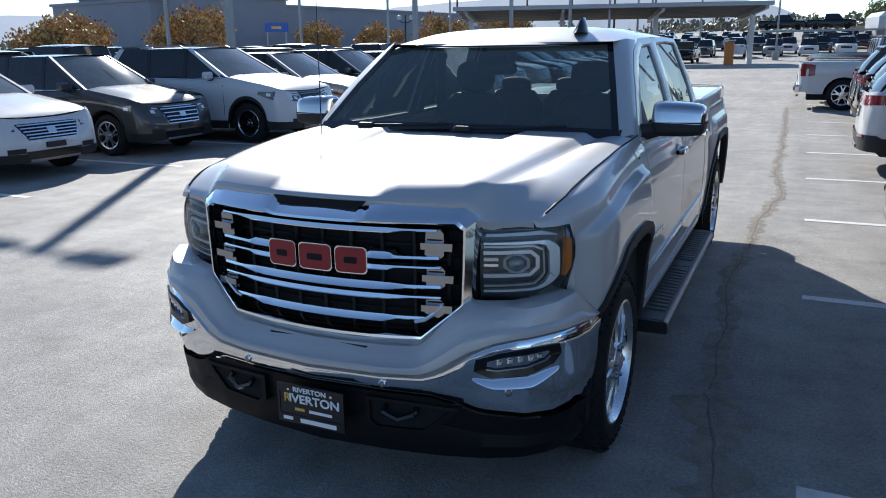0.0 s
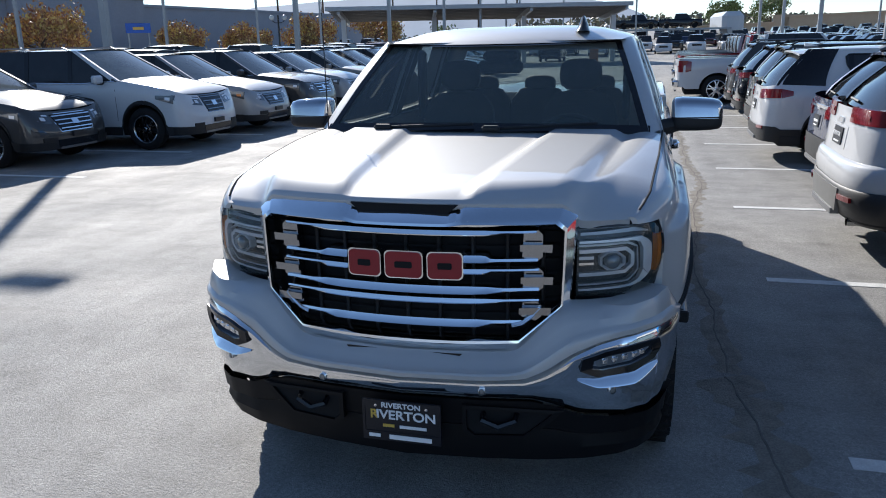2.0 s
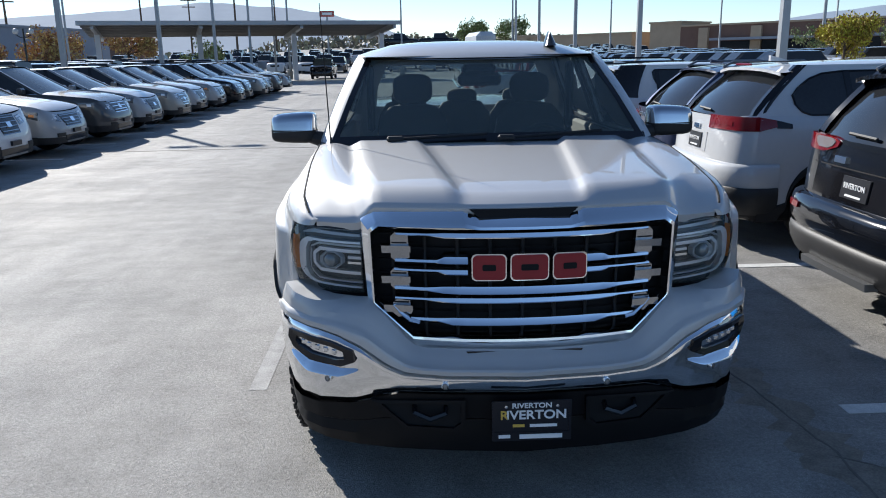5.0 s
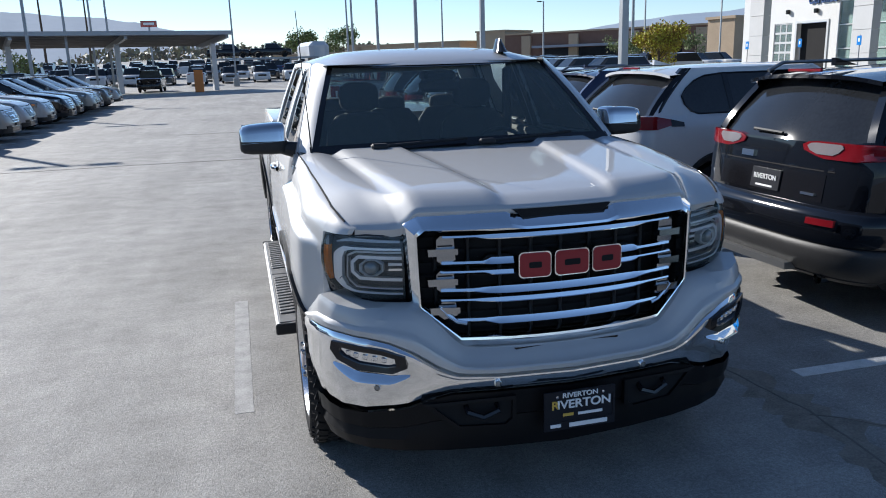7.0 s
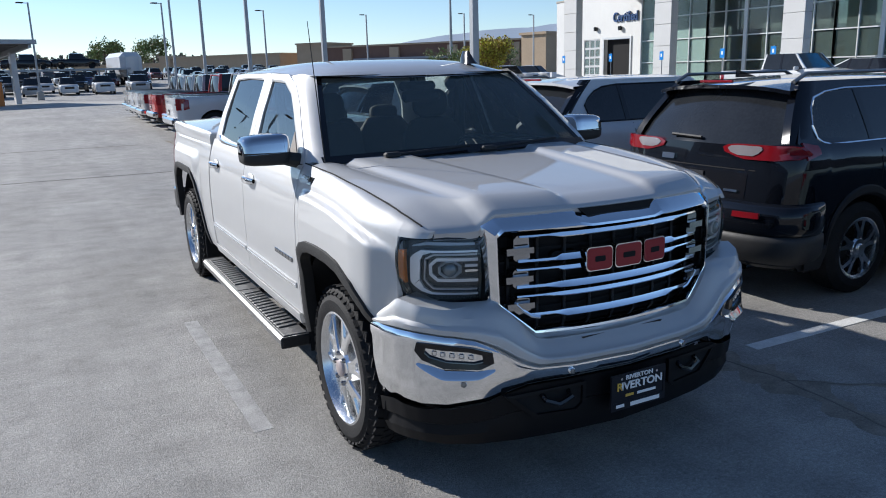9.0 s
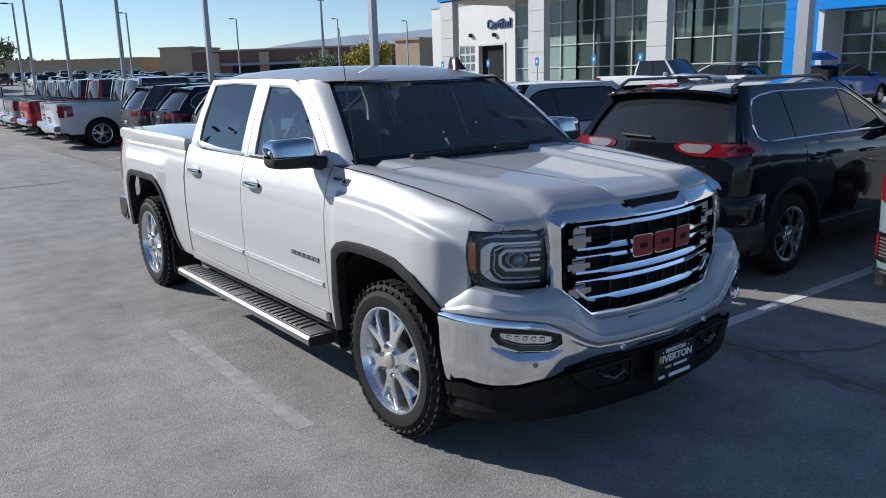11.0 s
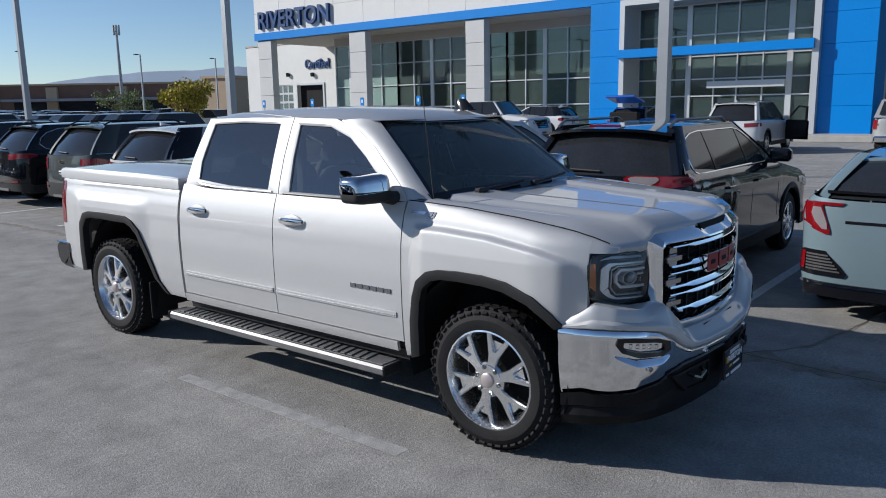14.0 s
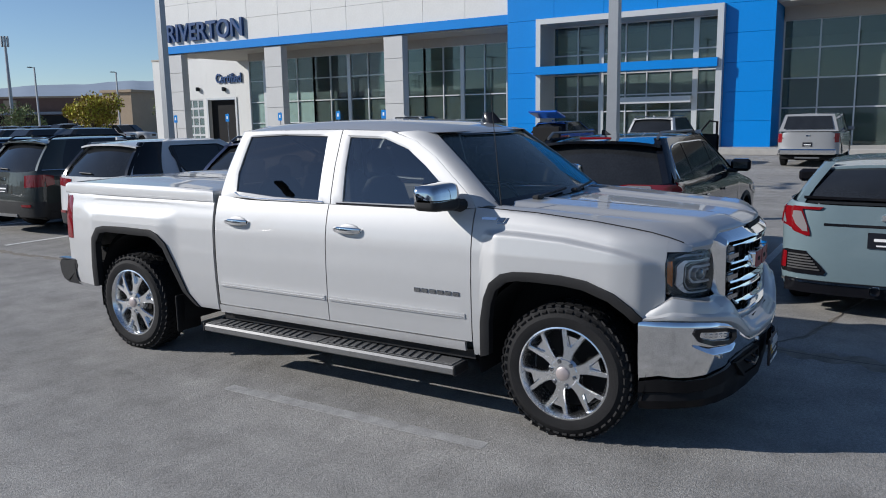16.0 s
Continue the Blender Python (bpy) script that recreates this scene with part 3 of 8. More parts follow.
    part("windscreen", bm, WINDSCREEN, t)
    bm = bmesh.new()
    grid(bm, [[(u * (gx(f) - 0.09), y_rear(f) - 0.10 * u * u + 0.015, belt + (rz - belt) * (0.02 + 0.90 * f)) for u in span(-1, 1, 9)] for f in F])
    part("rear_window", bm, CARGLASS, t)
    # pillars
    for sgn in (-1, 1):
        bm = bmesh.new()
        grid(bm, [[(sgn * (gx(f) - 0.065), y_front(f) + 0.075, cowlz + (rz - cowlz) * f), (sgn * (gx(f) - 0.01), y_front(f) + 0.09, cowlz + (rz - cowlz) * f + 0.01), (sgn * (gx(f) + 0.008), y_front(f) + 0.15, belt + (rz - belt) * f)] for f in span(0, 1, 6)])
        part("front_pillar", bm, pnt, t)
        bm = bmesh.new()
        wq = K.get("quarter", 0.24)
        grid(bm, [[(sgn * (gx(f) + 0.008), y_rear(f) - 0.10 - wq * (1 - 0.45 * f), belt + (rz - belt) * f), (sgn * (gx(f) + 0.010), y_rear(f) - 0.12, belt + (rz - belt) * f), (sgn * (gx(f) - 0.03), y_rear(f) - 0.05, belt + (rz - belt) * f), (sgn * (gx(f) - 0.10), y_rear(f) - 0.07 + 0.015, belt + (rz - belt) * f)] for f in span(0, 1, 6)])
        part("rear_pillar", bm, K.get("dpillar", K.get("pillar", pnt)), t)
        for yy in (K.get("bpil", 1.55), K.get("bpil", 1.55) + 0.98):
            if yy < y_rear(0) - 0.55:
                bm = bmesh.new()
                fs = [dlo[0][0] + (dlo[-1][0] - dlo[0][0]) * q for q in F] if dlo else F
                grid(bm, [[(sgn * (gx(f) + (0.012 if dlo else 0.006)), yy + dy + 0.05 * f, (ztop(yy) if f == 0 else belt + (rz - belt) * f)) for dy in ((-0.03, 0.03) if dlo else (-0.045, 0.045))] for f in fs])
                part("door_pillar", bm, GLOSSBLACK, t)
        bm = bmesh.new()
        tube(bm, [(sgn * (gx(0) + 0.012), y, ztop(y) + 0.006) for y in span(cowl + 0.15, y_rear(0) - 0.12, 10)] , 0.011, 5)
        if K.get("trim", not dlo):
            part("window_trim", bm, CHROME if K.get("chrome", True) else GLOSSBLACK, t)
        else:
            bm.free()
    # roof
    bm = bmesh.new()
    ex = gx(1.0)
    rows = []
    for v in span(0, 1, 12):
        y = (wtop - 0.02) + (rtop + K.get("spoil", 0.12) - wtop + 0.02) * v
        zc = rz + 0.045 * math.sin(math.pi * min(1, 0.15 + v * 0.8)) - 0.03 * v
        row = []
        for u in span(-1, 1, 13):
            row.append((u * (ex + 0.012), y - 0.05 * u * u * (1 if v > 0.9 else 0) + 0.10 * u * u * (1 - v) ** 3, zc - 0.045 * abs(u) ** 3))
        rows.append(row)
    vs = grid(bm, rows)
    rows2 = [[v.co + Vector((0, 0, -0.028)) for v in vs[-1]], [v.co + Vector((0, -0.12, -0.035)) for v in vs[-1]]]
    grid(bm, [[v.co.copy() for v in vs[-1]]] + rows2)
    part("roof", bm, K.get("roofpaint", pnt), t, sharp=40)
    if K.get("rails"):
        for sgn in (-1, 1):
            bm = bmesh.new()
            rx = ex - 0.05
            tube(bm, [(sgn * rx, wtop + 0.25, rz + 0.0)] + [(sgn * rx, y, rz + 0.055) for y in span(wtop + 0.38, rtop - 0.15, 8)] + [(sgn * rx, rtop - 0.02, rz - 0.005)], 0.016, 6)
            part("roof_rail", bm, K["rails"], t)
    if K.get("bed"):
        bm = bmesh.new()
        zz = ztop(3.5)
        grid(bm, [[(u * (hw - 0.08), y, zz - 0.02) for u in (-1, 1)] for y in (rbot + 0.02, y1 - 0.06)])
        part("bed_cover", bm, GLOSSBLACK, t, "black soft bed cover")
        bm = bmesh.new()
        box(bm, (0, y1 - 0.02, 0.56), (W * 0.92, 0.20, 0.20), 0.05)
        part("step_bumper", bm, K.get("bumpermat", CHROME), t)
    # antenna fin
    bm = bmesh.new()
    prism(bm, [(rtop - 0.30, 0), (rtop - 0.10, 0), (rtop - 0.10, 0.055)], lambda u, v, d: (d, u, rz + 0.03 + v), -0.02, 0.02)
    part("antenna_fin", bm, pnt, t)
    # door seams and handles
    for sgn in (-1, 1):
        for yy in (K.get("bpil", 1.55) - 1.0, K.get("bpil", 1.55), K.get("bpil", 1.55) + 0.92):
            bm = bmesh.new()
            grid(bm, [[(sgn * (hw - lerp(prof, (z - 0.27) / (ztop(yy) - 0.27)) + 0.0015), yy + dy, z) for dy in (-0.005, 0.005)] for z in span(max(0.42, arch(yy, ra) + 0.06), ztop(yy) - 0.01, 7)])
            part("door_seam", bm, DARK, t)
        for yy in (K.get("bpil", 1.55) - 0.18, K.get("bpil", 1.55) + 0.74):
            bm = bmesh.new()
            box(bm, (sgn * (hw + 0.012), yy, belt - 0.16), (0.03, 0.2, 0.03), 0.01)
            part("door_handle", bm, K.get("handle", pnt), t)
        # mirror
        bm = bmesh.new()
        box(bm, (sgn * (hw + 0.07), cowl + 0.42, belt + 0.085), (0.24, 0.12, 0.155), 0.035)
        part("mirror_shell", bm, K.get("mirrorpaint", pnt), t)
        bm = bmesh.new()
        box(bm, (sgn * (hw - 0.03), cowl + 0.43, belt + 0.015), (0.14, 0.09, 0.05), 0.015)
        part("mirror_foot", bm, PLASTIC, t)
    # underside: plain boxes with the shade put into their near-black colour
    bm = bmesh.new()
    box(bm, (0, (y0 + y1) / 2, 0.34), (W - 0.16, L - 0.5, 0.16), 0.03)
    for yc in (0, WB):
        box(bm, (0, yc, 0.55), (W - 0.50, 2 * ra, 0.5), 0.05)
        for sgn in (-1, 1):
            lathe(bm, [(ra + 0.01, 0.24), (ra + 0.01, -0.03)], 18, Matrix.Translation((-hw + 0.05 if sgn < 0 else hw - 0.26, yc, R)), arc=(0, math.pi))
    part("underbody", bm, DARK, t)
    wm = K.get("alloy", DULLMETAL)
    for yc in (0, WB):
        for sgn in (-1, 1):
            mm = Matrix.Translation((sgn * (hw - 0.125), yc, R)) @ (Matrix.Rotation(math.pi, 4, "Z") if sgn > 0 else Matrix.Identity(4))
            wheel(t, "wheel", mm, R, 0.22, R * K.get("rimf", 0.66), K.get("spokes", 5), wm, tread=False, segs=28, nuts=0, twin=K.get("twin", True), spoke_w=K.get("sw", 0.034))

    # plan position on the nose or tail face
    def face_y(x, z, end):
        best = None
        zt = ztop(y0 if end == 0 else y1)
        for p, q in zip(front if end == 0 else rear, (front + pts[:1] if end == 0 else rear)[1:]):
            lo, hi = sorted((p[0], q[0]))
            if lo - 1e-6 <= abs(x) <= hi + 1e-6:
                f = (abs(x) - p[0]) / (q[0] - p[0]) if abs(q[0] - p[0]) > 1e-6 else 0
                best = p[1] + (q[1] - p[1]) * f
        if best is None:
            best = (y0 + 0.34) if end == 0 else y1 - 0.28
        g = (z - 0.27) / (zt - 0.27)
        if end == 0:
            e = max(0, 1 - (best - y0) / 0.36)
            return best + e * (2 * K.get("noserake", 0.20) * max(0, g - 0.40) ** 1.5 + 0.09 * max(0, 0.28 - g))
        e = max(0, 1 - (y1 - best) / 0.30)
        return best - e * (K.get("tailin", 0.10) * max(0, g - 0.42) + 0.10 * max(0, 0.25 - g))

    def patch(nm, end, x0, x1, z0, z1, mat, proud=0.012, nx=7, nz=3, skew=0.0, lab="", sym=True, taper=0.0):
        for sgn in ((-1, 1) if sym else (1,)):
            bm = bmesh.new()
            s = -1 if end == 0 else 1
            tp = lambda z: 1 - taper * (z1 - z) / (z1 - z0)
            f = [[(sgn * x * tp(z), face_y(x * tp(z), z + skew * (x - x0), end) + s * proud, z + skew * (x - x0)) for x in span(x0, x1, nx)] for z in span(z0, z1, nz)]
            g = [[(x, y - s * (proud + 0.03), z) for x, y, z in r] for r in f]
            vf, vb = grid(bm, f), grid(bm, g)
            edge = lambda v: v[0] + [r[-1] for r in v[1:]] + v[-1][-2::-1] + [r[0] for r in v[-2:0:-1]]
            a, b = edge(vf), edge(vb)
            for i in range(len(a)):
                bm.faces.new((a[i], a[(i + 1) % len(a)], b[(i + 1) % len(a)], b[i]))
            part(nm, bm, mat, t, lab)

    def patch_rows(nm, end, rws, mat, proud=0.014, nx=7, lab=""):
        """A lens or vent given as (height, inner x, outer x) rows, on both corners."""
        for sgn in (-1, 1):
            bm = bmesh.new()
            s = -1 if end == 0 else 1
            f = [[(sgn * x, face_y(x, z, end) + s * proud, z) for x in span(xa, xb, nx)] for z, xa, xb in rws]
            g = [[(x, y - s * (proud + 0.03), z) for x, y, z in r] for r in f]
            vf, vb = grid(bm, f), grid(bm, g)
            edge = lambda v: v[0] + [r[-1] for r in v[1:]] + v[-1][-2::-1] + [r[0] for r in v[-2:0:-1]]
            a, b = edge(vf), edge(vb)
            for i in range(len(a)):
                bm.faces.new((a[i], a[(i + 1) % len(a)], b[(i + 1) % len(a)], b[i]))
            part(nm, bm, mat, t, lab)

    def side_patch(nm, ya, yb, za, zb, mat, proud=0.008, n=8):
        """A lens carried on round the corner: za, zb the lower and upper edge at ya and at yb."""
        for sgn in (-1, 1):
            bm = bmesh.new()
            f = []
            for k in range(3):
                row = []
                for y in span(ya, yb, n):
                    q = (y - ya) / (yb - ya)
                    lo, hi = za[0] + (zb[0] - za[0]) * q, za[1] + (zb[1] - za[1]) * q
                    z = lo + (hi - lo) * k / 2
                    row.append((sgn * (hw - lerp(prof, (z - 0.27) / (ztop(y) - 0.27)) + proud), y, z))
                f.append(row)
            g = [[(x - sgn * 0.03, y, z) for x, y, z in r] for r in f]
            vf, vb = grid(bm, f), grid(bm, g)
            edge = lambda v: v[0] + [r[-1] for r in v[1:]] + v[-1][-2::-1] + [r[0] for r in v[-2:0:-1]]
            a, b = edge(vf), edge(vb)
            for i in range(len(a)):
                bm.faces.new((a[i], a[(i + 1) % len(a)], b[(i + 1) % len(a)], b[i]))
            part(nm, bm, mat, t)

    # nose
    gw, gz0, gz1 = K.get("grille", (0.42, 0.56, 0.80))
    patch("grille_frame", 0, -gw - 0.02, gw + 0.02, gz0 - 0.02, gz1 + 0.012, K.get("barmat", CHROME), 0.004, 11, 3, sym=False, taper=0.24)
    patch("grille", 0, -gw, gw, gz0, gz1, GLOSSBLACK, 0.010, 11, 3, sym=False, taper=0.24)
    for i in range(K.get("bars", 4)):
        z = gz0 + (gz1 - gz0) * (i + 0.6) / K.get("bars", 4)
        q = 0.76 + 0.24 * (z - gz0) / (gz1 - gz0)
        patch("grille_bar", 0, -gw * 0.97 * q, gw * 0.97 * q, z - 0.008, z + 0.008, K.get("barmat", CHROME), 0.022, 11, 2, sym=False)
    patch("emblem", 0, -0.07, 0.07, (gz0 + gz1) / 2 - 0.04, (gz0 + gz1) / 2 + 0.045, CHROME, 0.034, 5, 2, sym=False)
    lz = K.get("lampz", 0.80)
    ls = K.get("lampskew", 0.12)
    patch("headlight", 0, gw + 0.03, hw - 0.015, lz - 0.095, lz + 0.060, HEADGLASS, 0.010, 11, 3, ls)
    patch("headlight_brow", 0, gw + 0.05, hw - 0.06, lz + 0.022, lz + 0.044, LAMPGREY, 0.015, 7, 2, ls)
    patch("projector_lens", 0, gw + 0.12, gw + 0.20, lz - 0.045, lz + 0.010, LAMPGREY, 0.016, 4, 2, ls)
    patch("projector_lens", 0, gw + 0.25, gw + 0.32, lz - 0.040, lz + 0.010, LAMPGREY, 0.016, 4, 2, ls)
    sk = lz + K.get("lampskew", 0.12) * (hw - 0.045 - gw - 0.03)
    side_patch("headlight_side", y0 + 0.30, y0 + K.get("lampback", 0.66), (sk - 0.092, sk + 0.057), (sk - 0.002, sk + 0.063), HEADGLASS)
    side_patch("headlight_marker", y0 + 0.36, y0 + 0.46, (sk - 0.03, sk + 0.025), (sk - 0.02, sk + 0.03), AMBER if K.get("amber") else LAMPGREY, 0.013, 4)
    patch("fog_lamp", 0, 0.48, 0.72, 0.40, 0.47, PLASTIC, 0.018, 5, 2)
    patch("lower_grille", 0, -0.46, 0.46, 0.31, 0.42, GLOSSBLACK, 0.016, 9, 2, sym=False)
    patch("skid_plate", 0, -0.42, 0.42, 0.27, 0.305, ALU, 0.02, 9, 2, sym=False)
    patch("plate", 0, -0.155, 0.155, 0.45, 0.53, PLATE, 0.04, 3, 2, sym=False)
    if K.get("sport"):
        # hatchback tail: corner lamps, vents, middle exhaust
        side_patch("tail_light_side", y1 - 0.38, y1 - 0.245, (0.98, 1.02), (0.86, 1.02), REDLENS)
        patch_rows("tail_light", 1, [(0.76, hw - 0.265, hw - 0.225), (0.79, hw - 0.265, hw - 0.13), (0.85, hw - 0.245, hw - 0.015), (0.93, hw - 0.215, hw - 0.006), (1.00, hw - 0.19, hw - 0.006), (1.025, hw - 0.20, hw - 0.05)], REDLENS, lab="red corner tail light")
        patch_rows("tail_light_strip", 1, [(1.005, hw - 0.34, hw - 0.18), (1.03, hw - 0.37, hw - 0.10)], REDLENS, 0.016)
        patch_rows("tail_lamp_clear", 1, [(0.80, hw - 0.245, hw - 0.20), (0.86, hw - 0.235, hw - 0.135), (0.93, hw - 0.205, hw - 0.10), (0.985, hw - 0.18, hw - 0.11)], LAMPWHITE, 0.019, 5)
        patch_rows("corner_vent", 1, [(0.40, hw - 0.40, hw - 0.03), (0.43, hw - 0.42, hw - 0.012), (0.50, hw - 0.36, hw - 0.015), (0.60, hw - 0.25, hw - 0.025), (0.615, hw - 0.24, hw - 0.06)], GLOSSBLACK, 0.012)
        for i in range(6):
            z = 0.440 + 0.026 * i
            patch_rows("vent_bar", 1, [(z, hw - 0.37 + 0.02 * i, hw - 0.080), (z + 0.013, hw - 0.365 + 0.02 * i, hw - 0.080)], TREADGREY, 0.020, 5)
        patch_rows("vent_reflector", 1, [(0.44, hw - 0.066, hw - 0.018), (0.595, hw - 0.072, hw - 0.030)], REDLENS, 0.020, 3)
        patch("diffuser", 1, -0.84, 0.84, 0.22, 0.345, GLOSSBLACK, 0.022, 11, 3, sym=False)
        patch("diffuser_lip", 1, -0.87, 0.87, 0.318, 0.336, DARKCHROME, 0.032, 11, 2, sym=False)
        # flat black strip painting the shade of a recess in the tail
        patch("tail_crease", 1, -0.52, 0.52, 0.86, 0.885, GLOSSBLACK, 0.003, 9, 2, sym=False)
        patch("plate", 1, -0.16, 0.16, 0.68, 0.82, PLATE, 0.014, 3, 2, sym=False)
        patch("plate_writing", 1, -0.11, 0.11, 0.745, 0.77, WHITEMARK, 0.018, 3, 2, sym=False)
        patch("plate_writing", 1, -0.09, 0.09, 0.70, 0.712, WHITEMARK, 0.018, 3, 2, sym=False)
        patch("emblem", 1, -0.06, 0.06, 0.93, 0.98, CHROME, 0.016, 3, 2, sym=False)
        bm = bmesh.new()
        rows = [[(u * (hw - 0.17), y_rear(0.30) + 0.05 - 0.08 * u * u + dy, belt + (rz - belt) * 0.17 + dz) for u in span(-1, 1, 9)] for dy, dz in ((0, 0), (0.09, 0.012), (0.09, -0.012), (0, -0.03))]
        grid(bm, rows, close=False)
        part("spoiler", bm, GLOSSBLACK, t)
        for x in (-0.075, 0.075):
            bm = bmesh.new()
            tube(bm, [(x, y1 - 0.2, 0.29), (x, y1 + 0.03, 0.29)], 0.045, 12, caps=False)
            part("exhaust", bm, CHROME, t)
        return t
    # tail
    tz0, tz1, tx = K.get("tail", (0.86, 1.02, 0.42))
    if K.get("tailrows"):
        patch_rows("tail_light", 1, [(z, xa, hw - xb) for z, xa, xb in K["tailrows"]], REDLENS, 0.012, 9)
    else:
        patch("tail_light", 1, tx, hw - 0.010, tz0, tz1, REDLENS, 0.012, 11, 3, K.get("tailskew", 0.05))
    if not K.get("tailclear"):
        patch("tail_lamp_clear", 1, tx + 0.03, hw - 0.2, (tz0 + tz1) / 2 - 0.02, (tz0 + tz1) / 2 + 0.015, K.get("tailmid", REDLENS), 0.018, 5, 2, K.get("tailskew", 0.05))
    sk = K.get("tailskew", 0.05) * (hw - 0.035 - tx)
    side_patch("tail_light_side", y1 - 0.42, y1 - 0.262, (tz0 + sk + 0.035, tz1 + sk - 0.03), (tz0 + sk, tz1 + sk), K.get("sidelens", REDLENS))
    if K.get("clearrows"):
        patch_rows("tail_lamp_white", 1, [(z, xa, hw - xb) for z, xa, xb in K["clearrows"]], LAMPWHITE, 0.017, 7)
    elif K.get("tailclear"):
        patch("tail_lamp_white", 1, tx + 0.03, hw - 0.18, tz0 + 0.030, tz1 - 0.024, LAMPWHITE, 0.017, 9, 2, K.get("tailskew", 0.05))
    if K.get("tailtip"):
        side_patch("tail_lamp_tip", y1 - 0.56, y1 - 0.42, (tz0 + sk + 0.02, tz0 + sk + 0.06), (tz0 + sk + 0.025, tz1 + sk - 0.03), GLOSSBLACK)
    if K.get("tailbar"):
        patch("tail_bar", 1, -0.42, 0.42, tz1 - 0.03, tz1 + 0.005, CHROME, 0.02, 9, 2, sym=False)
    if K.get("dealer"):
        bm = bmesh.new()
        box(bm, (0, rtop + K.get("spoil", 0.12) - 0.005, rz + 0.004), (0.34, 0.02, 0.022), 0.004)
        part("high_brake_light", bm, REDLENS, t)
        for x in (-0.60, 0.60):
            bm = bmesh.new()
            tube(bm, [(x, y1 - 0.25, 0.30), (x, y1 - 0.03, 0.30)], 0.038, 12, caps=False)
            part("exhaust_tip", bm, DARKCHROME, t)
    pz = K.get("platez", 0.812)
    rw = K.get("recessw", 0.27)
    patch("plate_recess", 1, -rw, rw, pz - 0.095, pz + 0.088, K.get("recess", pnt), 0.004, 7, 2, sym=False)
    patch("plate", 1, -0.155, 0.155, pz - 0.072, pz + 0.073, PLATE, 0.014, 3, 2, sym=False)
    if K.get("dealer"):
        words("RIVERTON", 0.052, pose(0, face_y(0, pz, 1) + 0.017, pz + 0.012, 90, 0, 180), WHITEMARK, t, "plate_lettering")
    else:
        patch("plate_writing", 1, -0.11, 0.11, pz - 0.012, pz + 0.013, WHITEMARK, 0.018, 3, 2, sym=False)
    patch("plate_writing", 1, -0.09, 0.09, pz - 0.056, pz - 0.043, WHITEMARK, 0.018, 3, 2, sym=False)
    ex0, ez0 = K.get("mark", (0.0, belt - 0.095))
    patch("emblem", 1, ex0 - 0.07, ex0 + 0.07, ez0 - 0.022, ez0 + 0.022, CHROME, 0.016, 3, 2, sym=False)
    if K.get("mark"):
        patch("tail_badge", 1, -0.50, -0.38, 0.845, 0.862, CHROME, 0.016, 3, 2, sym=False)
        # flat dark strip in place of the shade along a crease
        patch("tail_crease", 1, -0.62, 0.62, ez0 - 0.055, ez0 - 0.047, DARK, 0.003, 9, 2, sym=False)
    rf = K.get("reflz", 0.52)
    proud = K.get("bumpout", 0.0)
    patch("reflector", 1, 0.55, 0.75, rf - 0.02, rf + 0.022, REDLENS, proud + 0.022, 5, 2)
    if K.get("bumpergrey"):
        patch("bumper_insert", 1, -0.52, 0.52, 0.36, 0.56, BUMPERGREY, proud + 0.012, 9, 3, sym=False, taper=0.12)
    patch("skid_plate", 1, -0.40, 0.40, 0.32, 0.37, ALU, proud + 0.03, 9, 2, sym=False)
    if K.get("bed"):
        return t
    bm = bmesh.new()
    tube(bm, [(-0.05, y_rear(0.12) + 0.03, belt + (rz - belt) * 0.12), (0.28, y_rear(0.16) + 0.03, belt + (rz - belt) * 0.14)], 0.012, 5)
    part("rear_wiper", bm, PLASTIC, t)
    return t


# ---- the silver pickup: nose towards -y, front axle at y = 0 ----
truck = thing("pickup_truck", "silver four-door pickup truck with chrome grille and running boards", "pickup truck")
WBASE = 3.886
TR, TZ = 0.408, 0.40


def gauss(t, w):
    return math.exp(-(t / w) ** 2)


def side_x(y, z):
    x = lerp([(0.40, 0.955), (0.47, 0.975), (0.56, 0.984), (0.70, 0.992), (0.90, 0.996), (1.08, 0.990), (1.18, 0.976), (1.26, 0.955), (1.345, 0.922)], z)
    for yc, h in ((0.0, 0.42), (WBASE, 0.40)):
        b = smooth01(1 - (abs(y - yc) - h) / (0.13 if yc == 0.0 else 0.24)) * (1.0 if yc == 0.0 else 0.75)
        crest = lerp([(-0.56, 1.10), (-0.3, 1.165), (0.0, 1.205), (0.3, 1.222), (0.6, 1.222)], y) if yc == 0.0 else 1.21
        x += 0.040 * b * smooth01((crest - z) / (0.030 if yc == 0.0 else 0.075))
    b2 = gauss(z - 0.665, 0.018) * smooth01((y - 0.66) / 0.05) * smooth01((2.84 - y) / 0.05)
    x += 0.006 * b2
    if y < -0.26:
        x -= 0.070 * ((-0.26 - y) / 0.30) ** 1.8
    if y > 4.35:
        x -= 0.05 * ((y - 4.35) / 0.45) ** 2
    return x


def green_x(z):
    return lerp([(1.30, 0.926), (1.36, 0.912), (1.55, 0.845), (1.78, 0.752), (1.83, 0.725)], z)


ARCH_F = [(-0.465, 0.78), (-0.41, 0.84), (-0.31, 0.915), (-0.15, 0.972), (0.0, 0.99), (0.16, 0.992), (0.30, 0.985), (0.38, 0.965), (0.46, 0.90), (0.51, 0.80), (0.54, 0.65), (0.55, 0.42)]
ARCH_R = [(3.08, 0.45), (3.20, 0.56), (3.31, 0.78), (3.39, 0.94), (3.47, 1.01), (3.56, 1.04), (3.90, 1.045), (4.15, 1.04), (4.24, 1.02), (4.31, 0.93), (4.345, 0.68), (4.36, 0.50)]


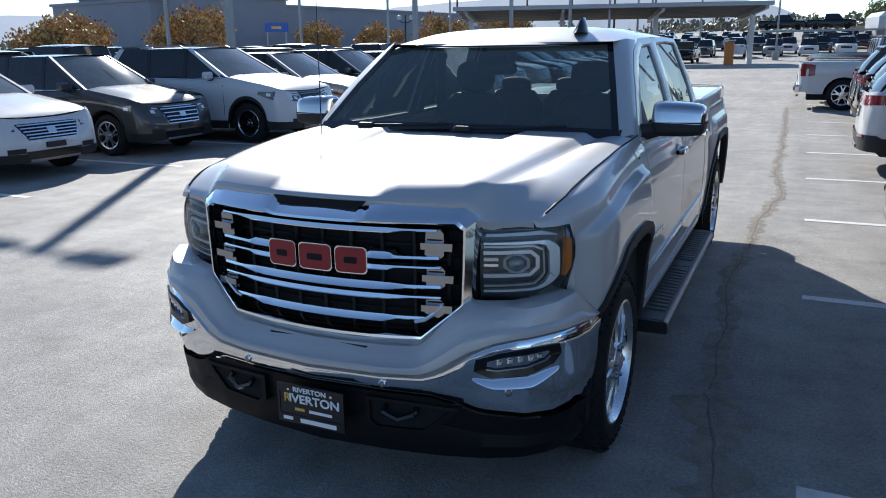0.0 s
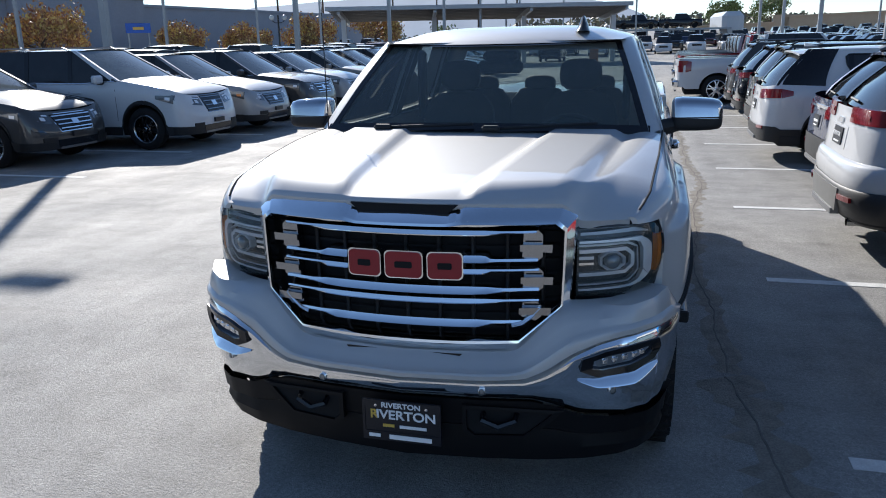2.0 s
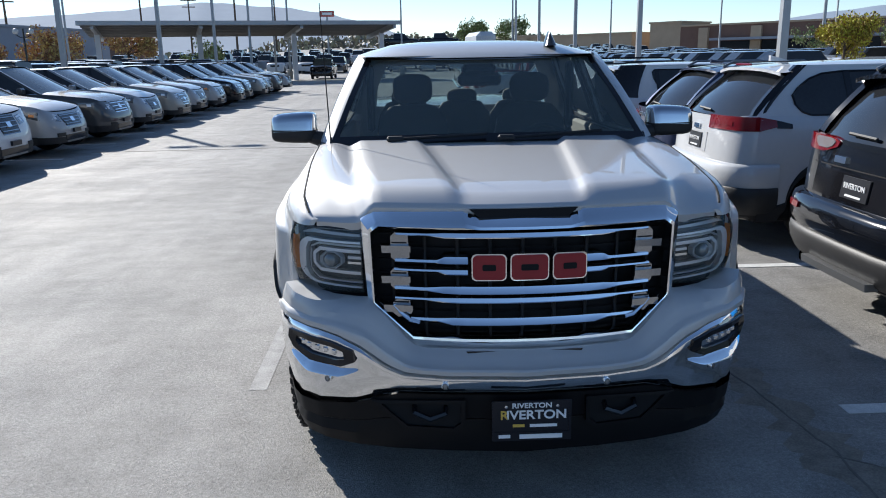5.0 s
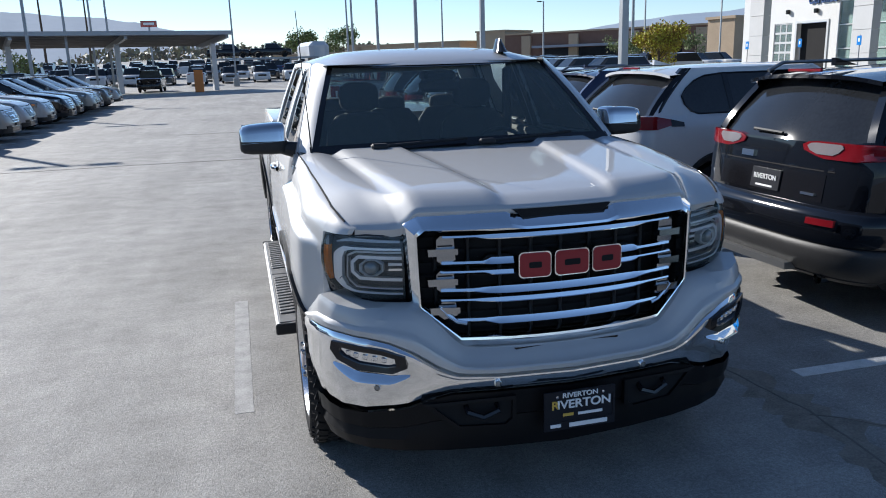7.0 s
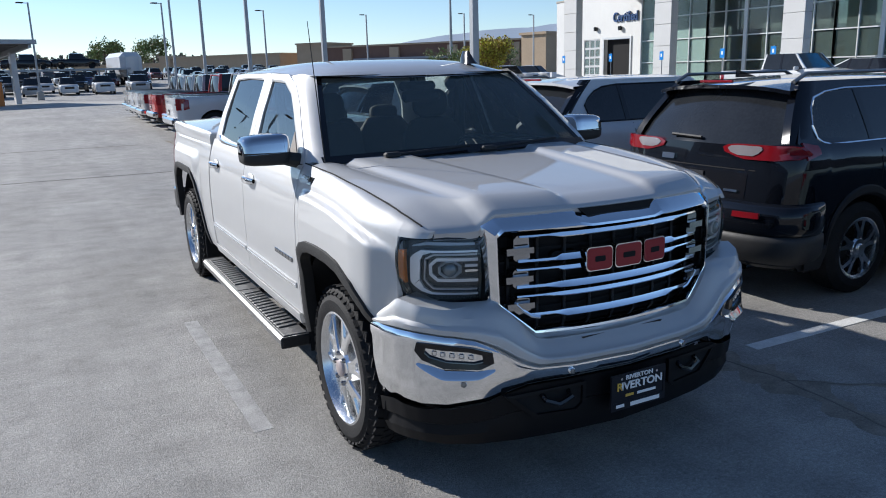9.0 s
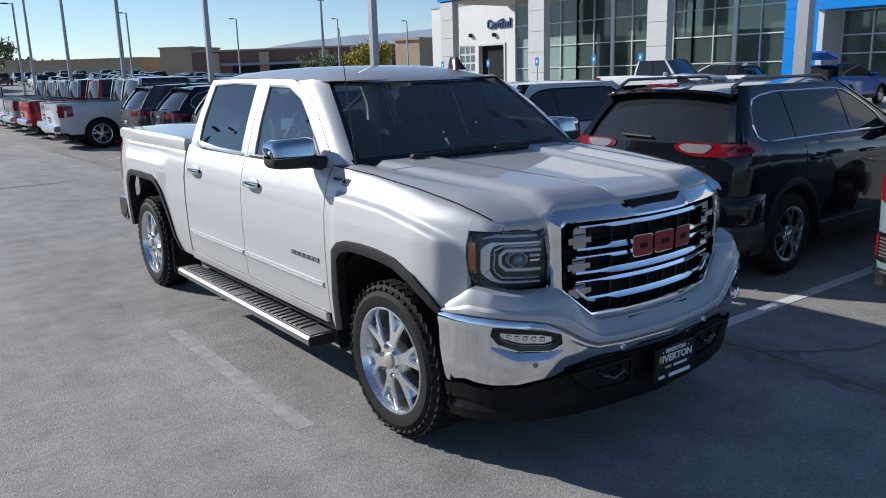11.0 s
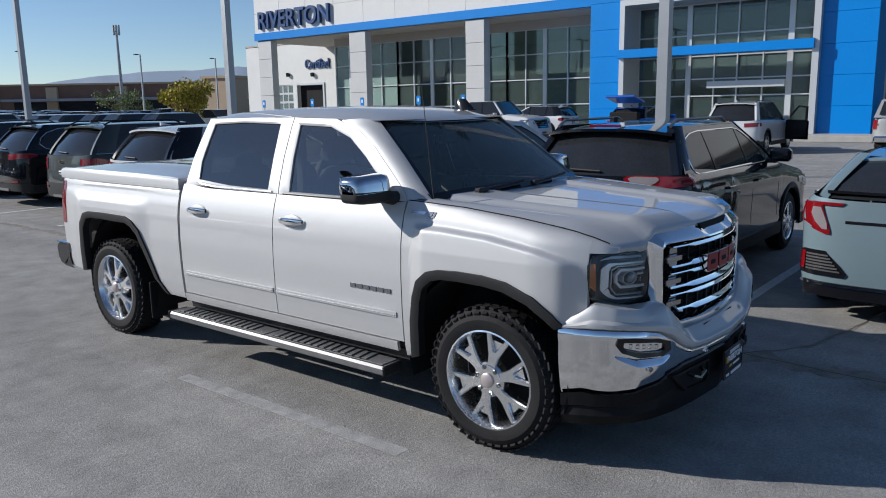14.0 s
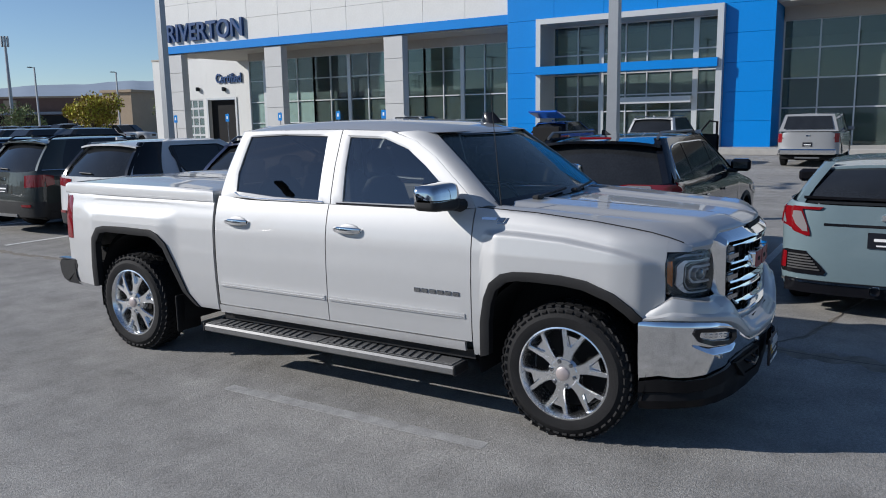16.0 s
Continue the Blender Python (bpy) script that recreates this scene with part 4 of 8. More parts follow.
def panel(name, ys, zlo, zhi, xf, rows=14, mat=None, lip=0.022, label="", zs=None, parent=None):
    """A thin body panel on both flanks, with its edges turned inwards."""
    out = []
    for sgn in (-1, 1):
        bm = bmesh.new()
        cols = []
        for y in ys:
            lo, hi = zlo(y), zhi(y)
            cols.append([(sgn * xf(y, lo + (hi - lo) * i / (rows - 1)), y, lo + (hi - lo) * i / (rows - 1)) for i in range(rows)])
        inner = lambda p: (p[0] - sgn * lip, p[1], p[2])
        grid(bm, cols)
        edge = cols[0][::-1] + [c[0] for c in cols[1:]] + cols[-1][1:] + [c[-1] for c in cols[-2:0:-1]]
        grid(bm, [edge, [inner(p) for p in edge]], close=True)
        bmesh.ops.remove_doubles(bm, verts=bm.verts[:], dist=0.0004)
        out.append(part(name, bm, mat or SILVER, parent or truck, label, sharp=42))
    return out


hood_line = [(-0.75, 1.168), (-0.672, 1.174), (-0.62, 1.197), (-0.56, 1.219), (-0.47, 1.243), (-0.35, 1.262), (-0.15, 1.290), (0.20, 1.324), (0.62, 1.343)]


def hood_edge(y):
    return lerp([(-0.75, 0.735), (-0.70, 0.785), (-0.62, 0.838), (-0.5, 0.866), (0.0, 0.895), (0.62, 0.912)], y)


def fender_x(y, z):
    x = side_x(y, z)
    if y < -0.56:
        x = min(x, lerp([(-0.70, 0.800), (-0.668, 0.846), (-0.634, 0.882), (-0.598, 0.911), (-0.56, 0.930)], y))
    top = lerp(hood_line, y)
    r = 0.085
    e = max(0.0, min(1.0, (z - (top - r)) / r))
    return x + (hood_edge(y) + 0.004 - x) * (1 - math.sqrt(max(0.0, 1 - e ** 2.2)))


# fenders, doors, bed sides
ya = sorted({round(v, 4) for v in span(-0.672, -0.5604, 7) + span(-0.56, -0.465, 5) + span(-0.465, 0.55, 56) + span(0.552, 0.605, 4)})
panel("front_fender", ya, lambda y: 1.150 if y < -0.5602 else 0.785 if y < -0.465 else (lerp(ARCH_F, y) if y <= 0.55 else 0.42), lambda y: lerp(hood_line, y), fender_x, 46)
front_door = panel("front_door", span(0.613, 1.752, 30), lambda y: 0.505, lambda y: 1.315 + 0.02 * smooth01((0.8 - y) / 0.2), side_x, 22)
rear_door = panel("rear_door", span(1.760, 2.838, 28), lambda y: 0.505, lambda y: 1.315 + 0.02 * smooth01((y - 2.5) / 0.3), side_x, 22)
yb = sorted({round(v, 4) for v in span(2.868, 3.08, 6) + span(3.08, 4.36, 70) + span(4.362, 4.76, 14)})
panel("bed_side", yb, lambda y: 0.45 if y < 3.08 else (lerp(ARCH_R, y) if y <= 4.36 else 0.50), lambda y: 1.286 + 0.006 * (y - 2.9), lambda y, z: side_x(y, min(z, 1.25)) - 0.010 * smooth01((z - 1.268) / 0.02), 40)
panel("rocker_panel", span(0.62, 2.86, 12), lambda y: 0.375, lambda y: 0.440, lambda y, z: side_x(y, z) - 0.035, 4, PLASTIC)
ROCKER = material("satin_rocker", (0.62, 0.62, 0.62), 0.42, 0.7, vary=0.04, scale=5)
panel("rocker_trim", span(0.66, 2.84, 12), lambda y: 0.440, lambda y: 0.498, lambda y, z: side_x(y, z) + 0.010, 4, ROCKER, label="bright satin rocker strip")
panel("door_molding", span(0.655, 1.74, 10), lambda y: 0.652, lambda y: 0.682, lambda y, z: side_x(y, 0.667) + 0.006, 3, SILVER, 0.012)
panel("door_molding", span(1.775, 2.80, 10), lambda y: 0.652, lambda y: 0.682, lambda y, z: side_x(y, 0.667) + 0.006, 3, SILVER, 0.012)
panel("door_molding_insert", span(0.665, 1.735, 8), lambda y: 0.658, lambda y: 0.666, lambda y, z: side_x(y, 0.667) + 0.0085, 2, CHROME, 0.006)
panel("door_molding_insert", span(1.785, 2.79, 8), lambda y: 0.658, lambda y: 0.666, lambda y, z: side_x(y, 0.667) + 0.0085, 2, CHROME, 0.006)


def arch_trim(pts, w, yc):
    for sgn in (-1, 1):
        bm = bmesh.new()
        n = len(pts)
        fine = []
        for (a, b) in zip(pts, pts[1:]):
            for k in range(4):
                fine.append((a[0] + (b[0] - a[0]) * k / 4, a[1] + (b[1] - a[1]) * k / 4))
        fine.append(pts[-1])
        rows = []
        cz = 0.55
        for y, z in fine:
            d = Vector((y - yc, (z - cz) * 1.25)).normalized()
            x = side_x(y, max(z, 0.45))
            o = (y + d.x * 0.004, z + d.y * 0.004)
            i1 = (y - d.x * w * 0.5, z - d.y * w * 0.5)
            i2 = (y - d.x * w, z - d.y * w)
            rows.append([(sgn * (x - 0.01), *o), (sgn * (x + 0.014), *o), (sgn * (x + 0.016), *i1), (sgn * (x + 0.006), *i2), (sgn * (x - 0.05), *i2)])
        grid(bm, rows)
        part("wheel_arch_trim", bm, PLASTIC, truck, "matt black wheel arch moulding", sharp=30)
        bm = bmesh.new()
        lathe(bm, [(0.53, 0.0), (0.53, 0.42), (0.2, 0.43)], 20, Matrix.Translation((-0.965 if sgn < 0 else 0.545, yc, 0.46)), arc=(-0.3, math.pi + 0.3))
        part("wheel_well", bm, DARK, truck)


arch_trim(ARCH_F, 0.055, 0.05)
arch_trim(ARCH_R, 0.055, 3.80)

# hood
def nose_y(x):
    return -0.845 + 0.27 * x * x


def hood_keys(y):
    """Where the creases of the hood lie across its half width at y."""
    inner = lerp([(-0.8, 0.215), (0.6, 0.37)], y)
    outer = lerp([(-0.8, 0.56), (0.6, 0.70)], y)
    return [0.0, inner, inner + 0.045, outer, outer + 0.062, hood_edge(y) - 0.004]


def hood_top(x, y):
    a = abs(x)
    k = hood_keys(y)
    z = lerp([(-0.85, 1.262), (-0.62, 1.292), (0.60, 1.362)], y)
    edge = lerp(hood_line, y) + 0.004
    mid = z - 0.018 * (a / k[5]) ** 2
    bulge = 0.021 * lerp([(k[1], 0), (k[2], 1)], a)
    if a <= k[3]:
        return mid + bulge
    za = z - 0.018 * (k[3] / k[5]) ** 2 + 0.021
    zb = za - 0.026
    return lerp([(k[3], za), (k[4], zb), (k[5], edge)], a) + 0.012 * math.sin(math.pi * max(0.0, min(1.0, (a - k[4]) / (k[5] - k[4]))))


def hood_front(x):
    return lerp([(0, 1.242), (0.575, 1.240), (0.628, 1.178), (0.66, 1.174), (0.78, 1.174), (0.9, 1.176)], abs(x))


bm = bmesh.new()
cols = []
SEG = (8, 3, 8, 3, 9)
halves = []
for i, n in enumerate(SEG):
    for j in range(n):
        halves.append((i, j / n))
halves.append((4, 1.0))


def hood_x(c, y):
    k = hood_keys(y)
    return k[c[0]] + (k[c[0] + 1] - k[c[0]]) * c[1]


for sgn, seq in ((-1, halves[:0:-1]), (1, halves)):
    for c in seq:
        y = -0.8
        for it in range(12):
            y = nose_y(hood_x(c, y))
        y_f = y
        fs = 0.125 + 0.20 * smooth01((hood_x(c, y_f) - 0.60) / 0.10)
        u = hood_x(c, 0.5) / 0.9
        y_b = 0.585 - 0.10 * (1 - u * u)
        col = []
        for q in (0, 0.06, 0.14, 0.26, 0.4, 0.55, 0.7, 0.85, 0.95):
            x = hood_x(c, y_f + fs * q)
            x_f = hood_x(c, y_f)
            z = hood_front(x_f) + (hood_top(hood_x(c, y_f + fs), y_f + fs) - hood_front(x_f)) * (math.sin(q * math.pi / 2) * 0.7 + 0.3 * q)
            col.append((sgn * x, y_f + fs * q, z - (0.008 if q == 0 else 0)))
        for q in (0.0, 0.02, 0.05, 0.1, 0.16, 0.24, 0.32, 0.4, 0.5, 0.6, 0.7, 0.8, 0.9, 0.96, 1.0):
            y = y_f + fs + (y_b - y_f - fs) * q
            x = hood_x(c, y)
            col.append((sgn * x, y, hood_top(x, y)))
        cols.append(col)
vs = grid(bm, cols)
for j in (0, -1):
    grid(bm, [[c[j] for c in cols], [(c[j][0], c[j][1] + 0.01, c[j][2] - 0.03) for c in cols]])
bmesh.ops.remove_doubles(bm, verts=bm.verts[:], dist=0.0003)
part("hood", bm, SILVER, truck, sharp=45)
for sgn in (-1, 1):
    bm = bmesh.new()
    tube(bm, [(sgn * hood_edge(y), y, lerp(hood_line, y) + 0.0015) for y in span(-0.63, 0.60, 30)], 0.0042, 6)
    part("hood_gap", bm, DARK, truck, "dark shut line between hood and fender")
# hood scoop slot
bm = bmesh.new()
prism(bm, [(-0.205, 1.231), (0.205, 1.231), (0.165, 1.197), (-0.165, 1.197)], lambda u, v, d: (u, nose_y(u) + d, v), -0.013, 0.06)
part("scoop_slot", bm, DARK, truck, smooth=False)

# grille
G_OUT = [(-0.575, 1.235), (-0.23, 1.238), (-0.17, 1.205), (0.17, 1.205), (0.23, 1.238), (0.575, 1.235), (0.622, 1.185), (0.612, 0.99), (0.605, 0.87), (0.42, 0.695), (0.22, 0.690), (-0.22, 0.690), (-0.42, 0.695), (-0.605, 0.87), (-0.612, 0.99), (-0.622, 1.185)]
G_IN = [(-0.545, 1.152), (-0.23, 1.152), (-0.17, 1.152), (0.17, 1.152), (0.23, 1.152), (0.545, 1.152), (0.572, 1.135), (0.570, 0.99), (0.566, 0.865), (0.430, 0.748), (0.22, 0.745), (-0.22, 0.745), (-0.430, 0.748), (-0.566, 0.865), (-0.570, 0.99), (-0.572, 1.135)]


def gy(x):
    return -0.885 + 0.30 * x * x


def densify(pts, k):
    out = []
    for a, b in zip(pts, pts[1:] + pts[:1]):
        for i in range(k):
            out.append((a[0] + (b[0] - a[0]) * i / k, a[1] + (b[1] - a[1]) * i / k))
    return out


go, gi = densify(G_OUT, 5), densify(G_IN, 5)
bm = bmesh.new()
mixp = lambda f: [(a[0] + (b[0] - a[0]) * f, a[1] + (b[1] - a[1]) * f) for a, b in zip(go, gi)]
loops = [(mixp(-0.05), 0.11), (mixp(-0.03), 0.04), (mixp(0.0), 0.010), (mixp(0.10), -0.004), (mixp(0.62), -0.022), (mixp(0.80), -0.020), (mixp(0.92), -0.004), (mixp(1.0), 0.05)]
grid(bm, [[(x, gy(x) + d + 0.05 * smooth01((z - 1.15) / 0.09), z) for x, z in lp] for lp, d in loops], close=True)
grille = part("grille", bm, CHROME, truck, "chrome grille surround", sharp=22)
bm = bmesh.new()
grid(bm, [[(x, gy(x) + 0.085, z) for x in span(-0.6, 0.6, 13)] for z in (0.70, 1.17)])
part("backing", bm, DARK, grille)
VALANCE0 = material("grille_plastic", (0.010, 0.010, 0.011), 0.4, vary=0.1, scale=20, spec=0.3)
for z in span(0.76, 1.12, 8):
    bm = bmesh.new()
    grid(bm, [[(x, gy(x) + dy, z + dz) for x in span(-0.555, 0.555, 13)] for dy, dz in ((0.082, -0.008), (0.066, -0.005), (0.066, 0.005), (0.082, 0.008))])
    part("slat", bm, DARK, grille)
for x in span(-0.5, 0.5, 9):
    bm = bmesh.new()
    box(bm, (x, gy(x) + 0.066, 0.94), (0.014, 0.02, 0.40 if abs(x) < 0.47 else 0.28), 0.003)
    part("upright", bm, VALANCE0, grille)


def bar(z0, z1, x0, x1, h, proud=0.028, rise=0.0, mat=CHROME):
    """A bright bar bent along the grille; its middle lies at z0 and its ends at z1."""
    bm = bmesh.new()
    rows = []
    for dy, f, tl in ((0.045, -1, 0), (-proud + 0.006, -0.95, 0), (-proud, -0.75, 0), (-proud + 0.003, -0.5, 0), (-proud + 0.003, 0.9, 0.26), (0.045, 1, 0.26)):
        row = []
        for x in span(x0, x1, 17):
            e = smooth01((abs(x) - 0.30) / 0.03)
            hh = h * (1.22 - 0.70 * e)
            row.append((x, gy(x) + dy + tl * hh + 0.02, z0 + (z1 - z0) * e + f * hh / 2))
        rows.append(row)
    grid(bm, rows)
    part("bar", bm, mat, grille, sharp=25)


bar(1.136, 1.140, -0.485, 0.485, 0.018)
bar(1.040, 1.036, -0.49, -0.215, 0.025)
bar(1.040, 1.036, 0.225, 0.49, 0.025)
bar(0.994, 1.000, -0.495, -0.215, 0.017)
bar(0.994, 1.000, 0.225, 0.495, 0.017)
bar(0.922, 0.926, -0.495, 0.495, 0.027)
bar(0.882, 0.886, -0.495, 0.495, 0.018)
bar(0.797, 0.804, -0.44, 0.44, 0.026)
BRACKETGREY = material("satin_bracket", (0.36, 0.37, 0.39), 0.16, 1.0, vary=0.05, scale=20)
# stepped end clips that tie each pair of bars together
CLIPS = ((1.030, 1.144, 0.506, 1.082), (0.916, 1.006, 0.509, 0.962), (0.806, 0.880, 0.503, 0.846))
for sgn in (-1, 1):
    for z0, z1, xo, zt in CLIPS:
        bm = bmesh.new()
        xi = xo - 0.072
        pts = [(xi, z0 + 0.016), (xo - 0.020, z0), (xo, z0 + 0.016), (xo, z1 - 0.016), (xo - 0.016, z1), (xi + 0.006, z1 - 0.006)]
        prism(bm, [(sgn * u, v) for u, v in pts], lambda u, v, d: (u, gy(u) + d + 0.10 * (xo - abs(u)), v), 0.002, 0.05)
        clip = part("bracket", bm, BRACKETGREY, grille, smooth=False)
        bm = bmesh.new()
        prism(bm, [(sgn * u, v) for u, v in ((xi - 0.004, zt - 0.010), (xo + 0.034, zt - 0.017), (xo + 0.036, zt + 0.012), (xi - 0.004, zt + 0.014))], lambda u, v, d: (u, gy(u) + d, v), -0.014, 0.03)
        part("bracket_tab", bm, BRACKETGREY, clip, smooth=False)
        bm = bmesh.new()
        prism(bm, [(sgn * u, v) for u, v in ((xi + 0.012, zt + 0.020), (xo - 0.004, zt + 0.020), (xo - 0.004, zt + 0.024), (xi + 0.012, zt + 0.024))], lambda u, v, d: (u, gy(u) + d + 0.10 * (xo - abs(u)), v), -0.002, 0.03)
        part("bracket_groove", bm, DARK, clip, smooth=False)
# the lowest bar's ends rise along the corners of the opening
for sgn in (-1, 1):
    bm = bmesh.new()
    tube(bm, [(sgn * x, gy(x) - 0.006, z) for x, z in ((0.40, 0.793), (0.435, 0.800), (0.470, 0.826), (0.500, 0.858))], 0.008, 6)
    part("bar_end", bm, CHROME, grille)
# emblem: three red frames with bright borders
def rounded(x0, x1, z0, z1, r, k=4):
    out = []
    for cx, cz, a0 in ((x1 - r, z0 + r, -90), (x1 - r, z1 - r, 0), (x0 + r, z1 - r, 90), (x0 + r, z0 + r, 180)):
        for i in range(k + 1):
            a = radians(a0 + 90 * i / k)
            out.append((cx + r * math.cos(a), cz + r * math.sin(a)))
    return out


for x0, x1 in ((-0.203, -0.072), (-0.058, 0.088), (0.102, 0.234)):
    for nm, e, mt, d0, d1, lab in (("emblem_block", 0.0, CHROME, 0.02, -0.024, "bright border of the red emblem"), ("enamel", 0.0045, REDMARK, -0.014, -0.0275, ""), ("emblem_slot", 0.040, DARK, -0.016, -0.0285, "")):
        bm = bmesh.new()
        prism(bm, rounded(x0 + e, x1 - e, 0.968 + e, 1.072 - e, 0.018 if e < 0.01 else 0.006), lambda u, v, d: (u, gy(u) + d, v), d0, d1)
        ob = part(nm, bm, mt, grille if e == 0 else block, lab, smooth=False)
        if e == 0:
            block = ob
# dark slot under the grille
bm = bmesh.new()
prism(bm, [(-0.225, 0.686), (0.225, 0.686), (0.205, 0.668), (-0.205, 0.668)], lambda u, v, d: (u, gy(u) - 0.020 + d, v), -0.012, 0.03)
part("grille_slot", bm, GLOSSBLACK, grille, smooth=False)

# headlights
LAMPHOUSE = material("lamp_housing", (0.060, 0.062, 0.066), 0.25, vary=0.1, scale=20)
LAMP = [(0.622, -0.744), (0.69, -0.730), (0.75, -0.710), (0.80, -0.688), (0.842, -0.664), (0.878, -0.634), (0.907, -0.598), (0.926, -0.560)]


def lamp_at(s, f, inset, sgn):
    """s along the lamp 0..1, f from the lower to the upper edge."""
    k = s * (len(LAMP) - 1)
    i = min(int(k), len(LAMP) - 2)
    q = k - i
    x, y = LAMP[i][0] + (LAMP[i + 1][0] - LAMP[i][0]) * q, LAMP[i][1] + (LAMP[i + 1][1] - LAMP[i][1]) * q
    lo = lerp([(0, 0.866), (0.45, 0.866), (0.80, 0.876), (0.92, 0.898), (1, 0.945)], s)
    hi = lerp([(0, 1.150), (0.35, 1.156), (0.6, 1.158), (0.9, 1.156), (1, 1.142)], s)
    d = Vector((LAMP[i + 1][1] - LAMP[i][1], -(LAMP[i + 1][0] - LAMP[i][0]))).normalized()
    z = lo + (hi - lo) * f
    back = 0.02 * abs(f - 0.5) ** 2 * 4
    return (sgn * (x - d.x * (inset + back)), y - d.y * (inset + back), z)


for sgn in (-1, 1):
    bm = bmesh.new()
    S = span(0, 1, 17)
    vs = grid(bm, [[lamp_at(s, f, 0.055, sgn) for s in S] for f in span(0, 1, 6)])
    edge = [lamp_at(s, 0, 0.0, sgn) for s in S] + [lamp_at(1, f, 0.0, sgn) for f in span(0, 1, 6)[1:]] + [lamp_at(s, 1, 0.0, sgn) for s in S[-2::-1]] + [lamp_at(0, f, 0.0, sgn) for f in span(1, 0, 6)[1:-1]]
    deep = [lamp_at(s, 0, 0.055, sgn) for s in S] + [lamp_at(1, f, 0.055, sgn) for f in span(0, 1, 6)[1:]] + [lamp_at(s, 1, 0.055, sgn) for s in S[-2::-1]] + [lamp_at(0, f, 0.055, sgn) for f in span(1, 0, 6)[1:-1]]
    grid(bm, [edge, deep], close=True)
    head = part("headlight", bm, LAMPHOUSE, truck, "clear headlight with dark housing and projector lens")

    def strip(name, pts, w, inset, mat, th=0.02):
        """A band that follows (s, f) points over the lamp's inside; w: its width, or one for each point."""
        bm = bmesh.new()
        rows = []
        fine = []
        ws = list(w) if isinstance(w, (list, tuple)) else [w] * len(pts)
        for k, (a, b) in enumerate(zip(pts, pts[1:])):
            for i in range(6):
                fine.append((a[0] + (b[0] - a[0]) * i / 6, a[1] + (b[1] - a[1]) * i / 6, ws[k] + (ws[k + 1] - ws[k]) * i / 6))
        fine.append((*pts[-1], ws[-1]))
        for i, (s, f, wd) in enumerate(fine):
            a, b = fine[max(i - 1, 0)], fine[min(i + 1, len(fine) - 1)]
            d = Vector(((b[0] - a[0]) * 0.33, (b[1] - a[1]) * 0.28)).normalized()
            nx, nf = -d.y * wd / 0.33 / 2, d.x * wd / 0.28 / 2
            o, q = (s + nx, f + nf), (s - nx, f - nf)
            rows.append([lamp_at(*o, inset + th, sgn), lamp_at(*o, inset, sgn), lamp_at(*q, inset, sgn), lamp_at(*q, inset + th, sgn)])
        grid(bm, rows)
        part(name, bm, mat, head, sharp=30)

    strip("light_guide", [(0.02, 0.765), (0.50, 0.775), (0.62, 0.76), (0.71, 0.66), (0.72, 0.34), (0.62, 0.215), (0.50, 0.17), (0.02, 0.125)], (0.008, 0.010, 0.020, 0.046, 0.044, 0.018, 0.010, 0.008), 0.012, LAMPGREY)
    strip("guide_edge", [(0.02, 0.715), (0.46, 0.725), (0.58, 0.66), (0.60, 0.36), (0.48, 0.23), (0.02, 0.19)], 0.007, 0.022, LAMPSATIN)
    strip("gasket", [(0.015, 0.975), (0.95, 0.97), (0.985, 0.85), (0.985, 0.2), (0.95, 0.045), (0.015, 0.025)], 0.014, 0.002, GLOSSBLACK)
    strip("brow", [(0.03, 0.86), (0.55, 0.88), (0.78, 0.84)], (0.010, 0.014, 0.004), 0.026, LAMPSATIN)
    strip("inner_frame", [(0.02, 0.645), (0.43, 0.66), (0.505, 0.585), (0.505, 0.45), (0.42, 0.365), (0.02, 0.335)], 0.013, 0.014, LAMPGREY)
    strip("inner_bar", [(0.02, 0.55), (0.13, 0.555)], 0.011, 0.022, LAMPGREY)
    strip("inner_bar", [(0.02, 0.475), (0.13, 0.48)], 0.009, 0.022, CHROME)
    strip("side_marker", [(0.925, 0.78), (0.915, 0.5), (0.915, 0.26)], 0.034, 0.006, AMBER)
    p = Vector(lamp_at(0.285, 0.515, 0.010, sgn))
    nrm = Vector((sgn * 0.35, -0.93, 0)).normalized()
    mm = Matrix.Translation(p) @ nrm.to_track_quat("X", "Z").to_matrix().to_4x4()
    bm = bmesh.new()
    lathe(bm, [(0.036, -0.03), (0.037, 0.0), (0.034, 0.006), (0.028, -0.004), (0.027, -0.02)], 8, mm @ Matrix.Diagonal((1, 1.42, 1.02, 1)) @ Matrix.Rotation(radians(22.5), 4, "X"))
    part("projector_ring", bm, LAMPGREY, head, smooth=False)
    bm = bmesh.new()
    lathe(bm, [(0.032, -0.012), (0.029, 0.004), (0.022, 0.012), (0.012, 0.016), (0.0005, 0.018)], 20, mm)
    part("projector_lens", bm, material("projector_glass", (0.12, 0.14, 0.15), 0.04, 0.2, coat=1.0, vary=0.0), head)
    bm = bmesh.new()
    grid(bm, [[lamp_at(s, f, -0.002 + 0.010 * (2 * abs(f - 0.5)) ** 4, sgn) for s in S] for f in span(0, 1, 7)])
    lens = part("lens", bm, LENS, head)
    lens.visible_shadow = False

# bumper
def plan(s):
    """The bumper's outline from above: s 0 at the middle, 1 at its rear end."""
    P = [(0, 0.0, -0.968), (0.25, 0.30, -0.945), (0.42, 0.52, -0.912), (0.55, 0.70, -0.862), (0.65, 0.83, -0.795), (0.74, 0.915, -0.715), (0.83, 0.960, -0.62), (0.92, 0.984, -0.53), (1.0, 0.992, -0.44)]
    return lerp([(a, b) for a, b, c in P], s), lerp([(a, c) for a, b, c in P], s)


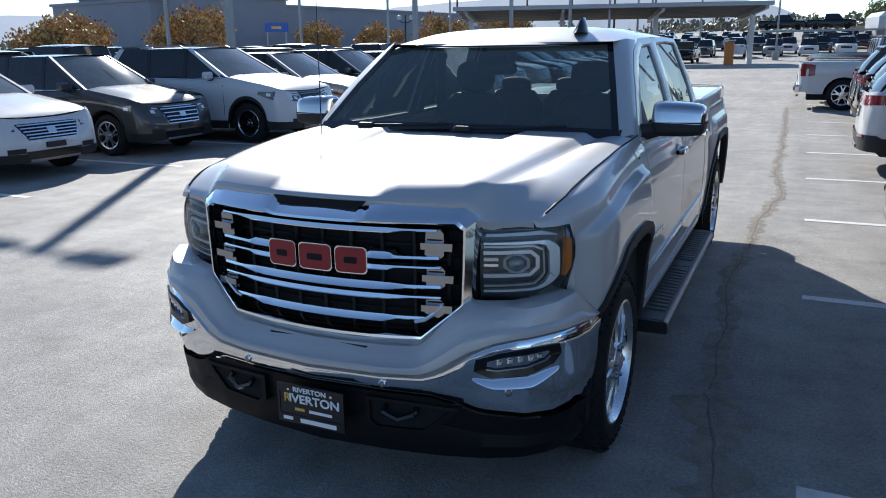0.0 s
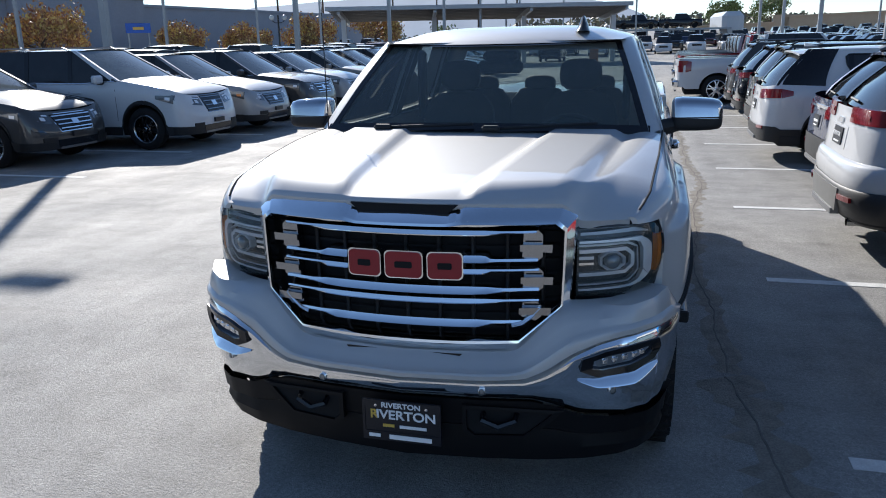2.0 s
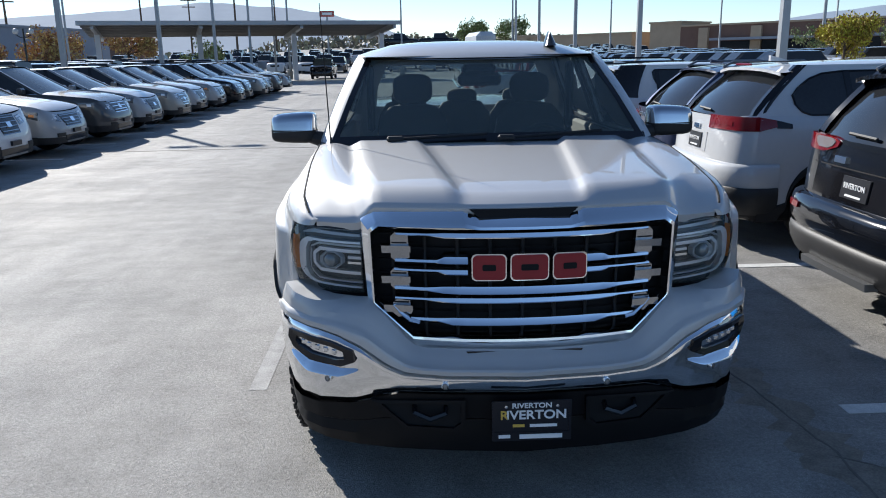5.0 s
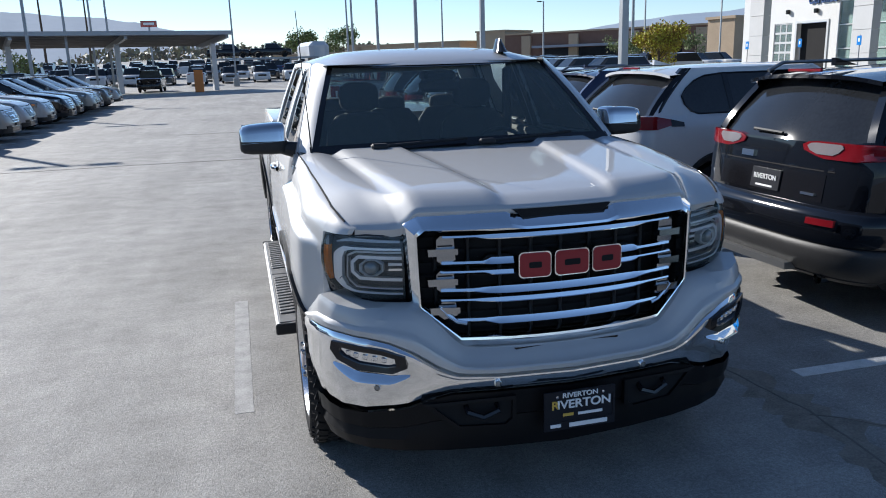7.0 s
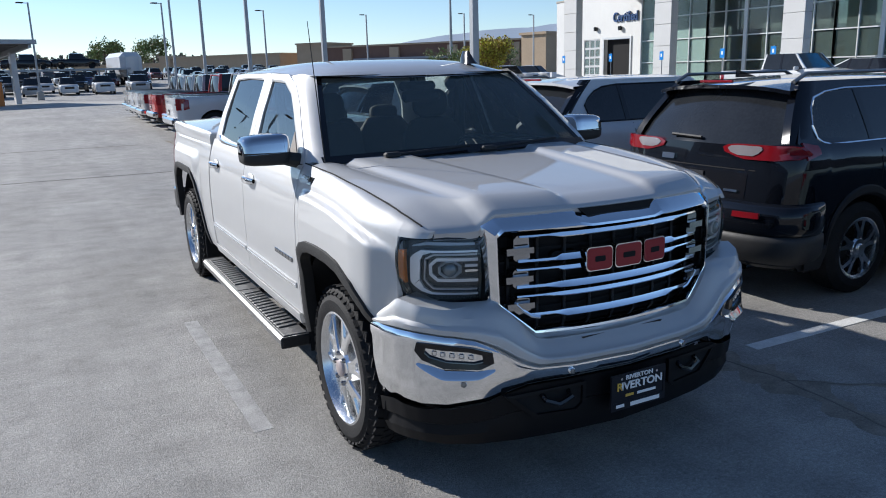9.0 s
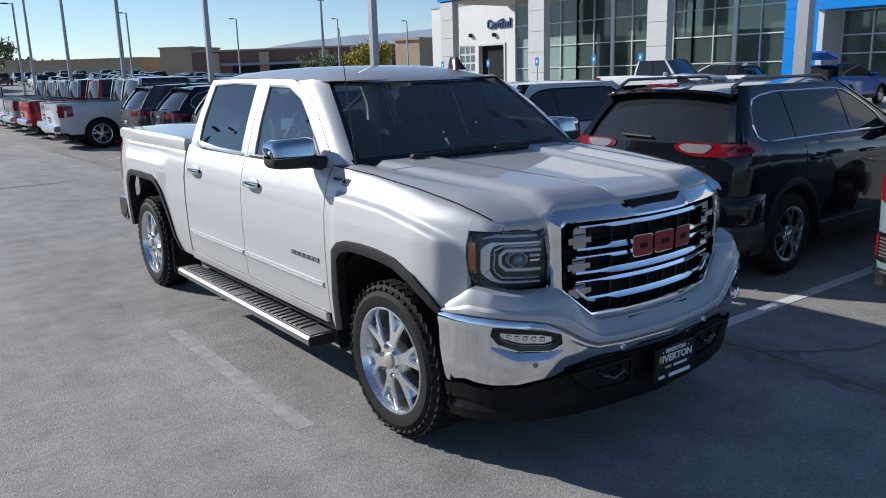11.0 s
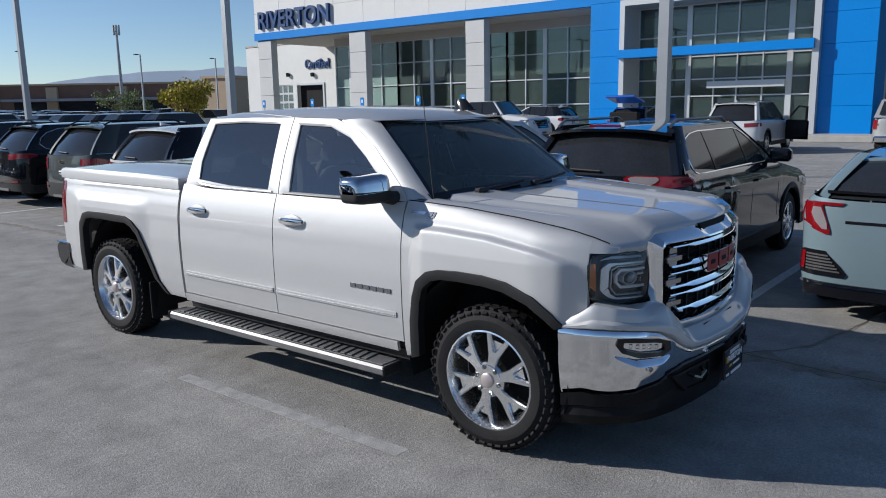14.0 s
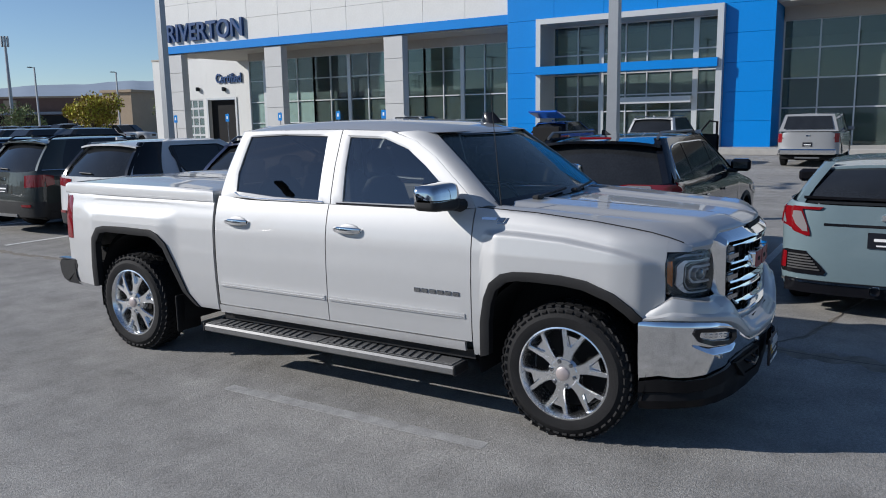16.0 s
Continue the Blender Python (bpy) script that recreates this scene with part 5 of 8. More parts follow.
def plan_n(s):
    x0, y0 = plan(max(0, s - 0.03))
    x1, y1 = plan(min(1, s + 0.03))
    return Vector((-(y1 - y0) * -1, -(x1 - x0))).normalized() if s > 0.0 else Vector((0, -1))


B_TOP = [(0, 0.600), (0.25, 0.602), (0.38, 0.612), (0.43, 0.640), (0.50, 0.705), (0.56, 0.745), (0.63, 0.765), (0.74, 0.778), (1.0, 0.775)]
B_BOT = [(0, 0.522), (0.40, 0.522), (0.46, 0.502), (0.52, 0.470), (0.65, 0.444), (0.8, 0.438), (0.9, 0.446), (1.0, 0.42)]
C_TOP = [(0, 0.690), (0.32, 0.694), (0.36, 0.71), (0.47, 0.855), (0.50, 0.872), (0.63, 0.872), (0.75, 0.89), (0.84, 0.905), (0.90, 0.86), (1.0, 0.80)]


def skin(name, lo, hi, prof, mat, parent, label="", s0=0.0, s1=1.0, n=49, sides=None):
    """A surface bent round the nose; prof: (height share, push outwards). One mesh for both sides."""
    bm = bmesh.new()
    S = span(s0, s1, n)
    rows = []
    seq = [(-1, s) for s in reversed(S)] + [(1, s) for s in S[(1 if s0 == 0 else 0):]]
    if sides:
        seq = [(sides, s) for s in S]
    for f, d in prof:
        row = []
        for sgn, s in seq:
            x, y = plan(s)
            nn = plan_n(s)
            a, b = lerp(lo, s), lerp(hi, s)
            dd = d(s) if callable(d) else d
            row.append((sgn * (x + nn.x * dd), y + nn.y * dd, a + (b - a) * f))
        rows.append(row)
    grid(bm, rows)
    return part(name, bm, mat, parent, label, sharp=30)




def cap_in(s):
    return 1 - 0.85 * smooth01((s - 0.50) / 0.18)


bumper = skin("bumper", B_BOT, B_TOP, [(0, -0.08), (0.0, -0.040), (0.10, -0.026), (0.30, -0.010), (0.52, 0.002), (0.80, 0.004), (0.87, 0.011), (0.95, 0.010), (1.0, 0.0), (1.0, -0.05)], CHROME, truck, "polished chrome front bumper")
skin("bumper_cap", B_TOP, C_TOP, [(-0.02, -0.06), (-0.02, -0.018), (0.03, -0.010), (0.07, 0.004), (0.12, 0.012), (0.30, 0.013), (0.38, 0.008), (0.44, lambda s: -0.004 * cap_in(s)), (0.52, lambda s: -0.016 * cap_in(s)), (0.7, lambda s: -0.03 * cap_in(s)), (0.88, lambda s: (-0.05 - 0.03 * smooth01((s - 0.5) / 0.1)) * cap_in(s)), (1.0, lambda s: (-0.066 - 0.055 * smooth01((s - 0.42) / 0.2)) * cap_in(s)), (1.02, lambda s: -0.13)], SILVER, bumper, "silver upper bumper cap")
# black plastic darkened further: the truck's own shadow is put into the colour
VALANCE = material("valance_plastic", (0.006, 0.006, 0.007), 0.5, vary=0.15, scale=10, spec=0.2)
V_BOT = [(0, 0.262), (0.5, 0.27), (0.75, 0.275), (1.0, 0.25)]
skin("valance", V_BOT, B_BOT, [(0, -0.10), (0.0, -0.055), (0.3, -0.035), (0.55, -0.045), (0.6, -0.03), (1.0, -0.022)], VALANCE, bumper, "black plastic lower valance")
for sgn in (-1, 1):
    # tow hook pockets
    bm = bmesh.new()
    pts_o = [(0.235, 0.505), (0.60, 0.490), (0.56, 0.45), (0.47, 0.378), (0.27, 0.372), (0.235, 0.40)]
    pts_i = [(0.25, 0.490), (0.56, 0.478), (0.53, 0.45), (0.46, 0.392), (0.28, 0.387), (0.252, 0.41)]
    by = lambda x: -0.957 + 0.21 * x * x
    ring(bm, [(sgn * a, b) for a, b in pts_o], [(sgn * a, b) for a, b in pts_i], lambda u, v, d: (u, by(u) + d, v), 0.03, -0.002)
    part("hook_frame", bm, VALANCE, bumper, smooth=False)
    bm = bmesh.new()
    prism(bm, [(sgn * a, b) for a, b in pts_i], lambda u, v, d: (u, by(u) + d, v), 0.012, 0.03)
    part("hook_pocket", bm, DARK, bumper, smooth=False)
    bm = bmesh.new()
    tube(bm, [(sgn * 0.31, by(0.31) + 0.02, 0.47), (sgn * 0.31, by(0.31) - 0.012, 0.455), (sgn * 0.37, by(0.37) - 0.015, 0.43), (sgn * 0.43, by(0.43) - 0.012, 0.455), (sgn * 0.43, by(0.43) + 0.02, 0.47)], 0.012, 6)
    part("tow_hook", bm, GLOSSBLACK, bumper)

    # fog lamps
    def on(s, z, d):
        x, y = plan(s)
        nn = plan_n(s)
        return (sgn * (x + nn.x * d), y + nn.y * d, z)
    FO = [(0.515, 0.655), (0.52, 0.700), (0.575, 0.725), (0.66, 0.742), (0.735, 0.745), (0.742, 0.71), (0.72, 0.672), (0.65, 0.640), (0.555, 0.632)]
    FI = [(0.545, 0.660), (0.548, 0.692), (0.585, 0.706), (0.65, 0.716), (0.71, 0.722), (0.714, 0.70), (0.70, 0.684), (0.64, 0.664), (0.57, 0.654)]
    fo, fi = densify(FO, 3), densify(FI, 3)
    bm = bmesh.new()
    grid(bm, [[on(s, z, d) for s, z in lp] for lp, d in ((fo, -0.01), (fo, 0.019), (fi, 0.014), (fi, -0.008))], close=True)
    fog = part("fog_lamp", bm, GLOSSBLACK, bumper, "fog lamp in a black bezel", sharp=20)
    bm = bmesh.new()
    vs = [bm.verts.new(on(s, z, -0.004)) for s, z in fi]
    bm.faces.new(vs)
    part("reflector", bm, LAMPGREY, fog)
    for k in range(5):
        bm = bmesh.new()
        s = 0.578 + 0.026 * k
        mm = Matrix.Translation(on(s, 0.684 + 0.0045 * k, 0.004)) @ Matrix.Rotation(sgn * radians(38), 4, "Z")
        box(bm, (0, 0, 0), (0.022, 0.012, 0.022), 0.004, mm)
        part("led", bm, DULLMETAL, fog, smooth=False)
    bm = bmesh.new()
    rows = []
    for k, d in ((1.0, 0.003), (0.5, 0.009), (-0.4, 0.026), (-0.75, 0.029), (-1.0, 0.004)):
        row = []
        for s in span(0.51, 0.742, 19):
            q = math.sin(math.pi * (s - 0.505) / 0.242) ** 0.6
            mid = lerp([(0.50, 0.622), (0.56, 0.603), (0.66, 0.611), (0.745, 0.650)], s)
            row.append(on(s, mid + k * 0.021 * q, 0.003 + (d - 0.003) * q))
        rows.append(row)
    grid(bm, rows)
    part("fog_brow", bm, CHROME, bumper, "chrome scoop below the fog lamp", sharp=50)
    # parking sensors
    for s in (0.258, 0.60):
        z = 0.568
        p = Vector(on(s, z, 0.006))
        nn = plan_n(s)
        mm = Matrix.Translation(p) @ Vector((sgn * nn.x, nn.y, 0)).to_track_quat("X", "Z").to_matrix().to_4x4()
        bm = bmesh.new()
        lathe(bm, [(0.0145, -0.01), (0.0145, 0.003), (0.012, 0.005), (0.0105, 0.001)], 16, mm)
        sensor = part("parking_sensor", bm, DULLMETAL, bumper)
        bm = bmesh.new()
        lathe(bm, [(0.0095, -0.004), (0.009, 0.004), (0.0005, 0.005)], 14, mm)
        part("sensor_face", bm, ALU, sensor)

# dealer plate
plate = new("plate")
plate.parent = bumper
plate.matrix_basis = pose(0.015, -0.988, 0.437)
bm = bmesh.new()
box(bm, (0, 0, 0), (0.300, 0.012, 0.158), 0.004)
part("plate_board", bm, PLATE, plate, "black dealer plate")
bm = bmesh.new()
ring(bm, [(-0.152, -0.082), (0.152, -0.082), (0.152, 0.080), (-0.152, 0.080)], [(-0.142, -0.046), (0.142, -0.046), (0.142, 0.048), (-0.142, 0.048)], lambda u, v, d: (u, d, v), -0.009, 0.002)
part("plate_frame", bm, PLATE, plate, smooth=False)


def words(text, size, m, mat, parent, name="lettering", depth=0.002, label="", sx=1.0):
    cu = bpy.data.curves.new(name, "FONT")
    cu.body, cu.size, cu.extrude, cu.align_x, cu.align_y = text, size, depth, "CENTER", "CENTER"
    cu.offset = size * 0.018
    ob = new(name, cu)
    dg = bpy.context.evaluated_depsgraph_get()
    me = bpy.data.meshes.new_from_object(ob.evaluated_get(dg))
    bpy.data.objects.remove(ob)
    me.materials.clear()
    me.materials.append(mat)
    o = new(name, me)
    o.parent = parent
    o.matrix_basis = m @ Matrix.Diagonal((sx, 1, 1, 1))
    if label:
        o["label"] = label
    return o


def mark_bar(name, x, z, w, h, mat, parent, y=-0.011):
    bm = bmesh.new()
    box(bm, (x, y, z), (w, 0.003, h), 0.0006)
    return part(name, bm, mat, parent, smooth=False)


words("RIVERTON", 0.028, pose(0.0, -0.0105, 0.063, 90), WHITEMARK, plate, sx=1.15)
for x in (-0.098, 0.098):
    bm = bmesh.new()
    lathe(bm, [(0.006, 0.0), (0.006, -0.003), (0.0005, -0.004)], 8, pose(x, -0.009, 0.060, 0, 0, 90))
    part("plate_screw", bm, DULLMETAL, plate)
words("R", 0.050, pose(-0.106, -0.0080, 0.023, 90), GOLDMARK, plate, sx=1.05)
words("IVERTON", 0.050, pose(0.018, -0.0080, 0.023, 90), WHITEMARK, plate, sx=1.12)
mark_bar("writing_bar", 0.045, -0.021, 0.105, 0.012, WHITEMARK, plate, -0.0075)
mark_bar("gold_mark", -0.050, -0.020, 0.045, 0.012, GOLDMARK, plate, -0.0075)
mark_bar("writing_bar", 0.035, -0.064, 0.165, 0.018, WHITEMARK, plate)
mark_bar("white_mark", -0.105, -0.062, 0.045, 0.014, WHITEMARK, plate)

MIRRORCAP = material("mirror_cap_chrome", (0.55, 0.56, 0.58), 0.05, 1.0, vary=0.02, scale=3)
# cab: door frames, pillars, glass, roof
WIN_F_O = [(0.612, 1.335), (0.64, 1.385), (0.80, 1.515), (0.96, 1.640), (1.14, 1.745), (1.36, 1.808), (1.765, 1.818), (1.765, 1.56), (1.752, 1.318), (1.2, 1.318)]
WIN_F_I = [(0.745, 1.345), (0.775, 1.385), (0.905, 1.490), (1.02, 1.580), (1.19, 1.690), (1.39, 1.757), (1.690, 1.768), (1.680, 1.56), (1.655, 1.335), (1.2, 1.335)]
WIN_R_O = [(1.760, 1.318), (1.773, 1.56), (1.773, 1.818), (2.3, 1.818), (2.715, 1.812), (2.76, 1.65), (2.80, 1.50), (2.825, 1.335), (2.3, 1.318)]
WIN_R_I = [(1.870, 1.338), (1.882, 1.56), (1.895, 1.775), (2.3, 1.785), (2.640, 1.772), (2.665, 1.65), (2.69, 1.50), (2.675, 1.372), (2.3, 1.345)]
for i, sgn in enumerate((-1, 1)):
    for door, o, n, nm in ((front_door[i], WIN_F_O, WIN_F_I, "front"), (rear_door[i], WIN_R_O, WIN_R_I, "rear")):
        oo, ii = densify(o, 4), densify(n, 4)
        bm = bmesh.new()
        lp = [(oo, -0.03), (oo, 0.0), ([(a[0] * 0.3 + b[0] * 0.7, a[1] * 0.3 + b[1] * 0.7) for a, b in zip(oo, ii)], 0.004), (ii, -0.004), (ii, -0.03)]
        grid(bm, [[(sgn * (green_x(z) + d), y, z) for y, z in pts] for pts, d in lp], close=True)
        part("window_frame", bm, SILVER, door, sharp=35)
        bm = bmesh.new()
        grid(bm, [[(sgn * (green_x(z) - 0.033), y, z) for y, z in oo], [(sgn * (green_x(z) - 0.036), y, z) for y, z in ii], [(sgn * (green_x(z) - 0.020), y, z) for y, z in ii]], close=True)
        part("frame_liner", bm, FABRIC, door)
        bm = bmesh.new()
        vs = [bm.verts.new((sgn * (green_x(z) - 0.014), y, z)) for y, z in n]
        bm.faces.new(vs)
        g = part("window_glass", bm, SIDEGLASS if nm == "front" else DARKSIDE, door, "dark tinted glass", smooth=False)
        g.visible_shadow = False
        bm = bmesh.new()
        b0, b1 = (n[0], n[-2]) if nm == "front" else (n[0], n[-2])
        tube(bm, [(sgn * (green_x(z) + 0.006), y, z - 0.006) for y, z in ([(0.70, 1.335)] + [(y, 1.33) for y in span(0.8, 1.70, 6)] if nm == "front" else [(y, 1.335) for y in span(1.82, 2.45, 6)] + [(2.62, 1.348), (2.68, 1.372)])], 0.0065, 6)
        part("belt_trim", bm, CHROME if nm == "rear" else GLOSSBLACK, door)
    bm = bmesh.new()
    prism(bm, [(0.735, 1.342), (0.775, 1.392), (0.90, 1.492), (0.90, 1.342)], lambda u, v, d: (sgn * (green_x(v) + d), u, v), -0.012, 0.003)
    part("mirror_sail", bm, TAUPE, front_door[i], smooth=False)
    # A-pillar
    bm = bmesh.new()
    rows = []
    for f in span(0, 1, 9):
        y, z = lerp([(0, 0.612), (0.25, 0.75), (0.55, 0.96), (0.8, 1.14), (1, 1.30)], f), lerp([(0, 1.335), (0.25, 1.475), (0.55, 1.640), (0.8, 1.745), (1, 1.795)], f)
        gxx = green_x(z)
        wx, wy, wz = lerp([(0, 0.850), (1, 0.672)], f), lerp([(0, 0.475), (1, 1.045)], f), lerp([(0, 1.338), (0.5, 1.575), (1, 1.788)], f)
        rows.append([(sgn * (gxx - 0.004), y + 0.004, z), (sgn * (gxx - 0.006), y - 0.012, z + 0.006), (sgn * (gxx * 0.5 + wx * 0.5 + 0.012), (y + wy) / 2 - 0.02, (z + wz) / 2 + 0.018), (sgn * wx, wy - 0.004, wz + 0.006), (sgn * (wx - 0.004), wy + 0.02, wz - 0.02)])
    grid(bm, rows)
    part("windscreen_pillar", bm, SILVER, truck, sharp=50)
    # rear pillar
    bm = bmesh.new()
    rows = []
    for f in span(0, 1, 6):
        y, z = lerp([(0, 2.825), (0.4, 2.79), (0.75, 2.755), (1, 2.715)], f), lerp([(0, 1.335), (0.4, 1.53), (0.75, 1.68), (1, 1.812)], f)
        rows.append([(sgn * (green_x(z) - 0.002), y - 0.002, z), (sgn * (green_x(z) - 0.02), y + 0.03, z), (sgn * (green_x(z) - 0.16), y + 0.05, z)])
    grid(bm, rows)
    part("rear_pillar", bm, SILVER, truck)
    # handles
    for door, y in ((front_door[i], 1.565), (rear_door[i], 2.61)):
        hx = side_x(y, 1.155)
        bm = bmesh.new()
        rows = []
        for k, yy in enumerate(span(-0.115, 0.115, 9)):
            q = 1 - (abs(yy) / 0.118) ** 3
            rows.append([(sgn * (hx + 0.008 + 0.034 * q + math.cos(a) * 0.010), y + yy, 1.156 + (0.014 + 0.008 * q) * math.sin(a)) for a in span(0, 2 * math.pi, 9)[:-1]])
        grid(bm, rows, close=True)
        part("door_handle", bm, CHROME, door, "chrome door handle")
        bm = bmesh.new()
        mm = Matrix.Translation((sgn * (hx + 0.0005), y - 0.01, 1.158)) @ Matrix.Diagonal((0.012, 0.085, 0.040, 1))
        bmesh.ops.create_uvsphere(bm, u_segments=16, v_segments=8, radius=1, matrix=mm)
        part("handle_cup", bm, SILVER, door)
    # mirror
    mir = new("mirror")
    mir.parent = truck
    mir["label"] = "door mirror with chrome cap and black base"

    def mirror_half(name, mat, upper):
        """The upper cap or the lower shell of the mirror: sections of a rounded box along x."""
        bm = bmesh.new()
        rows = []
        for q, sy, sz in ((0.0, 0.60, 0.70), (0.02, 0.80, 0.86), (0.07, 0.93, 0.95), (0.2, 1.0, 1.0), (0.5, 1.0, 1.0), (0.78, 0.97, 0.97), (0.92, 0.88, 0.90), (0.98, 0.72, 0.76), (1.0, 0.5, 0.55)):
            x = 0.955 + 0.252 * q
            hz, hy = 0.078 * sz, 0.092 * sy
            row = []
            for a in span(0, math.pi, 17) if upper else span(math.pi, 2 * math.pi, 17):
                ca, sa = math.cos(a), math.sin(a)
                py, pz = math.copysign(abs(ca) ** 0.42, ca), math.copysign(abs(sa) ** 0.42, sa)
                if upper:
                    zz = 1.402 + 0.100 * sz * pz - 0.010 * q
                else:
                    zz = 1.402 + 0.074 * sz * pz - 0.010 * q + 0.012 * q
                row.append((sgn * x, 0.775 + hy * py + 0.012 * (pz if upper else 0) + 0.03 * q, zz))
            rows.append(row)
        vs = grid(bm, rows)
        bm.faces.new(vs[-1])
        bm.faces.new(vs[0])
        return part(name, bm, mat, mir, sharp=40)
    mirror_half("mirror_cap", MIRRORCAP, True)
    mirror_half("mirror_shell", PLASTIC, False)
    bm = bmesh.new()
    tube(bm, [(sgn * 0.88, 0.70, 1.345), (sgn * 0.93, 0.72, 1.352), (sgn * 1.02, 0.76, 1.372)], [0.046, 0.042, 0.034], 10)
    part("mirror_arm", bm, PLASTIC, mir)
    bm = bmesh.new()
    box(bm, (sgn * 1.085, 0.878, 1.422), (0.215, 0.008, 0.125), 0.003)
    part("mirror_glass", bm, CHROME, mir)
# windscreen
bm = bmesh.new()
rows = []
for f in span(0, 1, 7):
    row = []
    for u in span(-1, 1, 15):
        x = u * lerp([(0, 0.852), (1, 0.674)], f)
        y = lerp([(0, 0.385), (1, 0.975)], f) + 0.085 * u * u
        z = lerp([(0, 1.352), (0.5, 1.580), (1, 1.779)], f) + u * u * (-0.016 + 0.026 * f)
        row.append((x, y, z))
    rows.append(row)
vs = grid(bm, rows)
ws = part("windscreen", bm, GLASS, truck, "curved clear windscreen")
ws.visible_shadow = False
bm = bmesh.new()
grid(bm, [[Vector(p) + Vector((0, -0.004, 0.004)) for p in r] for r in ([[q for q in rows[0]], [(a[0], a[1] + 0.05, a[2] + 0.038) for a in rows[0]]])])
grid(bm, [[Vector(p) + Vector((0, -0.004, 0.003)) for p in r] for r in ([[(a[0] * 1.005, a[1] - 0.028, a[2] - 0.011) for a in rows[-1]], rows[-1]])])
for sg in (0, -1):
    w = 0.035 if sg == 0 else -0.035
    grid(bm, [[Vector(r[sg]) + Vector((0, -0.004, 0.003)), Vector(r[sg]) + Vector((w, -0.008, 0.004))] for r in rows])
part("windscreen_band", bm, GLOSSBLACK, ws)
# cowl and wipers
bm = bmesh.new()
grid(bm, [[(u * 0.90, 0.37 + 0.115 * u * u + dy, 1.346 - 0.010 * u * u + dz) for u in span(-1, 1, 15)] for dy, dz in ((0.10, -0.04), (0.085, -0.004), (0.03, 0.006), (0.015, 0.012))])
part("cowl", bm, PLASTIC, truck)
bm = bmesh.new()
grid(bm, [[(u * 0.91, 0.46 + 0.13 * u * u + dy, 1.325 + dz) for u in span(-1, 1, 9)] for dy, dz in ((0.16, -0.1), (-0.10, 0.0))])
part("firewall", bm, DARK, truck)
for x0, x1 in ((-0.50, -0.02), (0.08, 0.60)):
    bm = bmesh.new()
    pts = [(x, 0.385 + 0.085 * (x / 0.85) ** 2 - 0.012 + 0.02 * abs(x - x0) / 0.5, 1.372 + 0.022 * abs(x - x0) / 0.5) for x in span(x0, x1, 6)]
    tube(bm, pts, 0.009, 6)
    wip = part("wiper", bm, PLASTIC, truck)
    bm = bmesh.new()
    box(bm, (x0, pts[0][1] - 0.02, 1.375), (0.09, 0.05, 0.03), 0.01)
    part("wiper_pivot", bm, PLASTIC, wip)
# roof
bm = bmesh.new()
rows = []
for v in [0, .02, .05, .09, .14, .2, .28, .36, .5, .65, .8, .92, .97, 1]:
    row = []
    for u in span(-1, 1, 25):
        y = 0.962 + (2.745 - 0.962) * v
        y += 0.085 * u * u * (1 - v) ** 2
        e = abs(u)
        xw = lerp([(0, 0.674), (0.05, 0.706), (0.12, 0.728), (1, 0.728)], v)
        z = lerp([(0, 1.783), (0.02, 1.800), (0.05, 1.819), (0.09, 1.838), (0.14, 1.856), (0.2, 1.870), (0.28, 1.882), (0.36, 1.889), (0.5, 1.892), (0.65, 1.888), (0.8, 1.880), (0.92, 1.868), (0.97, 1.858), (1, 1.842)], v)
        ze = lerp([(1.04, 1.792), (1.15, 1.788), (1.30, 1.799), (1.40, 1.811), (1.76, 1.821), (2.30, 1.821), (2.72, 1.814)], y)
        z -= (z - ze) * (0.82 * e ** 5 + 0.18 * e * e)
        z -= 0.007 * smooth01(v / 0.22) * smooth01((e - 0.80) / 0.05) * smooth01((0.94 - e) / 0.05)
        row.append((u * xw, y, z))
    rows.append(row)
grid(bm, rows)
part("roof", bm, SILVER, truck, sharp=50)
bm = bmesh.new()
grid(bm, [[(u * 0.70, 1.0 + 1.7 * v, 1.795) for u in span(-1, 1, 3)] for v in (0, 1)])
part("headliner", bm, TAUPE, truck)
# antenna fin
bm = bmesh.new()
rows = []
for f in span(0, 1, 5):
    w = 0.035 * (1 - f) ** 0.8 + 0.004
    y0 = 1.10 + 0.10 * f ** 0.8
    rows.append([(0.45 + w * math.cos(a), y0 + (0.10 - 0.055 * f) * (1 + math.sin(a)), 1.845 + 0.085 * f) for a in span(0, 2 * math.pi, 13)[:-1]])
vs = grid(bm, rows, close=True)
bm.faces.new(vs[-1])
part("antenna_fin", bm, GLOSSBLACK, truck)
bm = bmesh.new()
tube(bm, [(-0.845, 0.47, 1.33), (-0.86, 0.50, 1.70), (-0.875, 0.53, 2.07)], [0.004, 0.003, 0.002], 5)
part("aerial_mast", bm, PLASTIC, truck)
# cab rear wall and rear window
bm = bmesh.new()
o = densify([(-0.86, 1.10), (0.86, 1.10), (0.80, 1.56), (0.66, 1.80), (-0.66, 1.80), (-0.80, 1.56)], 3)
n = densify([(-0.70, 1.40), (0.70, 1.40), (0.68, 1.56), (0.60, 1.73), (-0.60, 1.73), (-0.68, 1.56)], 3)
ring(bm, o, n, lambda u, v, d: (u, 2.86 - 0.10 * (v - 1.33) / 0.48 + d, v), -0.03, 0.0)
part("cab_back", bm, SILVER, truck)
bm = bmesh.new()
bm.faces.new([bm.verts.new((u, 2.845 - 0.10 * (v - 1.33) / 0.48, v)) for u, v in n])
g = part("rear_window", bm, REARGLASS, truck)
g.visible_shadow = False

# interior
interior = new("interior")
interior.parent = truck


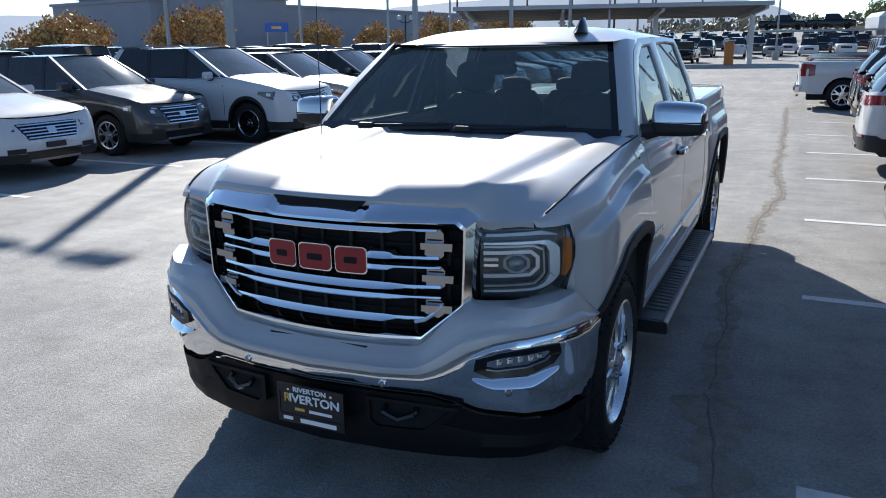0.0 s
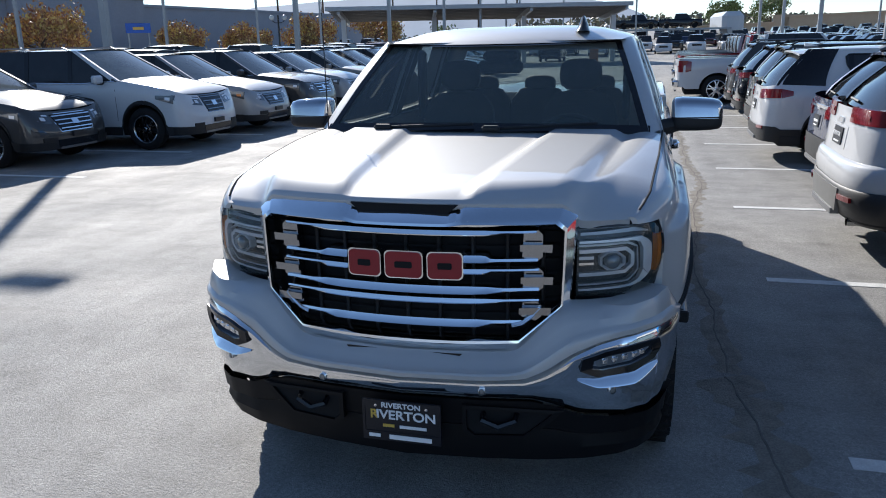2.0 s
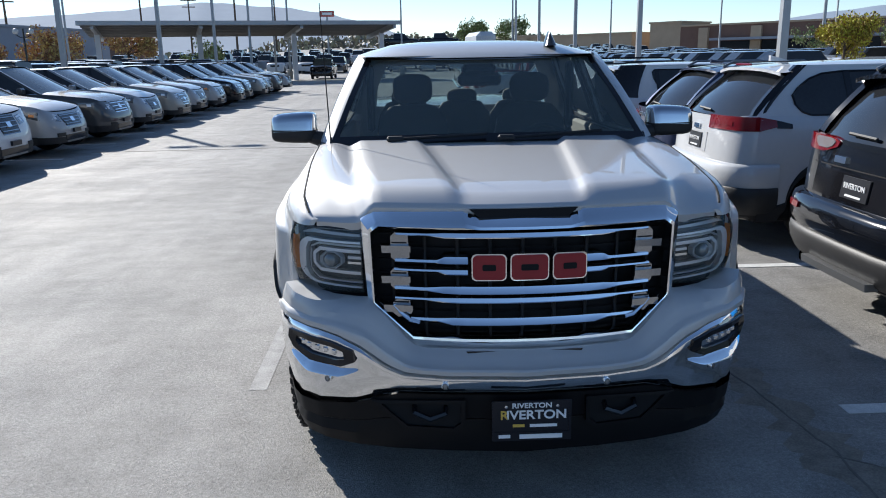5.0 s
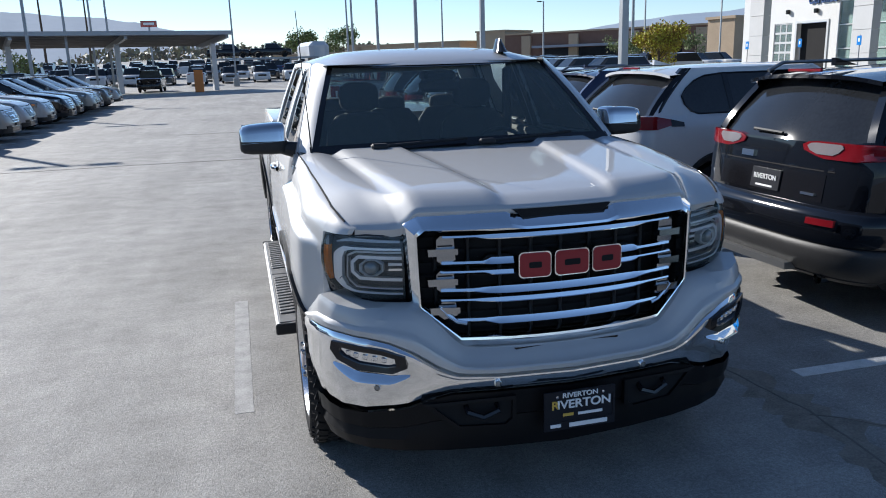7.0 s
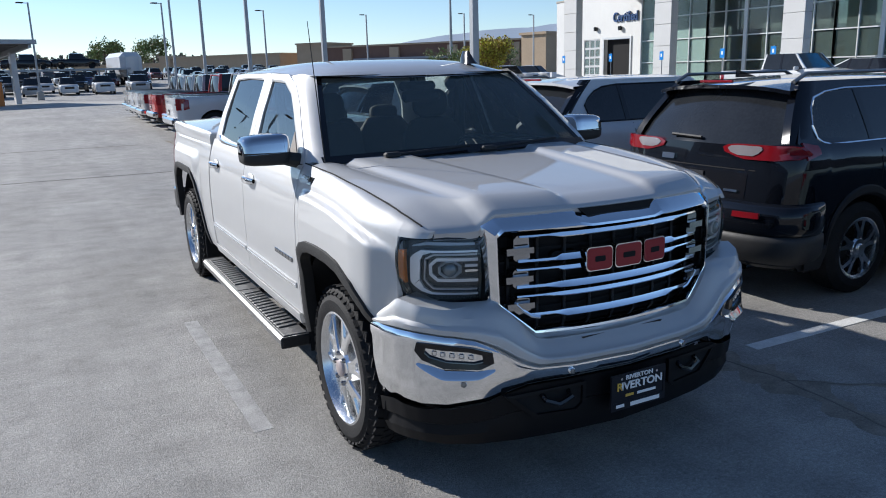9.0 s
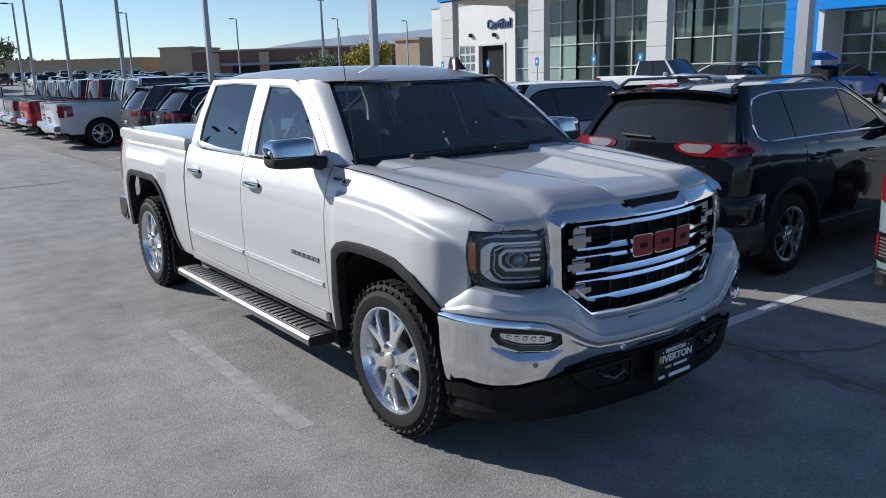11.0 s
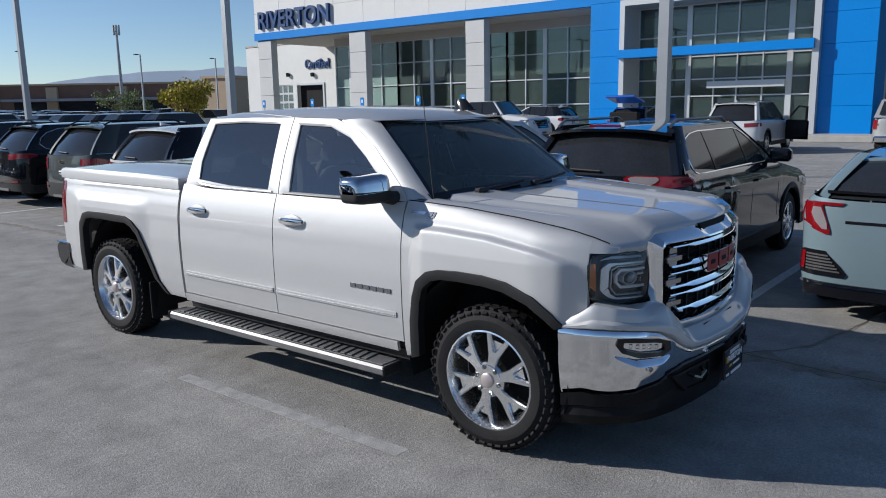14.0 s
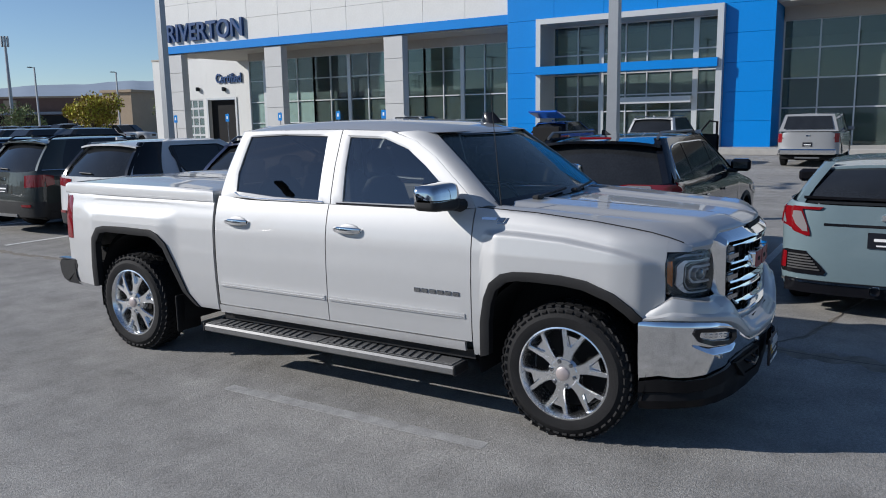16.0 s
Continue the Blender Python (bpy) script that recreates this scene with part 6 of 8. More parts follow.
def cushion(name, c, s, mat=None, p=3.5, tilt=0.0):
    bm = bmesh.new()
    bmesh.ops.create_uvsphere(bm, u_segments=16, v_segments=10, radius=1)
    for v in bm.verts:
        q = v.co
        k = (abs(q.x) ** p + abs(q.y) ** p + abs(q.z) ** p) ** (-1 / p)
        v.co = Matrix.Rotation(tilt, 3, "X") @ Vector((s[0] * q.x * k, s[1] * q.y * k, s[2] * q.z * k)) + Vector(c)
    return part(name, bm, mat or FABRIC, interior)


for x in (-0.40, 0.40):
    cushion("front_seat", (x, 1.62, 1.13), (0.25, 0.085, 0.36), tilt=-0.2)
    cushion("headrest", (x, 1.70, 1.58), (0.135, 0.05, 0.10), tilt=-0.1)
    cushion("seat_cushion", (x, 1.38, 0.80), (0.25, 0.27, 0.09))
for x in (-0.45, 0, 0.45):
    cushion("rear_seat", (x, 2.62, 1.10), (0.24, 0.08, 0.36), tilt=-0.12)
    cushion("rear_headrest", (x, 2.67, 1.47), (0.12, 0.05, 0.07))
cushion("console", (0, 1.35, 0.78), (0.13, 0.45, 0.18))
bm = bmesh.new()
rows = []
for y, z in ((0.50, 1.315), (0.62, 1.318), (0.80, 1.305), (0.93, 1.27), (0.96, 1.18), (0.90, 0.95), (0.85, 0.60)):
    rows.append([(u * 0.90, y + 0.03 * u * u - 0.03 * gauss(u - 0.45, 0.2) * (1 if z < 1.3 else 0), z + 0.02 * gauss(u - 0.45, 0.22) * (1 if y > 0.7 else 0)) for u in span(-1, 1, 21)])
grid(bm, rows)
part("dashboard", bm, FABRIC, interior)
bm = bmesh.new()
mm = Matrix.Translation((0.40, 1.02, 1.20)) @ Matrix.Rotation(radians(65), 4, "X")
tube(bm, [mm @ Vector((0.19 * math.cos(a), 0.19 * math.sin(a), 0)) for a in span(0, 2 * math.pi, 25)], 0.016, 6, caps=False)
for a in (0, math.pi, -math.pi / 2):
    tube(bm, [mm @ Vector((0, 0, -0.03)), mm @ Vector((0.18 * math.cos(a), 0.18 * math.sin(a), 0))], 0.016, 5)
part("steering_wheel", bm, PLASTIC, interior)
bm = bmesh.new()
box(bm, (0, 1.03, 1.655), (0.26, 0.05, 0.075), 0.02)
box(bm, (0, 1.08, 1.715), (0.20, 0.16, 0.06), 0.02)
part("rear_view_mirror", bm, PLASTIC, interior)
bm = bmesh.new()
box(bm, (0, 1.75, 0.55), (1.75, 2.25, 0.12), 0.02)
part("cabin_floor", bm, DARK, interior)
for sgn in (-1, 1):
    bm = bmesh.new()
    box(bm, (sgn * 0.90, 1.75, 0.95), (0.06, 2.1, 0.70), 0.02)
    part("door_card", bm, TAUPE, interior)
    bm = bmesh.new()
    box(bm, (sgn * 0.69, 1.77, 1.52), (0.05, 0.10, 0.46), 0.02)
    part("inner_pillar", bm, FABRIC, interior)

# bed: tonneau cover, tailgate, tail lights, rear bumper
bm = bmesh.new()
rows = []
for y, dz in ((2.874, -0.02), (2.884, 0.0), (2.90, 0.006), (3.0, 0.014), (3.4, 0.022), (4.0, 0.024), (4.55, 0.018), (4.74, 0.010), (4.785, 0.002), (4.80, -0.02)):
    xe = side_x(min(y, 4.76), 1.25) - 0.002
    up = 0.006 * (y - 2.9)
    top = 1.372 + up
    half = [(xe - 0.006, 1.284 + up), (xe, 1.290 + up), (xe - 0.001, 1.350 + up), (xe - 0.006, 1.364 + up + dz * 0.3), (xe - 0.020, top + dz * 0.6)]
    for e in (0.93, 0.86, 0.70, 0.63, 0.58, 0.45, 0.33, 0.27, 0.12):
        rib = 0.018 * smooth01((e - 0.28) / 0.05) * smooth01((0.68 - e) / 0.08) * smooth01((y - 2.95) / 0.1) * smooth01((4.6 - y) / 0.1)
        half.append((xe * e, top + dz + rib - 0.010 * e ** 6))
    rows.append([(-x, y, z) for x, z in half] + [(0, y, top + dz)] + [(x, y, z) for x, z in half[::-1]])
vs = grid(bm, rows)
for k in (0, -1):
    grid(bm, [rows[k], [(x, y, 1.284 + 0.006 * (y - 2.9)) for x, y, z in rows[k]]])
part("tonneau_cover", bm, SILVER, truck, "hard silver tonneau cover over the bed", sharp=30)
bm = bmesh.new()
grid(bm, [[(u * 0.80, 4.775 - 0.02 * u * u + 0.012 * math.sin(3 * f), 0.62 + 0.72 * f) for u in span(-1, 1, 9)] for f in span(0, 1, 7)])
part("tailgate", bm, SILVER, truck)
for sgn in (-1, 1):
    bm = bmesh.new()
    rows = []
    for z in span(0.90, 1.275, 7):
        y0 = 4.70 + 0.02 * (z - 0.9)
        rows.append([(sgn * (side_x(y0 - 0.03, z) + 0.004), y0 - 0.045 + 0.03 * abs(z - 1.09), z), (sgn * (side_x(y0, z) + 0.010), y0, z), (sgn * (side_x(4.76, z) + 0.002), 4.765, z), (sgn * 0.90, 4.795, z), (sgn * 0.81, 4.795, z)])
    grid(bm, rows)
    part("tail_light", bm, REDLENS, truck, "red tail light")
bm = bmesh.new()
rows = []
for dz, dy in ((0.69, -0.02), (0.70, 0.0), (0.66, 0.02), (0.56, 0.02), (0.50, -0.01), (0.48, -0.06)):
    rows.append([(u * 0.97, 4.90 + dy - 0.02 * abs(u) ** 3 - (0.22 if abs(u) > 0.999 else 0), dz) for u in [-1, -0.98, -0.9, -0.5, 0, 0.5, 0.9, 0.98, 1]])
grid(bm, rows)
part("rear_bumper", bm, GLOSSBLACK, truck, "dark rear step bumper")
for sgn in (-1, 1):
    bm = bmesh.new()
    prism(bm, [(4.60, 0.690), (4.66, 0.705), (4.90, 0.690), (4.925, 0.655), (4.91, 0.56), (4.87, 0.505), (4.80, 0.50), (4.70, 0.585)], lambda u, v, d: (sgn * d, u, v), 0.90, 0.968)
    bmesh.ops.bevel(bm, geom=bm.edges[:], offset=0.008, segments=2, affect="EDGES")
    part("bumper_end", bm, PLASTIC, truck)
    bm = bmesh.new()
    box(bm, (sgn * 0.94, 4.79, 0.704), (0.07, 0.24, 0.012), 0.004)
    part("step_pad", bm, DARKCHROME, truck)
    bm = bmesh.new()
    box(bm, (sgn * 0.86, 3.36, 0.36), (0.24, 0.02, 0.30), 0.006, None)
    part("mud_flap", bm, RUBBER, truck)
# frame, and boxes whose near-black colour stands in for the shaded underside
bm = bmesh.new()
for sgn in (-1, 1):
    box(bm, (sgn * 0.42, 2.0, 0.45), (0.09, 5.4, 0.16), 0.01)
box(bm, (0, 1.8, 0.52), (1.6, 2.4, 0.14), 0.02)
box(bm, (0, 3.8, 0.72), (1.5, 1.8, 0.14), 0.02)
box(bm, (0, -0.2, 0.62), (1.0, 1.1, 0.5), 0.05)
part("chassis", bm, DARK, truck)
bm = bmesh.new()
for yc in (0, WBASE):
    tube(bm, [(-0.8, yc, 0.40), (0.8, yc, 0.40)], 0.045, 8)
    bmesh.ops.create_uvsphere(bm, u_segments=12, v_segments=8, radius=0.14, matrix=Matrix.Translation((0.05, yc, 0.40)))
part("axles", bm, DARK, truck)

# running boards
BOARDMETAL = material("weathered_board_alloy", (0.25, 0.25, 0.25), 0.45, 0.8, vary=0.15, scale=15)
TREADRIB = material("worn_tread_rib", (0.10, 0.10, 0.10), 0.55, vary=0.2, scale=30)
for sgn in (-1, 1):
    board = new("running_board")
    board.parent = truck
    board["label"] = "brushed alloy running board with black tread pads"
    bm = bmesh.new()
    prof = [(0.935, 0.310), (0.955, 0.300), (1.078, 0.303), (1.094, 0.314), (1.096, 0.348), (1.082, 0.362), (1.0, 0.365), (0.935, 0.362)]
    vs = grid(bm, [[(sgn * x, y, z) for x, z in prof] for y in (0.685, 0.70, 1.5, 2.3, 2.895, 2.91)], close=True)
    bm.faces.new(vs[0])
    bm.faces.new(vs[-1][::-1])
    part("board", bm, BOARDMETAL, board, sharp=30)
    for y in (0.680, 2.914):
        bm = bmesh.new()
        box(bm, (sgn * 1.016, y, 0.334), (0.168, 0.022, 0.066), 0.008)
        part("end_cap", bm, PLASTIC, board)
    for y0, y1 in ((0.705, 1.785), (1.80, 2.885)):
        bm = bmesh.new()
        box(bm, (sgn * 1.006, (y0 + y1) / 2, 0.3665), (0.136, y1 - y0, 0.006), 0.002)
        pad = part("tread_pad", bm, TREADRIB, board)
        n = 14
        for k in range(n):
            y = y0 + 0.14 + (k + 0.5) * (y1 - y0 - 0.20) / n
            bm = bmesh.new()
            box(bm, (0, 0, 0), (0.118, 0.040, 0.008), 0.003, Matrix.Translation((sgn * 1.006, y, 0.3735)) @ Matrix.Rotation(sgn * -0.16, 4, "Z"))
            part("rib", bm, TREADRIB, pad, smooth=False)
            bm = bmesh.new()
            box(bm, (0, 0.027, 0), (0.118, 0.013, 0.0022), 0.0, Matrix.Translation((sgn * 1.006, y, 0.3705)) @ Matrix.Rotation(sgn * -0.16, 4, "Z"))
            part("groove", bm, DARK, pad, smooth=False)
    for y in (0.9, 1.8, 2.7):
        bm = bmesh.new()
        box(bm, (sgn * 0.87, y, 0.345), (0.16, 0.05, 0.04), 0.01)
        part("bracket", bm, PLASTIC, board)
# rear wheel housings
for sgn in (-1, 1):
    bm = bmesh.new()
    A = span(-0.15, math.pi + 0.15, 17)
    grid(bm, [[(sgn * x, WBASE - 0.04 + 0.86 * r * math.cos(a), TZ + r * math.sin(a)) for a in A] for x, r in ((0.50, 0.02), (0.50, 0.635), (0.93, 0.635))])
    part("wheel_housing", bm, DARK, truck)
# wheels
for yc in (0, WBASE):
    for sgn in (-1, 1):
        mm = Matrix.Translation((sgn * 0.868, yc, TZ)) @ (Matrix.Rotation(math.pi, 4, "Z") if sgn > 0 else Matrix.Identity(4)) @ Matrix.Rotation(radians(12), 4, "X")
        wheel(truck, "wheel", mm, TR - 0.006, 0.265, 0.275, 6, DULLMETAL, tread=True, nuts=6, segs=56, forked=True)
# side badges as plain marks
for sgn in (-1, 1):
    for k in range(6):
        bm = bmesh.new()
        y = 0.715 + 0.058 * k
        box(bm, (sgn * (side_x(y, 0.80) + 0.003), y, 0.803), (0.008, 0.046, 0.027), 0.002)
        part("side_badge", bm, DARKCHROME, truck, smooth=False)
    for k, (y, z, w, h, mt) in enumerate(((0.505, 1.283, 0.10, 0.016, DULLMETAL), (0.425, 1.280, 0.040, 0.024, DARKCHROME), (0.392, 1.276, 0.014, 0.030, DARKCHROME), (0.42, 1.258, 0.05, 0.007, DARKCHROME))):
        bm = bmesh.new()
        prism(bm, [(y - w / 2, z - h / 2), (y + w / 2, z - h / 2), (y + w / 2 - h * 0.4, z + h / 2), (y - w / 2 - h * 0.4, z + h / 2)], lambda u, v, d: (sgn * (fender_x(u, v) + d), u, v), -0.004, 0.004)
        part("fender_badge", bm, mt, truck, smooth=False)

# ---- parked cars in their stalls ----
SUV = dict(L=4.65, W=1.86, H=1.69, WB=2.72, FO=0.92, R=0.36, cowlz=1.13, belt=1.10, hoodf=0.99)


def kind_of(**kw):
    d = dict(SUV)
    d.update(kw)
    return d


def stall(x, y, turn=90):
    return pose(x, y, 0, 0, 0, turn)


TAILROW, NOSEROW = "cars backed to the aisle", "cars nosed to the aisle"


def tail_in(K, x, y, label, name="car"):
    """Parked with its tail at x, nose away from the aisle."""
    return parked_car(K, stall(x + K["L"] - K["FO"], y), name, label, TAILROW)


def nose_out(K, x, y, label, name="car"):
    """Parked with its nose at x, towards the aisle."""
    return parked_car(K, stall(x - K["FO"], y), name, label, NOSEROW)


tail_in(kind_of(L=4.62, WB=2.69, FO=0.97, paint=BLACK, H=1.70, belt=1.17, cowlz=1.14, tail=(1.09, 1.215, 0.30), tailskew=0.02, tailclear=True, dealer=True,
                tailrows=((1.095, 0.52, 0.14), (1.110, 0.44, 0.03), (1.140, 0.33, 0.008), (1.175, 0.31, 0.010), (1.197, 0.36, 0.03), (1.205, 0.44, 0.10)), rails=ALU, clearrows=((1.122, 0.46, 0.34), (1.142, 0.39, 0.30), (1.172, 0.36, 0.27), (1.190, 0.39, 0.28), (1.196, 0.44, 0.30)), recess=GLOSSBLACK, recessw=0.56, platez=0.90, mark=(0.25, 1.065), reflz=0.70,
                R=0.365, tumble=0.2, handle=BLACK, clad_f=0.12, bumpout=0.07,
                bumper=(("rear_bumper", BLACK, ((0.785, 0.002), (0.778, 0.045), (0.760, 0.072), (0.70, 0.082), (0.62, 0.082), (0.565, 0.070), (0.548, 0.048))),
                        ("bumper_lower", CLADDING, ((0.552, 0.052), (0.542, 0.068), (0.50, 0.074), (0.42, 0.066), (0.35, 0.035), (0.29, -0.03)))), rtop=3.22, rbot=3.53, quarter=0.16, spoil=0.14, tailin=0.14, bpil=1.60, spokes=5,
                dlo=((0.05, 0.98, 3.06), (0.09, 0.93, 3.15), (0.16, 0.98, 3.20), (0.35, 1.08, 3.22), (0.6, 1.30, 3.18), (0.75, 1.46, 3.12), (0.83, 1.58, 2.98), (0.87, 1.75, 2.75))),
        2.45, 1.20, "glossy black compact SUV with chrome window trim and roof rails")
tail_in(kind_of(L=4.60, WB=2.69, FO=0.93, paint=WHITE, H=1.71, belt=1.18, cowlz=1.12, tail=(1.09, 1.215, 0.30), tailskew=0.01, tailtip=True, dealer=True, dpillar=GLOSSBLACK, quarter=0.05, chrome=False, clad_f=0.2, platez=0.95, rtop=3.05, rbot=3.52, spoil=0.16, tailin=0.10, reflz=0.50, recess=WHITE, bumpergrey=True, bumpout=0.055,
                bumper=(("rear_bumper", WHITE, ((0.80, 0.002), (0.79, 0.030), (0.77, 0.046), (0.70, 0.056), (0.63, 0.052), (0.585, 0.038))),
                        ("bumper_lower", CLADDING, ((0.59, 0.045), (0.575, 0.058), (0.50, 0.060), (0.42, 0.050), (0.35, 0.025), (0.29, -0.03)))),
                dlo=((0.10, 0.90, 2.92), (0.16, 0.95, 3.00), (0.30, 1.05, 3.06), (0.46, 1.18, 3.08), (0.60, 1.30, 3.02), (0.75, 1.46, 2.92), (0.84, 1.58, 2.80), (0.88, 1.72, 2.60))),
        2.42, 4.02, "white SUV with black lower cladding and wide red tail lights")
tail_in(kind_of(L=4.5, WB=2.67, FO=0.90, paint=DARKBLUE, tailbar=True, H=1.66, belt=1.06, tail=(0.86, 1.0, 0.38), rails=ALU, quarter=0.40, clad=True, clad_f=0.42, rtop=2.85, rbot=3.42),
        2.75, 6.75, "dark blue SUV with silver lower bumper")
tail_in(kind_of(L=4.65, WB=2.73, FO=0.93, paint=WHITE, H=1.66, belt=1.07, tail=(0.92, 1.05, 0.40), dpillar=GLOSSBLACK, quarter=0.62, clad_f=0.28, chrome=False,
                dlo=((0.06, 0.95, 2.38), (0.12, 0.95, 2.44), (0.30, 1.05, 2.52), (0.60, 1.28, 2.62), (0.80, 1.52, 2.64), (0.86, 1.62, 2.60))),
        2.35, 9.45, "white SUV with dark floating rear pillar and red tail lights")
tail_in(kind_of(L=4.75, WB=2.75, FO=0.92, paint=GREENGREY, H=1.70, belt=1.08, tail=(0.84, 1.05, 0.62), tailskew=0.04, rails=GLOSSBLACK, quarter=0.42, clad_f=0.34),
        2.55, 12.15, "dark green-grey SUV with tall red corner lights")
tail_in(kind_of(L=4.70, WB=2.71, FO=0.93, paint=BLACK, H=1.69, belt=1.10, tail=(0.96, 1.07, 0.44), rtop=3.10, rbot=3.58, quarter=0.2,
                dlo=((0.05, 0.95, 3.00), (0.12, 0.95, 3.14), (0.30, 1.05, 3.24), (0.5, 1.22, 3.20), (0.7, 1.42, 3.05), (0.84, 1.58, 2.80), (0.87, 1.72, 2.60))),
        2.55, 14.9, "black SUV with a chrome window outline")
tail_in(kind_of(L=4.75, WB=2.75, FO=0.93, paint=GREY, H=1.72, belt=1.08, tail=(0.95, 1.06, 0.44), rails=ALU, quarter=0.4),
        2.6, 17.6, "dark grey SUV with narrow red tail lights")
# small blue hatchback
tail_in(kind_of(L=4.50, W=1.80, WB=2.70, FO=0.86, paint=LIGHTBLUE, H=1.44, belt=1.03, hoodf=0.76, cowlz=0.93, cowl=0.25, wtop=1.15, rtop=2.75, rbot=3.40, R=0.34, tail=(0.80, 0.98, 0.50), tailskew=0.10, tumble=0.2, quarter=0.35, clad=False, mirrorpaint=GLOSSBLACK, spoil=0.06, tailin=0.02, alloy=GLOSSBLACK, sill=0.2, sport=True, grille=(0.36, 0.42, 0.6), lampz=0.66),
        2.72, -1.52, "pale blue hatchback with boomerang red tail lights")

# the row with noses to the aisle
nose_out(kind_of(paint=WHITE, grille=(0.52, 0.58, 0.80), bars=5, H=1.71), -8.20, 4.58, "white SUV with wide chrome-barred grille")
nose_out(kind_of(paint=GREY, grille=(0.46, 0.56, 0.82), bars=4, H=1.74, lampz=0.775), -8.35, 7.40, "dark grey SUV with chrome grille and five-spoke wheels")
nose_out(kind_of(L=5.0, W=1.97, WB=2.90, FO=0.95, paint=WHITE, H=1.85, belt=1.20, hoodf=1.09, cowlz=1.25, R=0.385, grille=(0.36, 0.66, 0.95), barmat=DARKCHROME, lampz=0.865, rails=ALU, alloy=DARKCHROME, spokes=6), -7.20, 9.85, "large white SUV with black grille and dark wheels")
EDGE = nose_out(kind_of(L=4.78, W=1.92, WB=2.85, FO=0.98, paint=SILVERB, H=1.72, amber=True, grille=(0.44, 0.60, 0.82), barmat=DARKCHROME, lampz=0.775), -7.25, 12.45, "silver SUV with mesh grille")
ATLAS = nose_out(kind_of(L=5.0, W=1.98, WB=2.98, FO=0.98, paint=GREY, H=1.76, belt=1.12, hoodf=1.03, cowlz=1.13, grille=(0.46, 0.70, 0.92), bars=3, lampz=0.815, rails=ALU, R=0.38), -7.2, 15.1, "dark grey SUV with three-bar chrome grille")
PALE = nose_out(kind_of(paint=SILVERB, grille=(0.42, 0.58, 0.82), barmat=GLOSSBLACK), -7.3, 17.8, "pale silver SUV with dark grille")
BEIG = nose_out(kind_of(paint=BEIGE, grille=(0.36, 0.56, 0.86), bars=3, H=1.72), -7.25, 20.5, "champagne SUV with V-shaped chrome grille")
DARKS = nose_out(kind_of(paint=BLACK, grille=(0.44, 0.56, 0.84), bars=4, H=1.72, rails=ALU), -7.25, 28.7, "black SUV with chrome grille")


def repeat(ob, x, y, turn, label, group=NOSEROW):
    c = copy_thing(ob, pose(x, y, 0, 0, 0, turn))
    return tagged(c, label, "car", group)


random.seed(5)
for k, (src, what) in enumerate(((PALE, "pale silver SUV with dark grille"), (EDGE, "silver SUV with mesh grille"), (DARKS, "black SUV with chrome grille"), (BEIG, "champagne SUV with V-shaped chrome grille"), (PALE, "pale silver SUV with dark grille"), (ATLAS, "dark grey SUV with three-bar chrome grille"), (EDGE, "silver SUV with mesh grille"))):
    y = (23.25, 26.0, 31.45, 34.2, 36.9, 39.6, 42.35)[k]
    repeat(src, -8.2 - random.uniform(0, 0.25), y, 90 + random.uniform(-1, 1), what)

# pickups backed to the aisle
PK = dict(L=5.85, W=2.02, H=1.92, WB=3.75, FO=0.98, R=0.40, belt=1.22, hoodf=1.16, cowlz=1.28, cowl=0.50, wtop=1.05, rtop=2.60, rbot=2.72, quarter=0.06, bpil=1.72, tumble=0.15, tailin=0.0, tail=(0.88, 1.20, 0.85), tailskew=0.0, bed=True, lampz=0.96, grille=(0.60, 0.70, 1.05), bars=4, clad=False, clad_f=0.36, sill=0.42, spoil=0.02, chrome=True, nose=0.26)


def pick(**kw):
    d = dict(PK)
    d.update(kw)
    return d


P_WHITE = tail_in(pick(paint=WHITE), 1.42, 20.75, "white pickup truck with black rear bumper and red tail lights", "pickup")
P_SILVER = tail_in(pick(paint=SILVERB), 1.75, 23.2, "silver pickup truck with chrome bumper", "pickup")
P_RED = tail_in(pick(paint=RED), 1.6, 25.9, "red pickup truck with chrome bumper", "pickup")
for ob in (P_WHITE, P_SILVER, P_RED):
    tagged(ob, category="pickup truck")
for k, (src, y, what) in enumerate(((P_SILVER, 28.6, "silver pickup truck with chrome bumper"), (P_WHITE, 31.3, "white pickup truck with black rear bumper and red tail lights"), (P_WHITE, 34.0, "white pickup truck with black rear bumper and red tail lights"), (P_SILVER, 36.8, "silver pickup truck with chrome bumper"))):
    tagged(copy_thing(src, stall(1.55 + 5.85 - 0.98 + 0.1 * k, y)), what, "pickup truck", TAILROW)
# by the showroom
tagged(copy_thing(P_WHITE, pose(25.6, 16.6, 0.18, 0, 0, 2)), "white pickup truck parked before the showroom", "pickup truck", "vehicles by the showroom")
parked_car(kind_of(paint=WHITE, H=1.66, pillar=GLOSSBLACK, quarter=0.5), pose(31.0, 20.9, 0.18, 0, 0, 182), "car", "white crossover parked along the showroom glass", "vehicles by the showroom")
EXPL = parked_car(kind_of(L=5.03, W=2.0, WB=2.86, FO=0.95, H=1.88, belt=1.16, hoodf=1.05, cowlz=1.16, paint=WHITE, rails=GLOSSBLACK, tail=(0.96, 1.10, 0.50), R=0.385), pose(28.2, 7.0, 0, 0, 0, 90), "car", "white SUV with one front door open", "vehicles by the showroom")
bm = bmesh.new()
dm = Matrix.Translation((-1.0, 0.55, 0)) @ Matrix.Rotation(radians(58), 4, "Z")
grid(bm, [[dm @ Vector((-0.02 + 0.05 * (1 - abs(f - 0.5)), y, 0.42 + 0.70 * f)) for y in span(0, 1.05, 5)] for f in span(0, 1, 5)])
